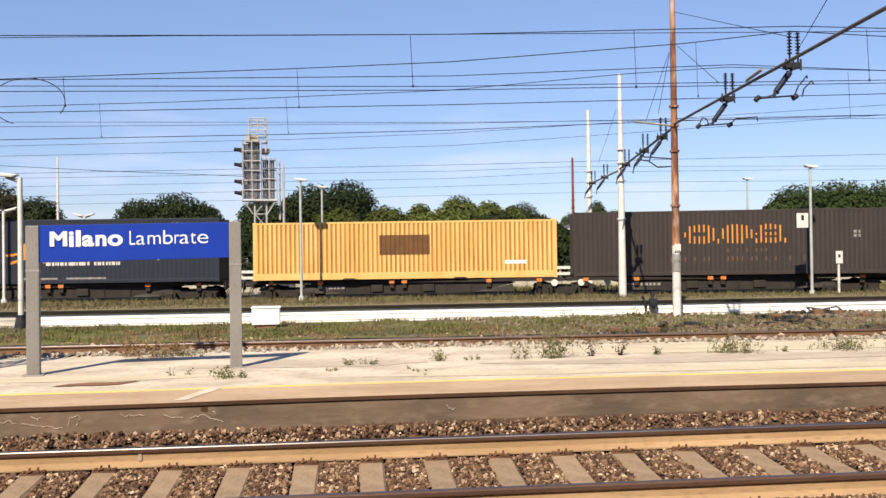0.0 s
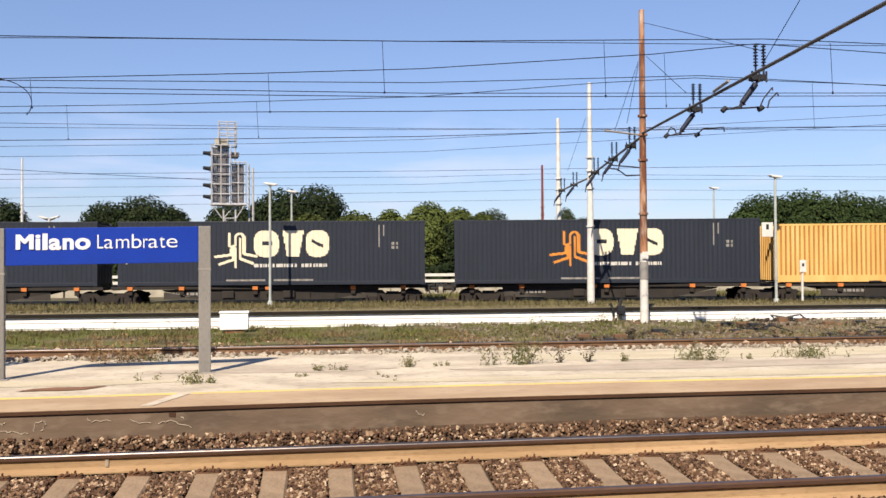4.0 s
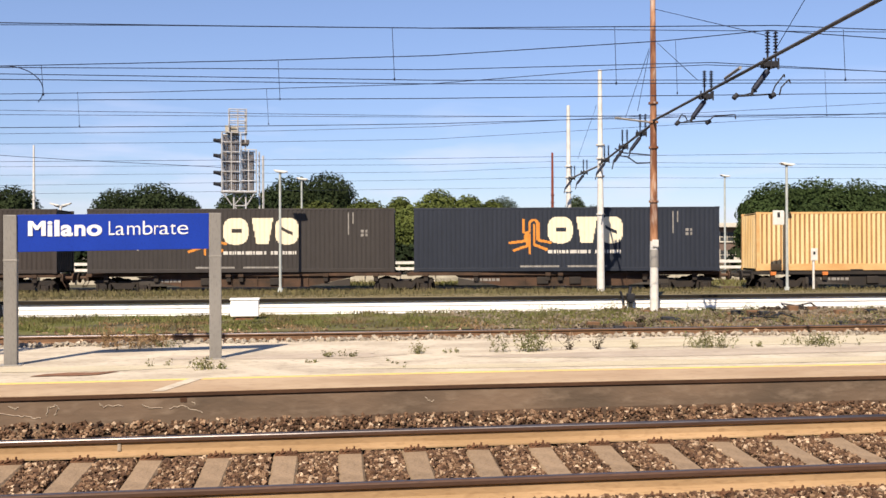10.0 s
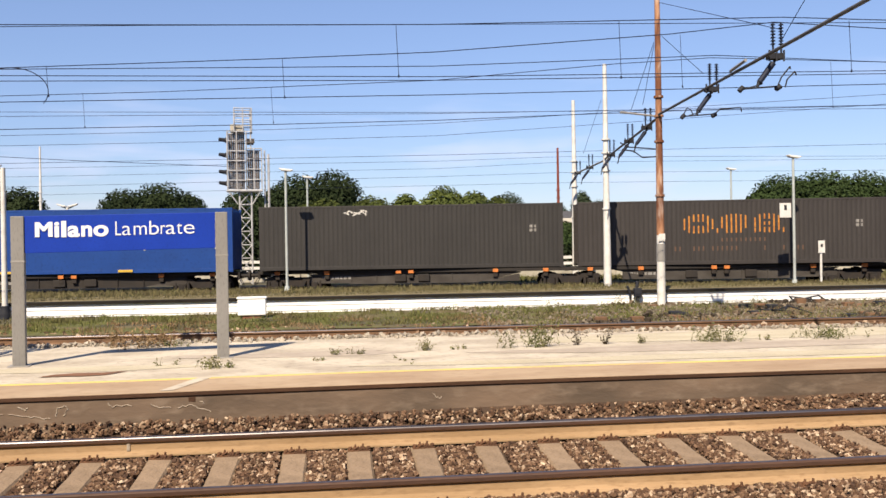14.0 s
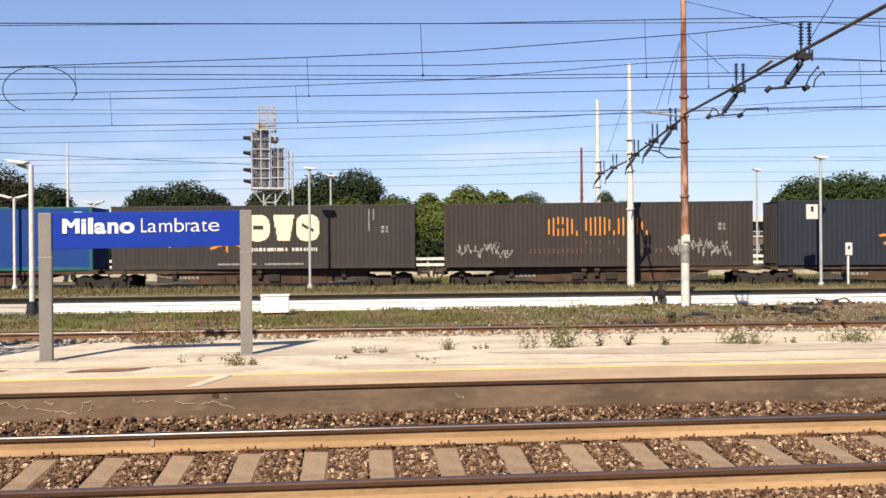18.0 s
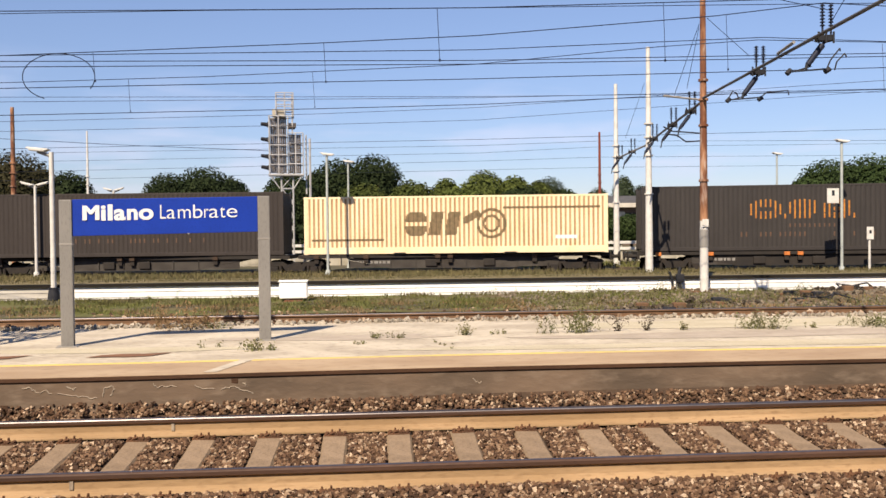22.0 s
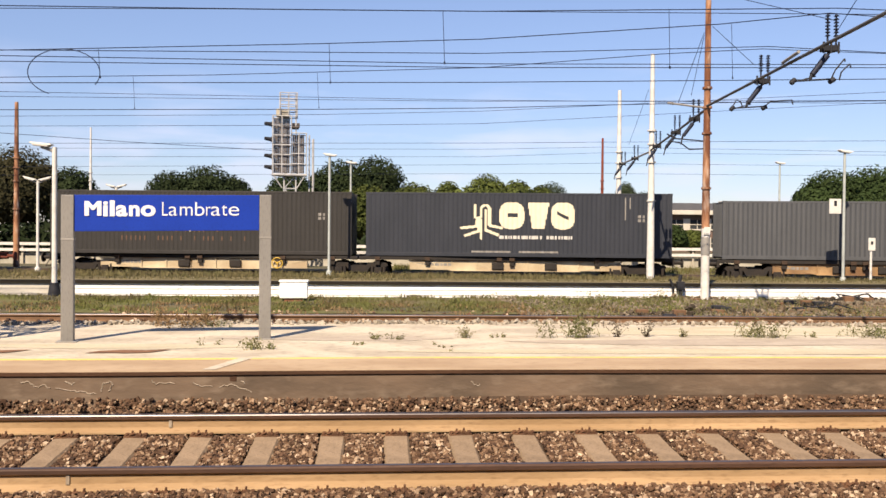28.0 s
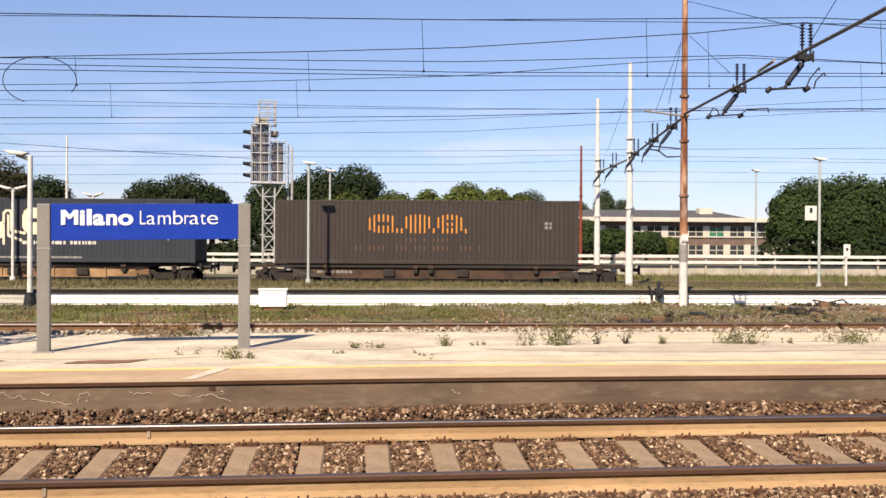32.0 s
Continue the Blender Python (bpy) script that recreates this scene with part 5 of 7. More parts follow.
def build_train():
    logo = "dark navy container with an orange emblem and cream logo blocks"
    makers = [
        lambda: logo_container("dark grey container with an orange emblem and small writing", P_NAVY),
        lambda: yellow_container("weathered orange-yellow corrugated container with a brown block", P_ORANGE, "block"),
        lambda: stencil_container("dark brown-grey container with worn orange stencil blocks", P_BROWNGREY, 0.35),
        lambda: logo_container(logo, P_NAVY),
        lambda: logo_container("dark navy container with a cream-yellow emblem and light streaks", P_NAVY, orange=False),
        lambda: logo_container(logo, P_NAVY),
        lambda: yellow_container("weathered orange-yellow corrugated container with a dark scrawl", P_ORANGE, "scrawl"),
        lambda: stencil_container("faded grey-green corrugated container with orange stencil blocks", P_GREEN, -0.2),
        lambda: stencil_container("dark brown-grey container with worn orange stencil blocks", P_BROWNGREY, 0.0),
        lambda: logo_container("dark grey container with an orange emblem and cream logo blocks", P_GREY),
        lambda: logo_container(logo, P_NAVY),
        lambda: yellow_container("faded ochre corrugated container with a dark scrawl", P_TAN, "scrawl"),
        lambda: curtain_container("bright blue curtain-sided container with white and orange bars", P_BLUE, P_BLUE),
        lambda: plain_container("plain charcoal corrugated container", P_CHARCOAL),
        lambda: stencil_container("dark grey container with worn orange stencil blocks", P_GREY, 0.1),
        lambda: curtain_container("blue curtain-sided container in a teal frame", P_BLUE, P_TEAL),
        lambda: logo_container("dark grey container with an orange emblem and cream logo blocks", P_GREY),
        lambda: stencil_container("dark brown-grey container sprayed with pale graffiti", P_BROWNGREY, 0.0, graffiti=True),
        lambda: logo_container(logo, P_NAVY),
        lambda: stencil_container("dark brown-grey container with worn orange stencil blocks", P_BROWNGREY, 0.35),
        lambda: yellow_container("cream-yellow corrugated container with a round dark mark", P_CREAM, "ring"),
        lambda: stencil_container("dark grey container with worn orange stencil blocks", P_GREY, 0.1),
        lambda: yellow_container("cream-yellow corrugated container with a brown block", P_CREAM, "block"),
        lambda: curtain_container("faded blue curtain-sided container with pale bars", P_BLUE2, P_BLUE2, 0.35),
        lambda: stencil_container("charcoal container with worn orange stencil blocks", P_CHARCOAL, -0.6),
        lambda: logo_container("dark navy container with a cream emblem and logo blocks", P_NAVY_OLD, orange=False),
        lambda: plain_container("plain slate-grey forty-foot container", P_SLATE, 12.192, 2.591),
        lambda: logo_container("dark navy container with a cream emblem and blocks, small green mark", P_NAVY_OLD, orange=False, star=True),
        lambda: stencil_container("dark brown-grey container with worn orange stencil blocks", P_BROWNGREY, -0.35, ghost=True),
    ]
    for i, make in enumerate(makers):
        length = 12.192 if i == 26 else 13.716
        KEYED.append((make(), LEFT[i] + length / 2))
    pairs = [(-1, 0, F_DARK, F_DARK, True, None), (1, 2, F_DARK, F_DARK, True, None), (3, 4, F_DARK, F_DARK, True, None), (5, 6, F_DARK, F_DARK, True, None),
             (7, 8, F_BROWN, F_BROWN, False, None), (9, 10, F_BROWN, F_BROWN, False, None), (11, 12, F_DARK, F_DARK, True, None), (13, 14, F_GREYW, F_DARK, True, None),
             (15, 16, F_BROWN, F_BROWN, False, None), (17, 18, F_BROWN, F_BROWN, False, None), (19, 20, F_GREYW, F_DARK, False, None), (21, 22, F_DARK, F_DARK, True, None),
             (24, 25, F_CREAM, F_DARK, False, F_CREAM), (26, 27, F_TAN, F_DARK, False, F_TAN)]
    names = {F_DARK: "dark grey articulated container wagon", F_BROWN: "rust-brown articulated container wagon", F_GREYW: "grey articulated container wagon",
             F_CREAM: "articulated container wagon with dusty cream web plates", F_TAN: "articulated container wagon with tan rusty web plates"}
    for a, b, web, sill, orange, tips in pairs:
        l0 = LEFT[a] if a >= 0 else -34.9
        lb = LEFT[b]
        lenb = 13.716
        lena = 12.192 if a == 26 else 13.716
        mid = (l0 + lb + lenb) / 2
        s1 = (l0 - mid - 0.15, l0 + lena - mid + 0.25)
        s2 = (lb - mid - 0.25, lb + lenb - mid + 0.15)
        joint = (s1[1] + s2[0]) / 2
        w = wagon(names[web] + (" with orange brackets" if orange else ""), (s1, s2), (s1[0] + 1.6, joint, s2[1] - 1.6), (s1[0] - 0.02, s2[1] + 0.02), web, sill, orange, tips)
        if a == 24:
            bm = bmesh.new()
            ring = [(0.24 * math.cos(q), 0, 0.24 * math.sin(q)) for q in (2 * math.pi * i / 16 for i in range(17))]
            polyline(bm, ring, 0.028, 6)
            for q in (0.5, 2.6, 4.7):
                tube(bm, (0, 0, 0), (0.24 * math.cos(q), 0, 0.24 * math.sin(q)), 0.022, seg=6)
            tube(bm, (0, -0.02, 0), (0, 0.12, 0), 0.05, seg=8)
            p = part("hand_wheel", bm, YELLOW_TAG, w, "yellow brake hand wheel")
            p.location = (l0 + lena - mid - 3.4, 0.03, -0.36)
        if a == 1:
            for x in (s1[1] - 0.45, s2[0] + 0.65):
                bm = bmesh.new()
                tube(bm, (0, 0.0, 0), (0, 0.03, 0), 0.15, 0.15, 16)
                p = part("round_plate", bm, WHITE_PAINT, w, "round white plate at the wagon joint")
                p.location = (x, 0.02, -0.24)
        KEYED.append((w, mid))
    for i, web, sill, orange, lab in ((23, F_RED, F_RED, False, "red-oxide single container wagon"), (28, F_BROWN, F_DARK, False, "dark brown single container wagon at the train's tail")):
        l0 = LEFT[i]
        mid = l0 + 13.716 / 2 + (0.75 if i == 28 else 0.0)
        s = (l0 - mid - (1.0 if i == 23 else 1.5), l0 + 13.716 - mid + (1.1 if i == 23 else 2.3))
        w = wagon(lab, (s,), (s[0] + 1.9, s[1] - 1.9), (s[0], s[1]), web, sill, orange)
        if i == 28:
            bm = bmesh.new()
            box(bm, 0, 0.03, 0.25, 0.55, -0.02, 0.16, bevel=0.01)
            box(bm, 0, 0.03, 1.9, 2.2, -0.02, 0.16, bevel=0.01)
            p = part("tail_plate", bm, WHITE_PAINT, w, "white tail plate")
            p.location = (s[1] + 0.05, 0, 0)
        if i == 23:
            for x in (-6.9, 6.5):
                p = part("yellow_end", box_mesh(-0.45, 0.45, 0.02, 0.055, -0.17, -0.02, bevel=0.01), YELLOW_TAG, w, "yellow painted sill end")
                p.location = (x, 0, 0)
        KEYED.append((w, mid))


def plain_container(label, paint, length=13.716, height=2.896):
    e = container(label, paint, length, height, end_paint=paint)
    if length > 13:
        codes(e)
        writing(add_paint(e, "squiggle", "graffiti", scribble(-2.9, -2.0, 2.45, 2.72, 31, 24, 0.045), 2.4, 2.8, 0.025, P_TEXTW))
    else:
        add_paint(e, "ylw", "yellow_stripe", lambda x, z: in_rect(x, z, 5.15, 5.25, 0.9, 2.2) or in_rect(x, z, 5.4, 5.48, 1.4, 2.0) and (z * 6) % 1 > 0.4, 0.8, 2.3, 0.05, P_LOGO_W)
    return e


build_train()

# ---------------------------------------------------------------- station sign
def glyph_mesh(char, weight):
    """One letter of the built-in font, drawn heavier or lighter by weight."""
    cu = bpy.data.curves.new("lettering", "FONT")
    cu.body, cu.size, cu.extrude, cu.offset = char, 1.0, 0.012, weight
    cu.resolution_u = 6
    tmp = bpy.data.objects.new("lettering", cu)
    me = bpy.data.meshes.new_from_object(tmp)
    bpy.data.objects.remove(tmp)
    return me


def word(name, spans, weight, cap, base, y, material, parent, label):
    """Letters set one by one between the left and right ends given; cap: height of the capitals."""
    k = cap / max(v.co.y for v in glyph_mesh(spans[0][0], 0.0).vertices)
    bm = bmesh.new()
    for char, x0, x1 in spans:
        me = glyph_mesh(char, 0.0 if char == "M" else weight)
        if char == "M" and weight > 0.02:      # its sharp inner corners take no heavier outline: the letter is set five times
            thick = bmesh.new()
            for copy in range(5):
                first = len(thick.verts)
                thick.from_mesh(me)
                thick.verts.ensure_lookup_table()
                for v in thick.verts[first:]:
                    v.co.x += 0.022 * copy
                    v.co.z += 0.004 * copy
            thick.to_mesh(me)
            thick.free()
        lo, hi = min(v.co.x for v in me.vertices), max(v.co.x for v in me.vertices)
        for v in me.vertices:
            x = x0 + (v.co.x - lo) / (hi - lo) * (x1 - x0)
            v.co = Vector((x, y - v.co.z * 0.3, base + v.co.y * k + SIGN_RISE * x))
        bm.from_mesh(me)
        bpy.data.meshes.remove(me)
    return part(name, bm, material, parent, label)


SIGN_RISE = 0.0150        # the board hangs slightly out of level
SIGN_ANGLE = 8.0
sign = thing("station_sign", (-4.16, 11.52, 0.0), SIGN_ANGLE, "blue station name board with white lettering on two grey posts", "station sign")
SIGN_SPAN = 2.475
for x, top in ((0.0, 1.880), (SIGN_SPAN, 1.922)):
    bm = bmesh.new()
    box(bm, x - 0.078, x + 0.078, -0.05, 0.05, 0.0, top, bevel=0.012)
    post = part("post", bm, POST_GREY, sign)
    bm = bmesh.new()
    box(bm, x - 0.081, x + 0.081, -0.053, 0.053, top - 0.58, top - 0.555, bevel=0.003)
    part("clamp_band", bm, GALV, post, "thin grey band round the post")
    bm = bmesh.new()
    box(bm, x - 0.13, x + 0.13, -0.11, 0.11, 0.0, 0.012, bevel=0.004)
    part("base_plate", bm, GALV, sign)
bm = bmesh.new()
box(bm, 0.08, SIGN_SPAN - 0.08, -0.030, 0.030, 1.414, 1.881, bevel=0.006)
for vert in bm.verts:
    vert.co.z += SIGN_RISE * vert.co.x
panel = part("panel", bm, SIGN_BLUE, sign, "plain blue board")
word("lettering", (("M", 0.205, 0.412), ("i", 0.430, 0.490), ("l", 0.512, 0.572), ("a", 0.586, 0.730), ("n", 0.748, 0.878), ("o", 0.892, 1.076)), 0.033, 0.188, 1.613, -0.034, SIGN_WHITE, panel, "bold white station name")
word("lettering", (("L", 1.158, 1.228), ("a", 1.240, 1.346), ("m", 1.380, 1.540), ("b", 1.572, 1.690), ("r", 1.712, 1.766), ("a", 1.774, 1.892), ("t", 1.910, 1.980), ("e", 1.998, 2.134)), -0.006, 0.180, 1.611, -0.034, SIGN_WHITE, panel, "thin white station name")
bm = bmesh.new()
tube(bm, (1.51, -0.02, 1.426), (1.51, -0.02, 1.440), 0.015, seg=8)
part("drain_plug", bm, GALV, panel)


# ---------------------------------------------------------------- small things on the verge
cab = thing("trackside_cabinet", (-2.63, 23.5, -0.40), 3, "white trackside cabinet on a red brick plinth", "cabinet")
bm = bmesh.new()
box(bm, -0.24, 0.24, -0.17, 0.17, 0.0, 0.13, bevel=0.01)
part("plinth", bm, BRICK_RED, cab)
bm = bmesh.new()
box(bm, -0.36, 0.36, -0.22, 0.22, 0.13, 0.56, bevel=0.03)
body = part("body", bm, BOX_WHITE, cab)
bm = bmesh.new()
box(bm, -0.38, 0.38, -0.24, 0.24, 0.56, 0.60, bevel=0.012)
part("lid", bm, BOX_WHITE, cab)


def weed(name, x, y, z, n, h, spread, material, label):
    """A scrubby plant: thin stems and small leaves, thinner towards the top."""
    n = int(n * 2.2)
    stems = max(5, n // 14)
    c = np.stack([RNG.normal(0, spread * 0.75, stems) + x, RNG.normal(0, spread * 0.5, stems) + y, np.full(stems, z)], 1)
    top = c + np.stack([RNG.normal(0, 0.30 * h, stems), RNG.normal(0, 0.25 * h, stems), RNG.uniform(0.45, 1.0, stems) * h], 1)
    v, f = [], []
    for a, b in zip(c, top):
        k = len(v)
        v += [a + (-0.003, 0, 0), a + (0.003, 0, 0), b]
        f.append((k, k + 1, k + 2))
    w = RNG.integers(0, stems, n)
    q = RNG.uniform(0.05, 1.0, n)[:, None]
    p = c[w] * (1 - q) + top[w] * q + RNG.normal(0, 0.03, (n, 3)) * (0.4 + h)
    p[:, 2] = np.maximum(p[:, 2], z + 0.004)
    t = RNG.normal(size=(n, 3))
    t /= np.linalg.norm(t, axis=1)[:, None]
    u = np.cross(t, RNG.normal(size=(n, 3)))
    u /= np.linalg.norm(u, axis=1)[:, None]
    s = RNG.uniform(0.008, 0.026, (n, 1)) * (0.8 + h)
    for k in range(n):
        m = len(v)
        v += [p[k] - t[k] * s[k], p[k] + u[k] * s[k] * 0.4, p[k] + t[k] * s[k], p[k] - u[k] * s[k] * 0.4]
        f.append((m, m + 1, m + 2, m + 3))
    ob = mesh_object(name, [tuple(a) for a in v], f, material)
    return tagged(ob, label, "weed", "weeds of the yard", "stuff")


for x, y, h, sp, n in ((-1.74, 10.84, 0.14, 0.12, 150), (-1.5, 10.82, 0.07, 0.05, 40), (-0.24, 11.83, 0.09, 0.06, 60), (0.02, 11.86, 0.07, 0.12, 60), (0.99, 12.05, 0.17, 0.05, 90), (1.45, 12.1, 0.06, 0.08, 40),
                       (2.12, 12.05, 0.26, 0.09, 60), (2.62, 12.1, 0.42, 0.13, 260), (4.09, 12.2, 0.13, 0.03, 50), (5.2, 12.2, 0.27, 0.2, 240),
                       (5.05, 12.2, 0.2, 0.1, 60), (5.95, 12.2, 0.08, 0.05, 40), (6.9, 12.25, 0.20, 0.28, 280), (-0.4, 11.2, 0.04, 0.2, 30), (0.6, 11.0, 0.03, 0.3, 30), (-2.2, 11.2, 0.10, 0.02, 12), (-2.4, 11.15, 0.10, 0.02, 12)):
    weed("weed_clump", x, y, 0.0, n, h, sp, WEED, "green weed clump growing from a platform crack")
for x in (3.16, 3.57):
    weed("dead_stalk", x, 12.2, 0.0, 60, 0.25, 0.012, WEED_DEAD, "thin dead weed stalk standing in a platform joint")
for x, y, h, sp in ((-3.5, 13.5, 0.5, 0.12), (-3.0, 13.55, 0.46, 0.16), (-2.75, 13.5, 0.42, 0.1)):
    weed("weed_clump", x, y, 0.0, 90, h, sp, WEED_STRAW, "tall rust-brown dry weeds at the platform's back edge")
weed("weed_clump", -3.1, 13.3, 0.0, 160, 0.30, 0.22, WEED_STRAW, "tall dry weed tuft at the platform's back edge")
weed("weed_clump", -2.7, 13.4, 0.0, 90, 0.15, 0.2, WEED, "tall dry weed tuft at the platform's back edge")
# bushy weeds on the stony verge
for x, y, h, sp, n in ((4.4, 19.6, 0.22, 0.6, 260), (7.0, 19.5, 0.2, 0.5, 200), (11.6, 19.4, 0.2, 0.6, 240), (14.6, 19.6, 0.25, 0.8, 320), (16.4, 20.4, 0.3, 0.7, 280), (3.9, 20.5, 0.35, 0.4, 220), (5.2, 22.5, 0.45, 0.3, 220), (6.4, 22.0, 0.4, 0.35, 240), (9.4, 21.5, 0.4, 0.5, 260), (10.4, 20.0, 0.3, 0.5, 200), (12.8, 19.8, 0.35, 0.7, 300), (8.0, 24.4, 0.35, 0.25, 120), (7.5, 24.5, 0.45, 0.12, 80), (11.5, 24.0, 0.35, 0.2, 100), (2.8, 24.4, 0.25, 0.3, 120)):
    weed("weed_clump", x, y, -0.38, n, h, sp, WEED, "leafy weed clump on the stony verge")


STONE_DARK = mat("dark_lumps", (0.0726, 0.0561, 0.0409), (0.0396, 0.0317, 0.0238), 5, 0.95, bump=0.4, vary=0.5)


def debris(x, y, seed):
    """A curled length of old black cable among lumps of scrap."""
    rnd = random.Random(seed)
    e = thing("scrap_heap", (x, y, -0.36), 0, "dark heap of cable and rusty scrap on the verge", "debris", "scrap on the verge")
    bm = bmesh.new()
    pts = [(rnd.uniform(-0.9, 0.9) * (i / 5 - 0.5) * 2, rnd.uniform(-0.3, 0.3), rnd.uniform(0.02, 0.24)) for i in range(7)]
    polyline(bm, pts, 0.022, 6)
    if seed in (1, 3, 4):
        part("cable", bm, DARK_STEEL, e)
    else:
        bm.free()
    heap = np.random.default_rng(seed + 40)
    stones("rubble", heap, 110, lambda n: np.stack([heap.normal(0, 0.55, n), heap.normal(0, 0.25, n), np.abs(heap.normal(0, 0.035, n))], 1), (0.03, 0.11), SOIL_TRACK if seed % 2 else STONE_DARK, e)["kind"] = "stuff"
    for i in range(4):
        px, py = rnd.uniform(-0.7, 0.7), rnd.uniform(-0.3, 0.3)
        bm = bmesh.new()
        box(bm, px - 0.14, px + 0.14, py - 0.1, py + 0.1, -0.04, rnd.uniform(0.05, 0.16), bevel=0.02)
        part("scrap_block", bm, RAIL_OLD if i % 2 else DARK_STEEL, e)
    return e


for k, (x, y) in enumerate(((7.6, 20.4), (10.2, 20.8), (12.3, 19.6), (13.3, 19.4), (12.9, 24.5), (8.4, 24.8), (6.2, 19.5), (15.2, 19.6), (10.9, 22.6), (14.0, 22.9))):
    debris(x, y, k)

# tall weeds between the far platform and the train
us_ = RNG.uniform(-34, 26, 26000)
w_ = RNG.uniform(-4.6, -0.35, 26000)
pp = np.array([(on_line(u)[0], on_line(u)[1] + w, -0.36) for u, w in zip(us_, w_)])
pp = pp[(pp[:, 1] > 28)]
tagged(blades("tall_weeds", RNG, pp, (0.04, 0.24), (0.015, 0.04), DRY_GRASS, 0.8), "olive and straw-coloured weeds beside the freight track", "grass", kind="stuff")


# ---------------------------------------------------------------- overhead line: masts, portal beam, cantilevers
def mast(x, y, z0, z1, lower, upper, split, r0, r1, label):
    e = thing("catenary_mast", (x, y, z0), 0, label, "mast", "overhead line masts")
    h = z1 - z0
    bm = bmesh.new()
    tube(bm, (0, 0, 0.0), (0, 0, split), r0, r0 + (r1 - r0) * split / h, 12)
    part("lower_shaft", bm, lower, e)
    bm = bmesh.new()
    tube(bm, (0, 0, split), (0, 0, h), r0 + (r1 - r0) * split / h, r1, 12)
    part("upper_shaft", bm, upper, e)
    for z in (0.35 * h, 0.52 * h, 0.60 * h, 0.66 * h):
        bm = bmesh.new()
        tube(bm, (0, 0, z), (0, 0, z + 0.06), r0 * 1.12, r0 * 1.12, 12)
        part("clamp_band", bm, upper, e)
    return e


m1 = mast(8.85, 24.6, -0.42, 8.75, WHITE_PAINT, RUST_MAST, 2.1, 0.125, 0.075, "tall rusty steel mast with a whitened foot")
bm = bmesh.new()
tube(bm, (0, 0, 1.35), (0, 0, 1.85), 0.130, 0.128, 12)
part("grey_band", bm, GALV, m1, "grey painted band")
bm = bmesh.new()
box(bm, -0.09, 0.09, -0.142, -0.12, 1.92, 2.14, bevel=0.01)
part("number_plate", bm, WHITE_PAINT, m1, "small white plate")
mast(10.84, 36.7, -0.40, 9.15, WHITE_PAINT, WHITE_PAINT, 3.0, 0.17, 0.085, "tall white-painted tubular mast")
mast(11.43, 44.4, -0.40, 8.9, WHITE_PAINT, WHITE_PAINT, 3.0, 0.17, 0.09, "tall white-painted tubular mast")
mast(13.58, 57.0, -0.40, 7.9, RED_MAST, RED_MAST, 3.0, 0.12, 0.07, "slim red-brown mast behind the train")
mast(-19.4, 46.5, -0.40, 8.1, RUST_MAST, RUST_MAST, 3.0, 0.16, 0.09, "rusty mast near the freight track")
mast(-19.2, 57.0, -0.40, 8.1, WHITE_PAINT, WHITE_PAINT, 3.0, 0.12, 0.05, "slim pale mast behind the train")

BEAM_STEEL = mat("beam_steel", (0.115, 0.108, 0.105), (0.075, 0.070, 0.068), 4, 0.6, 0.2, bump=0.1)
beam = thing("portal_beam", label="long steel cross beam carrying the overhead line", category="beam")
bm = bmesh.new()
tube(bm, (7.55, 8.0, 5.095), (8.82, 24.6, 5.14), 0.036, 0.036, 8)
part("girder", bm, BEAM_STEEL, beam)
bm = bmesh.new()
tube(bm, (8.20, 17.55, 5.21), (8.27, 18.45, 5.165), 0.034, 0.034, 6)
part("brace", bm, GALV, beam)
bm = bmesh.new()
tube(bm, (8.9, 24.6, 5.12), (10.8, 36.7, 5.1), 0.04, 0.04, 8)
part("girder", bm, BEAM_STEEL, beam)
bm = bmesh.new()
tube(bm, (10.9, 36.7, 5.1), (11.43, 44.4, 5.1), 0.045, 0.045, 8)
part("girder", bm, GALV, beam)
for a, b in (((8.6, 16.8, 5.45), (8.53, 15.0, 6.4)), ((8.89, 24.6, 8.39), (8.57, 16.8, 5.67)), ((8.98, 24.6, 7.41), (8.46, 20.4, 5.5)), ((8.74, 24.6, 7.24), (8.75, 26.9, 5.55)), ((8.74, 24.6, 7.16), (8.86, 26.0, 5.67)), ((10.68, 36.7, 7.64), (10.88, 40.5, 5.75))):
    bm = bmesh.new()
    tube(bm, a, b, 0.008, 0.008, 5)
    part("stay_wire", bm, WIRE, beam)


def insulator(bm, a, b, r=0.055, n=7):
    a, b = Vector(a), Vector(b)
    tube(bm, a, b, 0.018, seg=6)
    for i in range(n):
        p = a.lerp(b, (i + 0.4) / n)
        q = a.lerp(b, (i + 0.75) / n)
        tube(bm, p, q, r, r * 0.6, 8)


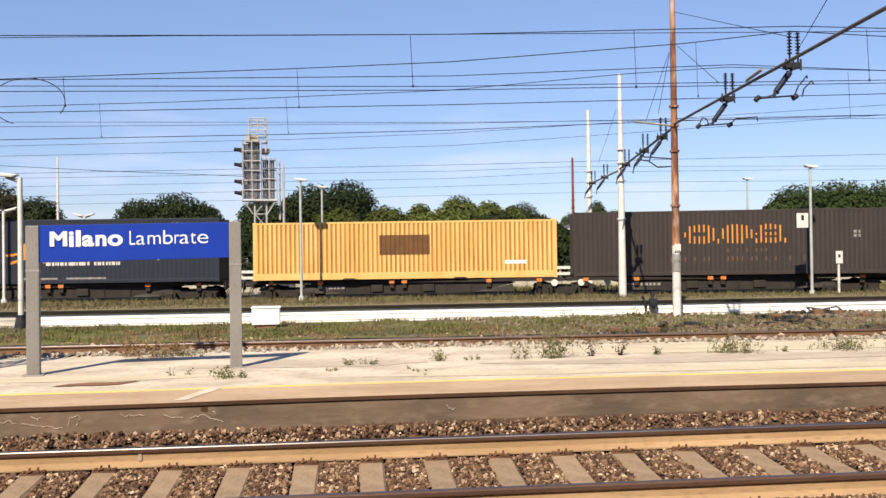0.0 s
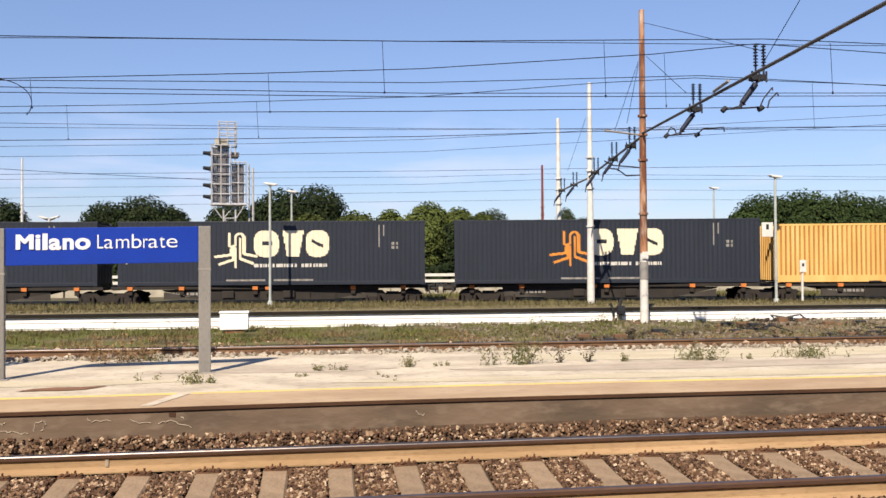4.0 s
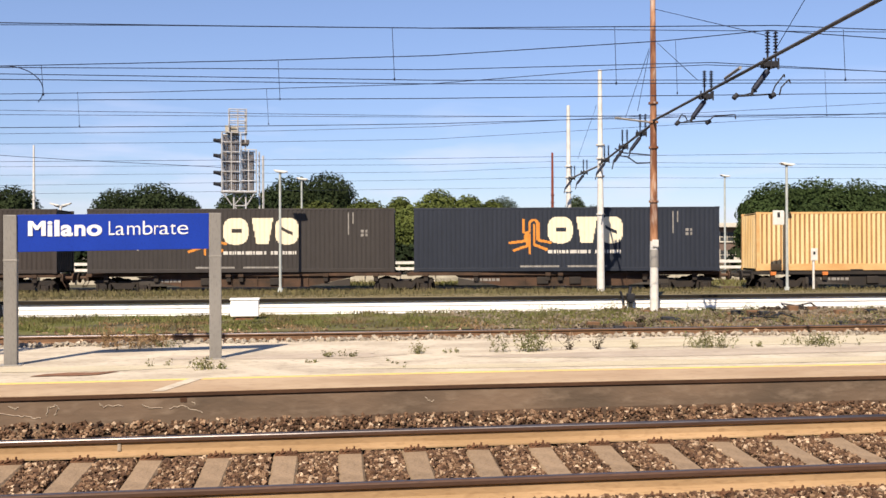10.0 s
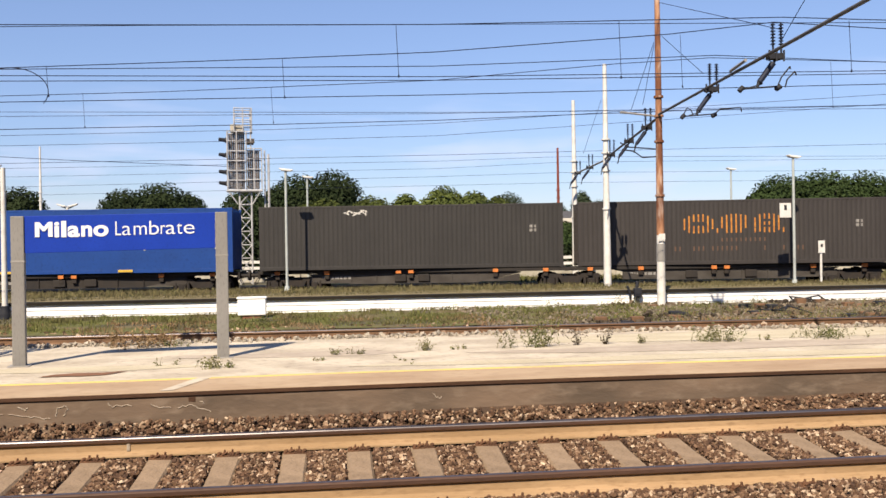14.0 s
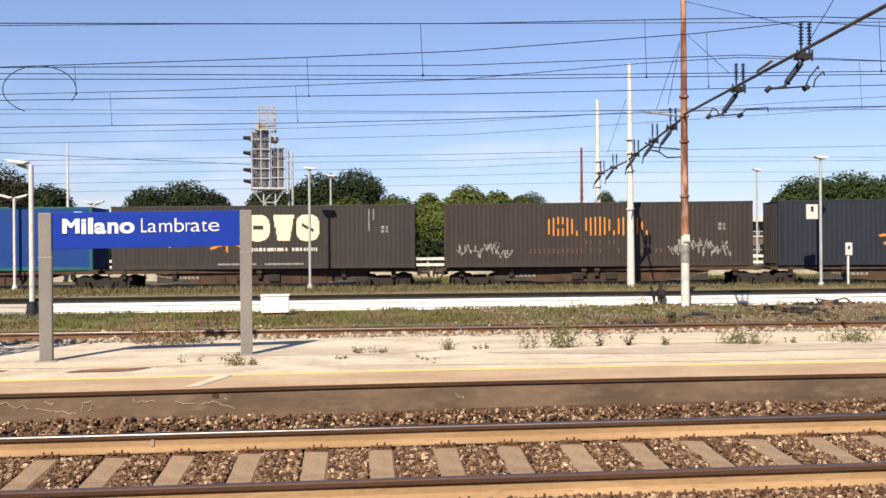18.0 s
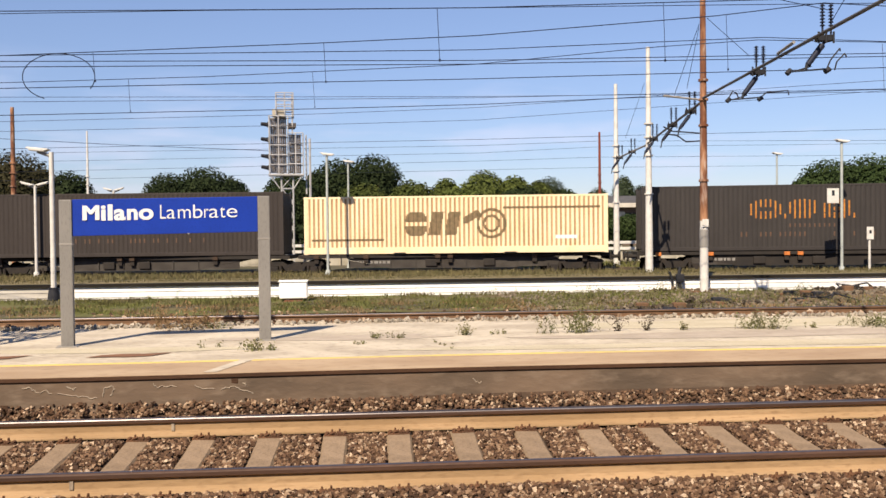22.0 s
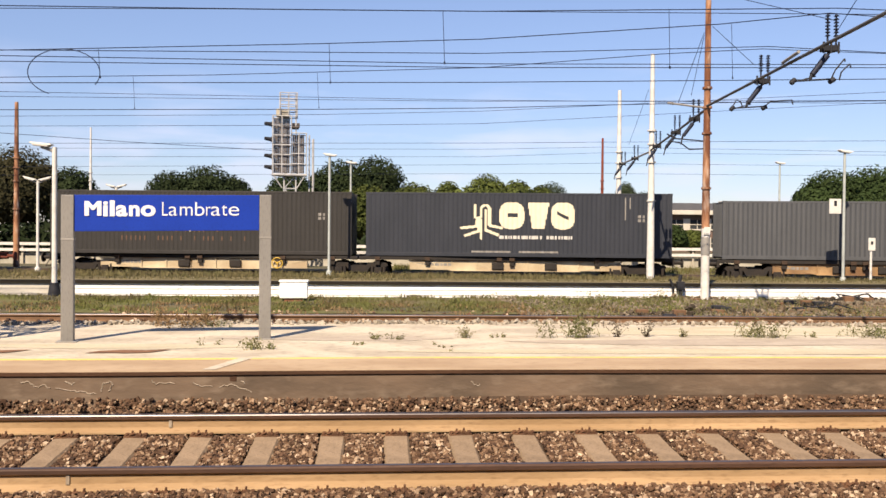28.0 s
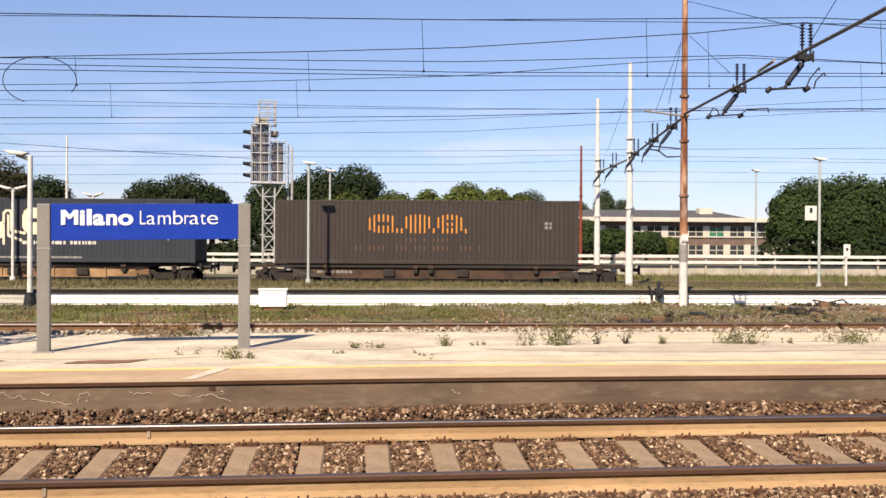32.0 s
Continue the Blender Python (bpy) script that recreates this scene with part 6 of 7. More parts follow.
def cantilever(x, y, z, big, label):
    """Hung from the beam: two post insulators above, a dark arm below with registration rods."""
    e = thing("catenary_cantilever", (x, y, z), 0, label, "cantilever", "cantilevers on the beam")
    bm = bmesh.new()
    for dx in (0.0, 0.17):
        insulator(bm, (dx, 0.05, 0.22), (dx, 0.05, 0.62 + 0.05 * big))
        tube(bm, (dx, 0.05, -0.05), (dx, 0.05, 0.24), 0.02, seg=6)
    part("post_insulator", bm, INSULATOR, e)
    bm = bmesh.new()
    box(bm, -0.14, 0.16, -0.08, 0.09, -0.07, 0.05, bevel=0.015)
    for dx in (-0.15, 0.0, 0.15):
        tube(bm, (dx, -0.1, -0.12), (dx, -0.1, 0.10), 0.02, seg=6)
    part("clamp", bm, DARK_STEEL, e)
    bm = bmesh.new()
    tube(bm, (0.03, 0, -0.06), (-0.05, 0, -0.17), 0.03, 0.03, 8)
    tube(bm, (-0.03, 0, -0.14), (-0.32, 0, -0.52), 0.062, 0.055, 10)
    part("drop_arm", bm, INSULATOR, e, "dark insulated drop arm")
    bm = bmesh.new()
    tube(bm, (-0.33, 0, -0.50), (-0.36, 0, -0.62), 0.03, seg=6)
    if y > 26:
        tube(bm, (-0.36, 0, -0.62), (-0.40, 0, -0.80), 0.02, seg=6)
        part("registration_tube", bm, DARK_STEEL, e)
        return e
    tube(bm, (-0.72, 0, -0.66), (0.06, 0, -0.60), 0.018, seg=6)
    tube(bm, (-0.70, 0, -0.68), (-0.25, 0, -0.55), 0.014, seg=6)
    tube(bm, (-0.74, 0.0, -0.70), (-0.66, 0.0, -0.62), 0.05, seg=8)
    tube(bm, (0.02, 0.0, -0.66), (0.12, 0.0, -0.60), 0.05, seg=8)
    part("registration_tube", bm, DARK_STEEL, e)
    arms = (([(0.06, 0, -0.60), (0.14, 0, -0.42), (0.32, 0, -0.20), (0.33, 0, -0.26)], [(0.22, 0, -0.62), (0.26, 0, -0.46), (0.42, 0, -0.30), (0.46, 0, -0.38)]) if big else
            ([(0.06, 0, -0.62), (0.22, 0, -0.48), (0.74, 0, -0.44), (0.76, 0, -0.55)], [(-0.70, 0, -0.64), (-0.60, 0, -0.46), (-0.50, 0, -0.50), (-0.46, 0, -0.60)]))
    for arm in arms:
        bm = bmesh.new()
        polyline(bm, arm, 0.015, 5)
        part("steady_arm", bm, DARK_STEEL, e, "thin bent steady arm")
    return e


cantilever(8.42, 16.75, 5.12, 1, "cantilever with dark insulators under the cross beam")
cantilever(8.62, 20.35, 5.12, 0, "cantilever with dark insulators under the cross beam")
cantilever(9.26, 26.9, 5.10, 0, "small cantilever under the cross beam")
cantilever(9.81, 30.4, 5.10, 0, "small cantilever under the cross beam")
cantilever(10.53, 35.0, 5.10, 0, "small cantilever under the cross beam")
cantilever(11.16, 40.5, 5.10, 0, "small cantilever under the cross beam")
cantilever(11.38, 43.6, 5.10, 0, "small cantilever under the cross beam")
# outrigger of the mast
out = thing("mast_outrigger", (8.85, 24.6, 3.6), 0, "thin bent outrigger rods on the rusty mast", "bracket")
bm = bmesh.new()
polyline(bm, [(0.0, 0, 0.55), (-0.3, 0, 0.58), (-0.9, 0, 0.62), (-1.15, 0, 0.75)], 0.02, 5)
polyline(bm, [(0.0, 0, 0.35), (-0.5, 0, 0.32), (-0.75, 0, 0.5), (-1.1, 0, 0.55)], 0.02, 5)
part("rod", bm, DARK_STEEL, out)
bm = bmesh.new()
tube(bm, (-1.1, 0, 1.62), (0, 0, 1.50), 0.03, seg=6)
insulator(bm, (-1.15, 0, 1.62), (-0.95, 0, 1.60), 0.05, 3)
part("arm", bm, GALV, out)


# ---------------------------------------------------------------- wires
def wire(label, pts, r=0.011):
    """A wire through the points, run on straight past both ends."""
    bm = bmesh.new()
    p = [Vector(q) for q in pts]
    a = p[0] + (p[0] - p[1]).normalized() * 45
    b = p[-1] + (p[-1] - p[-2]).normalized() * 45
    polyline(bm, [a, *p] if "slack" in label else [a, *p, b], r, 5)
    e = tagged(finish("overhead_wire", bm, WIRE), label, "wire", group="overhead wires")
    return e


WIRES = [
    ("thick messenger wire over the siding", [(-6.50, 16.8, 5.60), (-2.24, 16.8, 5.64), (1.64, 16.8, 5.69), (8.62, 16.8, 5.91), (10.63, 16.8, 5.88)], 0.0099),
    ("messenger wire joining the thick one", [(-6.50, 16.8, 5.56), (-3.48, 16.8, 5.62), (-0.34, 16.8, 5.66), (1.64, 16.8, 5.69)], 0.0074),
    ("contact wire over the siding", [(-6.50, 16.8, 4.67), (1.64, 16.8, 4.69), (10.63, 16.8, 4.85)], 0.0082),
    ("contact wire over the siding", [(-6.50, 16.8, 4.57), (1.64, 16.8, 4.62), (10.63, 16.8, 4.79)], 0.0082),
    ("messenger wire sagging to its insulator", [(-7.54, 19.5, 5.35), (-1.55, 18.6, 5.40), (1.76, 18.0, 5.43), (6.45, 17.2, 5.65), (8.45, 16.8, 5.81), (10.63, 16.8, 5.71)], 0.0098),
    ("messenger wire of the overhead line", [(-7.89, 20.4, 5.51), (2.00, 20.4, 5.64), (8.80, 20.4, 5.94), (12.91, 20.4, 5.81)], 0.0098),
    ("contact wire of the overhead line", [(-7.89, 20.4, 4.78), (2.00, 20.4, 4.97), (12.91, 20.4, 5.26)], 0.0098),
    ("messenger wire sagging to its insulator", [(-9.08, 23.5, 5.45), (-4.71, 22.8, 5.45), (2.11, 21.6, 5.54), (6.39, 20.8, 5.80), (8.66, 20.4, 5.88), (10.48, 20.4, 5.85)], 0.0090),
    ("contact wire of the overhead line", [(-10.51, 27.2, 5.10), (-2.26, 27.2, 5.25), (2.66, 27.2, 5.37), (6.48, 27.0, 5.50), (11.01, 26.9, 5.65), (17.02, 26.9, 5.81)], 0.0115),
    ("messenger wire of the overhead line", [(-11.75, 30.4, 6.12), (2.98, 30.4, 6.11), (19.24, 30.4, 6.26)], 0.0082),
    ("messenger wire of the overhead line", [(-11.75, 30.4, 5.97), (2.98, 30.4, 6.07), (19.24, 30.4, 6.39)], 0.0082),
    ("messenger wire over the freight track", [(-15.84, 41.0, 6.70), (-3.35, 40.5, 6.90), (3.92, 40.0, 7.10), (9.36, 39.0, 7.31)], 0.0099),
    ("messenger wire over the freight track", [(-17.15, 44.4, 6.65), (-3.68, 44.4, 6.89), (4.35, 44.4, 7.10), (11.55, 44.4, 7.59)], 0.0105),
    ("far contact wire of the overhead line", [(-17.15, 44.4, 5.80), (4.35, 44.4, 6.12), (11.55, 44.4, 6.28), (28.09, 44.4, 6.60)], 0.0105),
    ("far contact wire of the overhead line", [(-11.76, 57.0, 6.86), (5.59, 57.0, 7.06), (13.68, 57.0, 7.32), (36.06, 57.0, 7.26)], 0.0105),
    ("far contact wire of the overhead line", [(-22.01, 57.0, 6.21), (5.59, 57.0, 6.58), (13.68, 57.0, 6.95), (36.06, 57.0, 7.07)], 0.0099),
    ("far contact wire of the overhead line", [(-22.00, 57.0, 5.58), (5.59, 57.0, 6.06), (13.68, 57.0, 6.27), (36.06, 57.0, 6.29)], 0.0099),
    ("far contact wire of the overhead line", [(-22.00, 57.0, 5.05), (5.59, 57.0, 5.48), (13.68, 57.0, 5.60), (36.06, 57.0, 5.67)], 0.0093),
    ("slack cable slung between the masts", [(-19.4, 46.5, 6.46), (-17.96, 46.5, 6.38), (-13.8, 46.5, 6.14), (-6.9, 47.4, 5.91), (-6.3, 47.6, 5.88)], 0.0136),
]
for lab, pts, r in WIRES:
    wire(lab, pts, r)


# droppers: x at the top and foot, y, heights of both ends
for xa, xb, y, za, zb in ((-6.41, -6.37, 19.5, 5.39, 4.77), (-7.91, -7.86, 27.2, 6.19, 5.17), (-1.52, -1.48, 20.4, 5.81, 4.90), (-2.38, -2.32, 27.2, 6.38, 5.30), (0.90, 0.94, 16.8, 5.68, 4.69),
                          (5.27, 5.30, 16.8, 5.80, 4.69), (7.90, 7.94, 20.4, 6.45, 5.18), (15.41, 15.47, 26.9, 7.19, 5.75), (10.03, 10.07, 16.8, 5.86, 4.84)):
    bm = bmesh.new()
    tube(bm, (xa, y, za), (xb, y, zb), 0.006, 0.006, 5)
    tube(bm, (xb, y, zb - 0.02), (xb, y, zb + 0.03), 0.018, 0.018, 6)
    tagged(finish("dropper", bm, WIRE), "thin dropper between messenger and contact wire", "dropper", group="droppers")
# the loop of slack wire
LOOP = (-7.47, 5.02)
bm = bmesh.new()
loop = [(LOOP[0] + 0.80 * math.cos(q), 20.4, LOOP[1] + 0.53 * math.sin(q)) for q in (math.radians(-30 + 12 * i) for i in range(24))]
polyline(bm, loop, 0.011, 5)
tagged(finish("wire_loop", bm, WIRE), "loose round loop of wire in the overhead line", "wire")


# ---------------------------------------------------------------- lamps and small posts
def lamp_post(x, y, z0, h, head, label, r=0.055, rz=0.0, paint=None):
    e = thing("lamp_post", (x, y, z0), rz, label, "lamp post", "yard lamp posts")
    p = paint or WHITE_PAINT
    bm = bmesh.new()
    tube(bm, (0, 0, 0), (0, 0, h), r, r * 0.85, 10)
    part("pole", bm, p, e)
    def lantern(dx, tilt):
        bm = bmesh.new()
        v = box(bm, -0.30, 0.30, -0.13, 0.13, 0.0, 0.10, bevel=0.035)
        for vert in bm.verts:
            if vert.co.z < 0.05:
                vert.co.x *= 0.72
        bmesh.ops.rotate(bm, verts=bm.verts[:], cent=(0, 0, 0), matrix=Matrix.Rotation(tilt, 3, "Y"))
        bmesh.ops.translate(bm, verts=bm.verts[:], vec=(dx, 0, h + 0.02))
        part("lantern", bm, WHITE_PAINT, e, "white lamp head")
        bm = bmesh.new()
        tube(bm, (0, 0, h - 0.12), (dx, 0, h + 0.02), 0.04, 0.05, 8)
        part("bracket", bm, GALV, e)
    if head == "single":
        lantern(0.02, 0.12)
    elif head == "left":
        lantern(-0.36, 0.1)
    else:
        lantern(-0.36, 0.25)
        lantern(0.36, -0.25)
    bm = bmesh.new()
    tube(bm, (0, 0, 0), (0, 0, 0.42 if head == "left" else 0.25), r * 2.4, r * 1.6, 10)
    part("foot", bm, DARK_STEEL if head == "left" else p, e)
    return e


lamp_post(-2.80, 38.4, -0.378, 5.18, "single", "slim grey-green lamp post beside the freight track", 0.062, paint=LAMP_GREY)
lb = lamp_post(18.54, 35.4, -0.40, 5.36, "single", "slim grey-green lamp post carrying a small white board", 0.062, paint=LAMP_GREY)
bm = bmesh.new()
box(bm, -0.62, -0.12, -0.02, 0.02, 2.87, 3.48, bevel=0.01)
bd = part("board", bm, WHITE_PAINT, lb, "small white board with a dark bar")
bm = bmesh.new()
box(bm, -0.43, -0.31, -0.024, -0.021, 3.18, 3.40)
part("dark_bar", bm, DARK_STEEL, bd)
lamp_post(-9.36, 24.9, -0.40, 4.154, "left", "white lamp post with a floodlight on the verge", 0.075)
lamp_post(-16.0, 40.6, -0.40, 4.15, "double", "white lamp post with two heads", 0.07)
lamp_post(-2.28, 46.5, -0.40, 5.55, "single", "slim grey-green lamp post behind the train", 0.06, paint=LAMP_GREY)
lamp_post(22.1, 49.5, -0.40, 6.1, "single", "slim grey-green lamp post behind the train", 0.06, paint=LAMP_GREY)
lamp_post(-17.3, 56.0, -0.40, 4.7, "double", "white lamp post with two heads behind the train", 0.08)
mk = thing("marker_post", (20.05, 36.0, -0.40), 0, "short white marker post with a small plate", "marker post")
bm = bmesh.new()
tube(bm, (0, 0, 0), (0, 0, 1.6), 0.055, 0.05, 8)
part("pole", bm, WHITE_PAINT, mk)
bm = bmesh.new()
box(bm, -0.15, 0.15, -0.08, -0.05, 1.35, 1.88, bevel=0.01)
part("plate", bm, WHITE_PAINT, mk)
bm = bmesh.new()
box(bm, -0.05, 0.05, -0.084, -0.081, 1.6, 1.74)
part("dark_bar", bm, DARK_STEEL, mk)
# a thin dark signal at the far platform's edge
sg = thing("trackside_post", (8.05, 25.0, -0.40), 0, "small dark trackside post and pipes", "post")
bm = bmesh.new()
polyline(bm, [(0, 0, 0), (0.02, 0, 0.35), (-0.08, 0, 0.62)], 0.035, 6)
polyline(bm, [(0.25, 0, 0), (0.2, 0, 0.55), (0.24, 0, 0.75)], 0.05, 6)
box(bm, 0.12, 0.34, -0.08, 0.08, 0.30, 0.55, bevel=0.02)
part("pipe", bm, DARK_STEEL, sg)


# lattice pylon at the far left
def lattice(name, x, y, z0, z1, w0, w1, n, label, category, r=0.035, material=None, rz=12):
    e = thing(name, (x, y, z0), rz, label, category)
    h = z1 - z0
    def corner(i, z):
        w = (w0 + (w1 - w0) * z / h) / 2
        return ((-w, -w), (w, -w), (w, w), (-w, w))[i % 4]
    for i in range(4):
        bm = bmesh.new()
        a, b = corner(i, 0), corner(i, h)
        tube(bm, (*a, 0), (*b, h), r, r, 6)
        part("leg", bm, material or GALV, e)
    for i in range(4):
        bm = bmesh.new()
        for k in range(n):
            za, zb = h * k / n, h * (k + 1) / n
            a, b = corner(i + k % 2, za), corner(i + 1 - k % 2, zb)
            tube(bm, (*a, za), (*b, zb), r * 0.6, r * 0.6, 5)
            a, b = corner(i, za), corner(i + 1, za)
            tube(bm, (*a, za), (*b, za), r * 0.6, r * 0.6, 5)
        part("bracing", bm, material or GALV, e)
    return e


PYLON_GREY = mat("pylon_grey", (0.23, 0.225, 0.22), (0.075, 0.072, 0.07), 2.2, 0.7, 0.1, bump=0.1, stretch=(1, 1, 0.5))
lattice("lattice_pylon", -6.02, 11.62, 0.0, 8.4, 1.02, 0.62, 16, "weathered steel lattice pylon standing on the platform", "pylon", 0.042, PYLON_GREY, 0)
lattice("lattice_pylon", -12.76, 28.3, -0.35, 6.5, 0.50, 0.12, 14, "narrow grey lattice pylon beyond the far platform", "pylon", 0.030, PYLON_GREY, 12)

# ---------------------------------------------------------------- caged signal tower behind the train
TX, TY = -5.62, 48.0
TOWER_GREY = mat("tower_zinc", (0.42, 0.42, 0.43), (0.31, 0.31, 0.32), 4, 0.6, 0.1, bump=0.1)
tower = lattice("signal_tower", TX, TY, -0.4, 4.6, 0.62, 0.62, 7, "grey lattice tower with a caged gantry and dark screens", "tower", 0.05, TOWER_GREY)
tower.matrix_basis = pose(TX, TY, -0.4, 0, 0, 6)
SCREEN = mat("cage_screen", (0.115, 0.098, 0.090), (0.075, 0.065, 0.060), 5, 0.7, 0.0, bump=0.1)


def cage(x0, x1, y0, y1, z0, z1, nx, nz, parent, screen=True):
    for x in [x0 + (x1 - x0) * i / nx for i in range(nx + 1)]:
        for y in (y0, y1):
            bm = bmesh.new()
            tube(bm, (x, y, z0), (x, y, z1), 0.035, seg=6)
            part("upright", bm, TOWER_GREY, parent)
    for k in range(nz + 1):
        z = z0 + (z1 - z0) * k / nz
        bm = bmesh.new()
        for y in (y0, y1):
            tube(bm, (x0, y, z), (x1, y, z), 0.03, seg=6)
        for x in (x0, x1):
            tube(bm, (x, y0, z), (x, y1, z), 0.03, seg=6)
        part("rail_ring", bm, TOWER_GREY, parent)
    if screen:
        n = int((x1 - x0 - 0.10) / 0.105)
        for i in range(n):
            x = x0 + 0.06 + i * 0.105
            bm = bmesh.new()
            box(bm, x, x + 0.096, (y0 + y1) / 2 - 0.01, (y0 + y1) / 2 + 0.01, z0 + 0.08, z1 - 0.08)
            part("slat", bm, SCREEN, parent, "dark screen slat")


cage(-0.92, 0.06, -0.5, 0.5, 5.05, 8.15, 2, 6, tower)
cage(0.06, 0.86, -0.5, 0.5, 5.05, 7.25, 2, 4, tower)
cage(-0.55, 0.36, -0.4, 0.4, 8.15, 9.40, 2, 4, tower, False)
for z, y in ((8.0, 0.2),):
    bm = bmesh.new()
    box(bm, -0.75, -0.05, -0.3, 0.3, 8.15, 8.55, bevel=0.03)
    part("hood", bm, CREAM_PAINT, tower)
bm = bmesh.new()
box(bm, 0.06, 0.45, -0.45, 0.45, 7.55, 7.62)
box(bm, 0.1, 0.5, -0.3, 0.3, 7.62, 7.8)
part("dark_platform", bm, SCREEN, tower)
bm = bmesh.new()
tube(bm, (0.30, -0.3, 7.2), (0.30, -0.3, 9.35), 0.045, seg=6)
tube(bm, (1.02, 0.0, 4.0), (1.02, 0.0, 7.2), 0.05, seg=6)
tube(bm, (1.22, 0.0, 3.2), (1.22, 0.0, 7.0), 0.07, seg=6)
part("side_rail", bm, TOWER_GREY, tower)
for z in (5.4, 6.0, 6.9, 7.7):
    bm = bmesh.new()
    tube(bm, (-1.35, -0.3, z + 0.05), (-0.95, -0.2, z), 0.09, 0.12, 10)
    box(bm, -1.02, -0.9, -0.35, 0.0, z - 0.12, z + 0.14, bevel=0.02)
    part("signal_lamp", bm, DARK_STEEL, tower, "dark hooded signal lamp")
bm = bmesh.new()
box(bm, -0.98, 0.9, -0.55, 0.55, 4.98, 5.05)
part("deck", bm, TOWER_GREY, tower)
for dx in (-0.9, 0.8):
    bm = bmesh.new()
    tube(bm, (dx * 0.45, -0.4, 4.3), (dx, -0.5, 5.0), 0.035, seg=6)
    part("strut", bm, TOWER_GREY, tower)

# ---------------------------------------------------------------- behind the train: rail fence, building
fence = thing("rail_fence", (0, 0, 0), 0, "long white beam fence on a low concrete wall", "fence", kind="structure")


def fence_y(x):
    return 50.0 - 0.05 * x


for z0, z1 in ((0.70, 0.86), (0.36, 0.52)):
    bm = bmesh.new()
    v = []
    for x in (-45, 45):
        y = fence_y(x)
        v.append([bm.verts.new(p) for p in ((x, y - 0.04, z0), (x, y + 0.04, z0), (x, y + 0.04, z1), (x, y - 0.04, z1))])
    for i in range(4):
        bm.faces.new((v[0][i], v[0][(i + 1) % 4], v[1][(i + 1) % 4], v[1][i]))
    bmesh.ops.recalc_face_normals(bm, faces=bm.faces[:])
    part("beam", bm, WHITE_PAINT, fence)
for i in range(46):
    x = -45 + 2 * i
    bm = bmesh.new()
    box(bm, x - 0.05, x + 0.05, fence_y(x) + 0.05, fence_y(x) + 0.13, -0.36, 0.86)
    part("fence_post", bm, CREAM_PAINT, fence)
bm = bmesh.new()
v = []
for x in (-45, 45):
    y = fence_y(x) + 0.2
    v.append([bm.verts.new(p) for p in ((x, y, -0.5), (x, y + 0.3, -0.5), (x, y + 0.3, 0.25), (x, y, 0.25))])
for i in range(4):
    bm.faces.new((v[0][i], v[0][(i + 1) % 4], v[1][(i + 1) % 4], v[1][i]))
bmesh.ops.recalc_face_normals(bm, faces=bm.faces[:])
part("low_wall", bm, mat("weathered_wall", (0.40, 0.375, 0.32), (0.27, 0.25, 0.205), 1.4, 0.9, bump=0.3), fence, "low weathered concrete wall")

# rough grass between the freight track and the fence
vs_, fs_ = [], []
for x in range(-2, 44, 2):
    vs_ += [(x, 44.2 - 0.185 * x, -0.345), (x, 49.9 - 0.05 * x, -0.30)]
for i in range(len(vs_) // 2 - 1):
    fs_.append((2 * i, 2 * i + 2, 2 * i + 3, 2 * i + 1))
tagged(mesh_object("grass_strip", vs_, fs_, VERGE), "rough yellow-green grass beyond the freight track", "grass", kind="structure")
gx = RNG.uniform(0, 40, 9000)
gy = 44.3 - 0.185 * gx + RNG.uniform(0, 1, 9000) * (5.2 + 0.135 * gx)
tagged(blades("grass_behind", RNG, np.stack([gx, gy, np.full(9000, -0.34)], 1), (0.08, 0.30), (0.02, 0.05), GRASS, 0.9), "rough grass beyond the freight track", "grass", kind="stuff")

GLASS = mat("window_dark", (0.04, 0.044, 0.048), (0.028, 0.032, 0.036), 2, 0.15, bump=0)
GLASS_G = mat("window_green_blind", (0.032, 0.16, 0.096), (0.028, 0.128, 0.08), 2, 0.3, bump=0)
STUCCO = mat("stucco_pale", (0.496, 0.464, 0.4), (0.432, 0.4, 0.344), 1, 0.85, bump=0.1)
BRICKWORK = mat("far_brickwork", (0.145, 0.102, 0.0825), (0.112, 0.0792, 0.066), 1, 0.9, bump=0.2)
house = thing("office_building", (51.6, 110.0, -2.5), 0, "low two-storey brick building with white window bands and a flat roof", "building")
bm = bmesh.new()
box(bm, -30, 0, 0, 14, 0.0, 6.9)
part("wall", bm, BRICKWORK, house)
bm = bmesh.new()
box(bm, -31, 0.9, -1.1, 15, 6.9, 7.45, bevel=0.05)
part("roof", bm, STUCCO, house, "pale flat roof slab with an overhang")
bm = bmesh.new()
a = [bm.verts.new(p) for p in ((-26, 1.5, 7.46), (-26, 13, 7.46), (-23, 7.5, 8.7))]
b = [bm.verts.new(p) for p in ((-2.5, 1.5, 7.46), (-2.5, 13, 7.46), (-6.0, 7.5, 8.7))]
for f in ((a[0], b[0], b[2], a[2]), (a[1], a[2], b[2], b[1]), (a[0], a[2], a[1]), (b[0], b[1], b[2]), (a[0], a[1], b[1], b[0])):
    bm.faces.new(f)
bmesh.ops.recalc_face_normals(bm, faces=bm.faces[:])
part("hipped_roof", bm, mat("slate_roof", (0.0858, 0.0825, 0.0858), (0.0594, 0.0581, 0.0594), 1.5, 0.8, bump=0.2), house, "low dark slate hipped roof")
bm = bmesh.new()
box(bm, -8.2, -6.4, 4.6, 6.0, 7.5, 8.9, bevel=0.03)
part("chimney", bm, STUCCO, house, "pale chimney block")
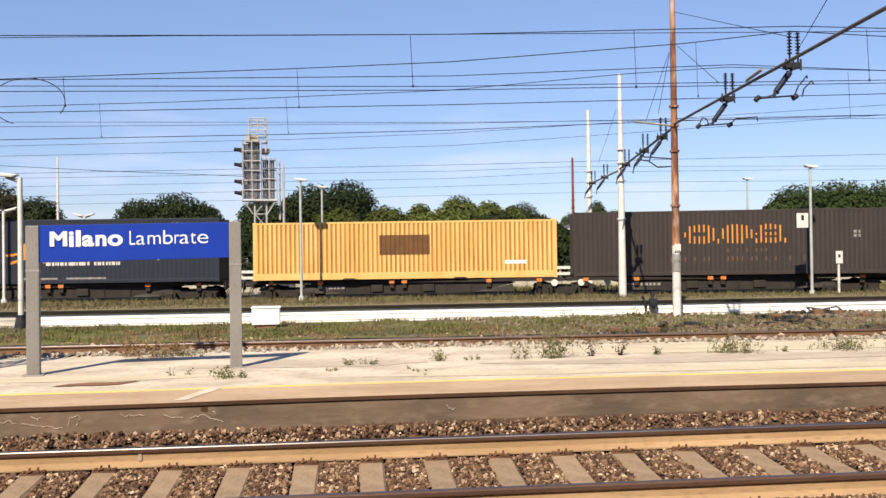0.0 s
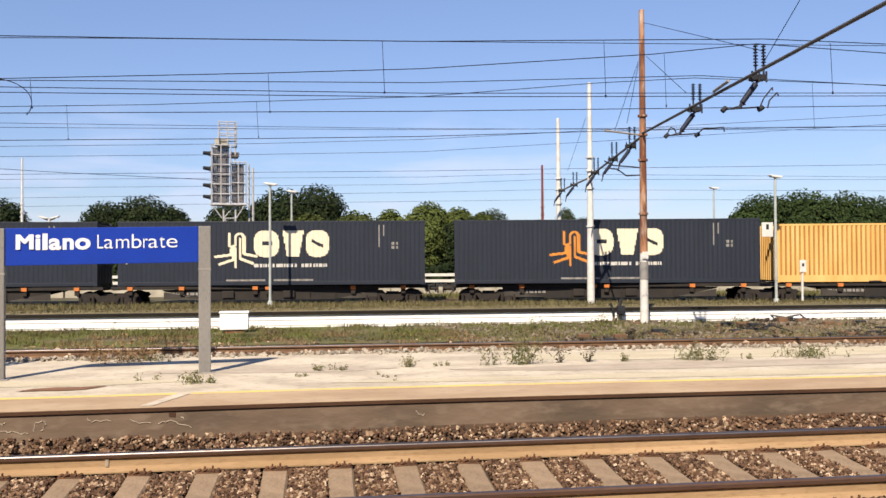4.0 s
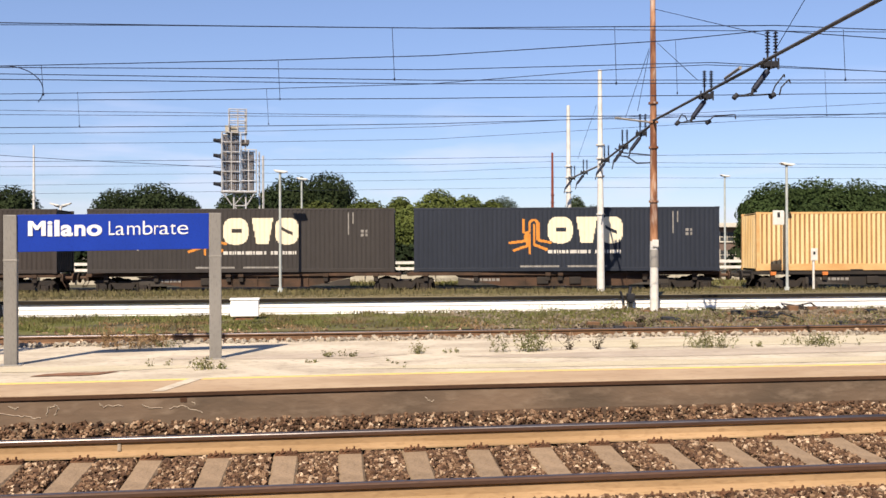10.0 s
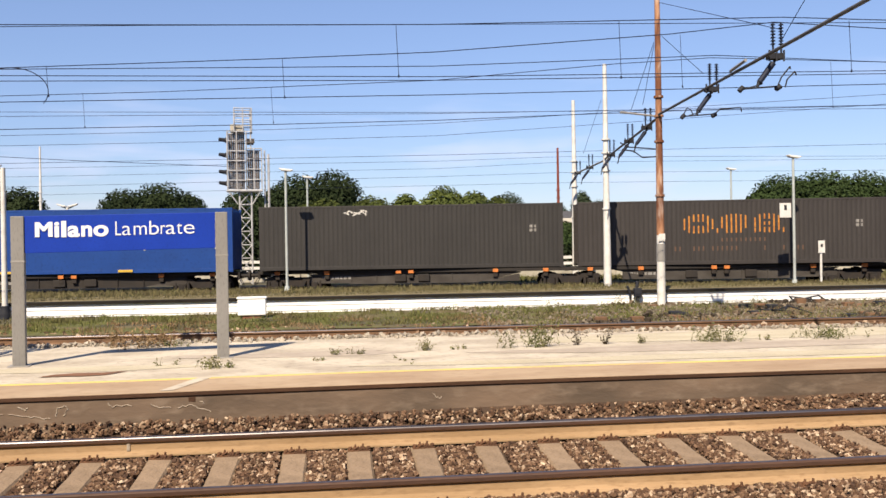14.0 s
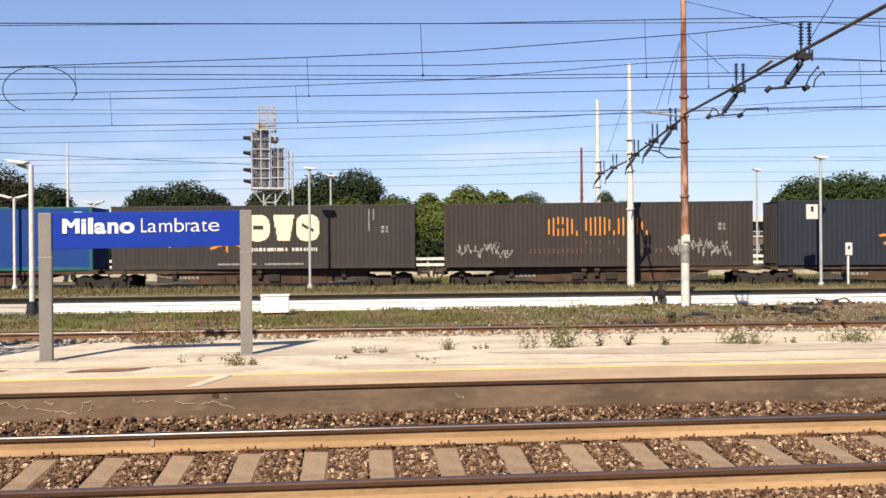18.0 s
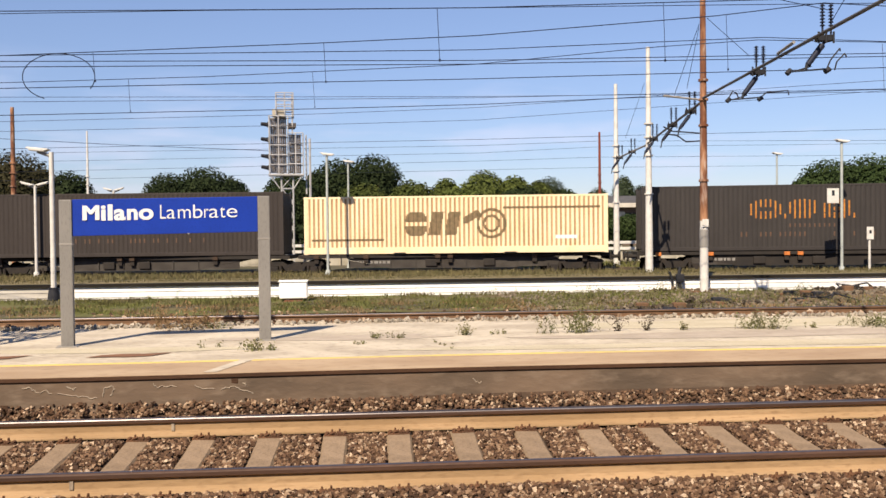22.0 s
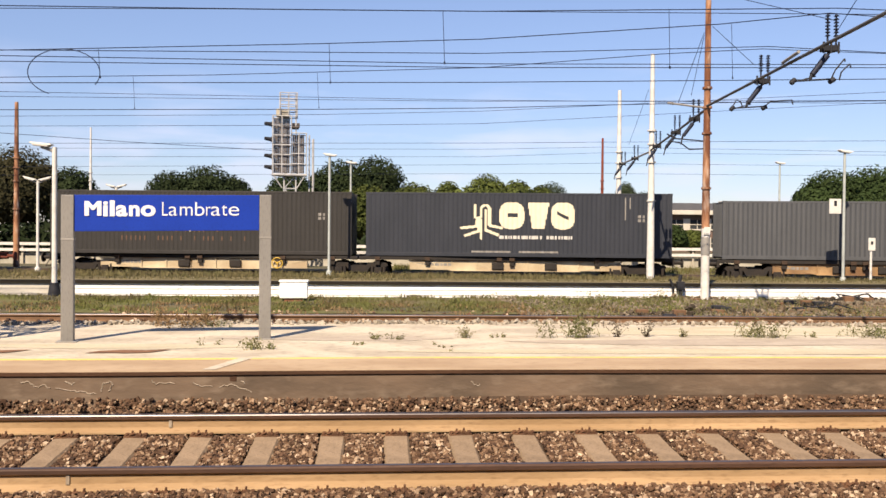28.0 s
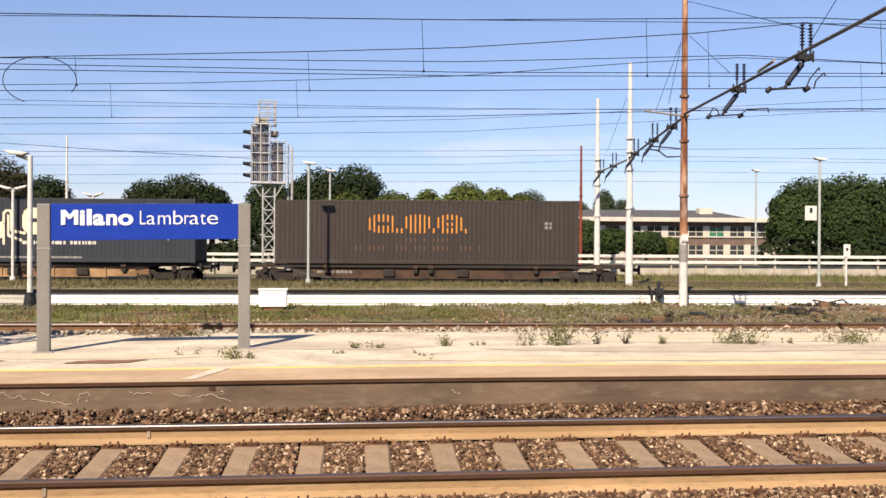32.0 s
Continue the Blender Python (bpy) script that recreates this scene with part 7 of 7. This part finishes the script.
for z in (2.75, 5.1):
    for k in range(11):
        x = -0.9 - 2.72 * k
        w = thing("window", (0, 0, 0))
        w.parent = house
        w.matrix_basis = pose(x - 1.36, 0, z)
        bm = bmesh.new()
        box(bm, -0.92, 0.92, -0.05, -0.012, 0.0, 1.15)
        part("pane", bm, GLASS_G if (k == 2 and z > 4) else GLASS, w)
        bm = bmesh.new()
        box(bm, -0.92, 0.92, -0.10, -0.055, 0.52, 0.60)
        box(bm, -0.04, 0.04, -0.10, -0.055, 0.0, 1.15)
        box(bm, -0.98, 0.98, -0.16, -0.012, -0.16, 0.0)
        part("frame", bm, STUCCO, w)
        bm = bmesh.new()
        box(bm, 0.92, 1.80, -0.09, -0.012, -0.16, 1.3)
        part("pier", bm, STUCCO, w, "white pier between windows")
bm = bmesh.new()
box(bm, -0.5, 0.0, -0.95, -0.5, 0, 6.9)
part("corner_column", bm, STUCCO, house)


# ---------------------------------------------------------------- trees
def crown(name, rng, lobes, n, size, material, parent):
    """Leaf sprays scattered over and inside overlapping lobes (cx, cy, cz, rx, ry, rz)."""
    lob = np.array(lobes, float)
    vol = (lob[:, 3] * lob[:, 4] * lob[:, 5]) ** 0.66
    k = rng.choice(len(lob), n, p=vol / vol.sum())
    d = rng.normal(size=(n, 3))
    d /= np.linalg.norm(d, axis=1)[:, None]
    d[:, 2] = np.where(d[:, 2] < -0.5, -d[:, 2], d[:, 2])
    r = np.clip(rng.normal(0.93, 0.08, n), 0.35, 1.08)
    c = lob[k, :3] + d * lob[k, 3:] * r[:, None]
    a = d + rng.normal(0, 0.38, (n, 3))
    a /= np.linalg.norm(a, axis=1)[:, None]
    t = np.cross(a, rng.normal(size=(n, 3)))
    t /= np.linalg.norm(t, axis=1)[:, None]
    b = np.cross(a, t)
    s = rng.uniform(size[0], size[1], (n, 1))
    v = np.stack([c - t * s, c - b * s * 0.55 + t * s * 0.2, c + t * s, c + b * s * 0.55 - t * s * 0.1], 1)
    v += a[:, None] * (np.array([0, 0.25, 0, -0.2])[None, :, None] * s[:, None])
    f = (np.arange(4)[None] + 4 * np.arange(n)[:, None])
    return mesh_object(name, v.reshape(-1, 3).tolist(), f.tolist(), material, parent)


def tree(x, y, h, wid, material, label, seed, n=15000, z0=-0.6, size=(0.07, 0.19), flat=1.0):
    rng = np.random.default_rng(seed)
    e = thing("tree", (x, y, z0), 0, label, "tree", "trees behind the yard")
    bm = bmesh.new()
    tube(bm, (0, 0, 0), (0.1, 0, h * 0.55), 0.05 * h, 0.025 * h, 9)
    for i in range(5):
        q = 2 * math.pi * i / 5 + seed
        tube(bm, (0.05, 0, h * (0.28 + 0.05 * i)), (wid * 0.33 * math.cos(q), wid * 0.33 * math.sin(q), h * (0.55 + 0.05 * i)), 0.02 * h, 0.008 * h, 6)
    part("trunk", bm, BARK, e)
    lobes = [(0, 0, h * 0.55, wid * 0.42, wid * 0.42, h * 0.42)]
    for i in range(20):
        q = rng.uniform(0, 2 * math.pi)
        rr = rng.uniform(0.14, 0.33) * wid
        cz = h * rng.uniform(0.34, 0.80 - 0.35 * rr / wid)
        s = rng.uniform(0.11, 0.20) * wid
        lobes.append((rr * math.cos(q), rr * math.sin(q), cz, s, s, min(s * flat, h - cz)))
    crown("crown", rng, lobes, n, size, material, e)
    # shaded inner boughs that close the crown
    inner = [(a, b, c, p * 0.72, q * 0.72, r * 0.72) for a, b, c, p, q, r in lobes]
    crown("inner_foliage", rng, inner, n // 3, (size[0] * 2.6, size[1] * 2.6), material, e)
    return e


T_D = "dense dark green tree crown behind the railway"
T_L = "light green tree with an uneven crown"
for k, (x, y, h, w, m, lab) in enumerate((
        (-33.5, 80, 9.2, 9.5, LEAF_BROWN, "brownish half-bare tree behind the railway"), (-38.5, 82, 8.0, 8, LEAF_DARK, T_D), (-29.0, 81, 7.4, 6.0, LEAF_DARK, T_D),
        (-19.8, 80, 7.1, 6.4, LEAF_DARK, T_D), (-16.8, 80, 7.7, 7.4, LEAF_DARK, T_D), (-14.5, 80.5, 6.7, 4.8, LEAF_DARK, T_D),
        (-9.0, 78, 7.0, 6.0, LEAF_DARK, T_D), (-4.8, 80, 8.3, 7.2, LEAF_DARK, T_D), (-1.6, 80, 8.7, 7.0, LEAF_DARK, T_D),
        (1.8, 76, 6.0, 5.6, LEAF_LIGHT, T_L), (-2.5, 72, 5.6, 6.0, LEAF_LIGHT, T_L), (4.9, 80, 6.4, 4.0, LEAF_LIGHT, T_L), (8.4, 80, 7.1, 5.6, LEAF_LIGHT, T_L), (11.2, 80, 6.6, 4.6, LEAF_LIGHT, T_L), (13.6, 81, 6.2, 3.6, LEAF_LIGHT, T_L),
        (6.5, 74, 5.6, 6.5, LEAF_LIGHT, T_L), (11.0, 74, 5.4, 6.0, LEAF_DARK, T_D), (15.6, 76, 4.8, 5.0, LEAF_DARK, T_D),
        (38.2, 75, 7.6, 7.6, LEAF_MID, "rounded green tree crown behind the railway"), (42.0, 75, 8.0, 8.0, LEAF_MID, "rounded green tree crown behind the railway"), (46.5, 76, 7.9, 8.0, LEAF_MID, "rounded green tree crown behind the railway"), (36.6, 74, 6.3, 5.2, LEAF_MID, "rounded green tree crown behind the railway"), (40.0, 72, 5.5, 6.0, LEAF_MID, "rounded green tree crown behind the railway"), (45.0, 72, 5.5, 6.5, LEAF_MID, "rounded green tree crown behind the railway"), (51.5, 78, 7.7, 8.5, LEAF_MID, "rounded green tree crown behind the railway"),
        (27.0, 150, 11.0, 8.0, LEAF_FAR, T_D), (33.0, 140, 8.5, 5.5, LEAF_FAR, T_D), (38.5, 145, 10.8, 5.0, LEAF_FAR, T_D), (22.0, 130, 7.5, 6.5, LEAF_FAR, T_D), (43.0, 150, 9.5, 6.0, LEAF_FAR, T_D), (18.0, 92, 6.0, 5.5, LEAF_DARK, T_D), (22.0, 92, 4.2, 5.0, LEAF_MID, T_D), (14.6, 72, 3.9, 5.0, LEAF_MID, T_D), (17.2, 73, 3.3, 3.6, LEAF_MID, T_D), (25.0, 91, 3.2, 4.8, LEAF_MID, T_D), (28.4, 90, 2.9, 4.6, LEAF_MID, T_D), (31.2, 91, 2.3, 3.4, LEAF_LIGHT, T_L))):
    tree(x, y, h + 0.6, w, m, lab, 100 + k)
hedge_rng = np.random.default_rng(5)
hedge = thing("hedge", (0, 62, -0.5), 0, "dark green hedge behind the fence", "hedge")
crown("foliage", hedge_rng, [(x, 0.5 * math.sin(x), 1.0, 2.4, 1.2, 1.2 + 0.5 * math.sin(x * 0.7)) for x in range(-46, 62, 2) if not 14 < x < 29], 24000, (0.14, 0.32), LEAF_DARK, hedge)
hedge["kind"] = "stuff"


# ---------------------------------------------------------------- motion of the train
def motions():
    for ob, u0 in KEYED:
        walk(ob, train_rows(u0))


motions()
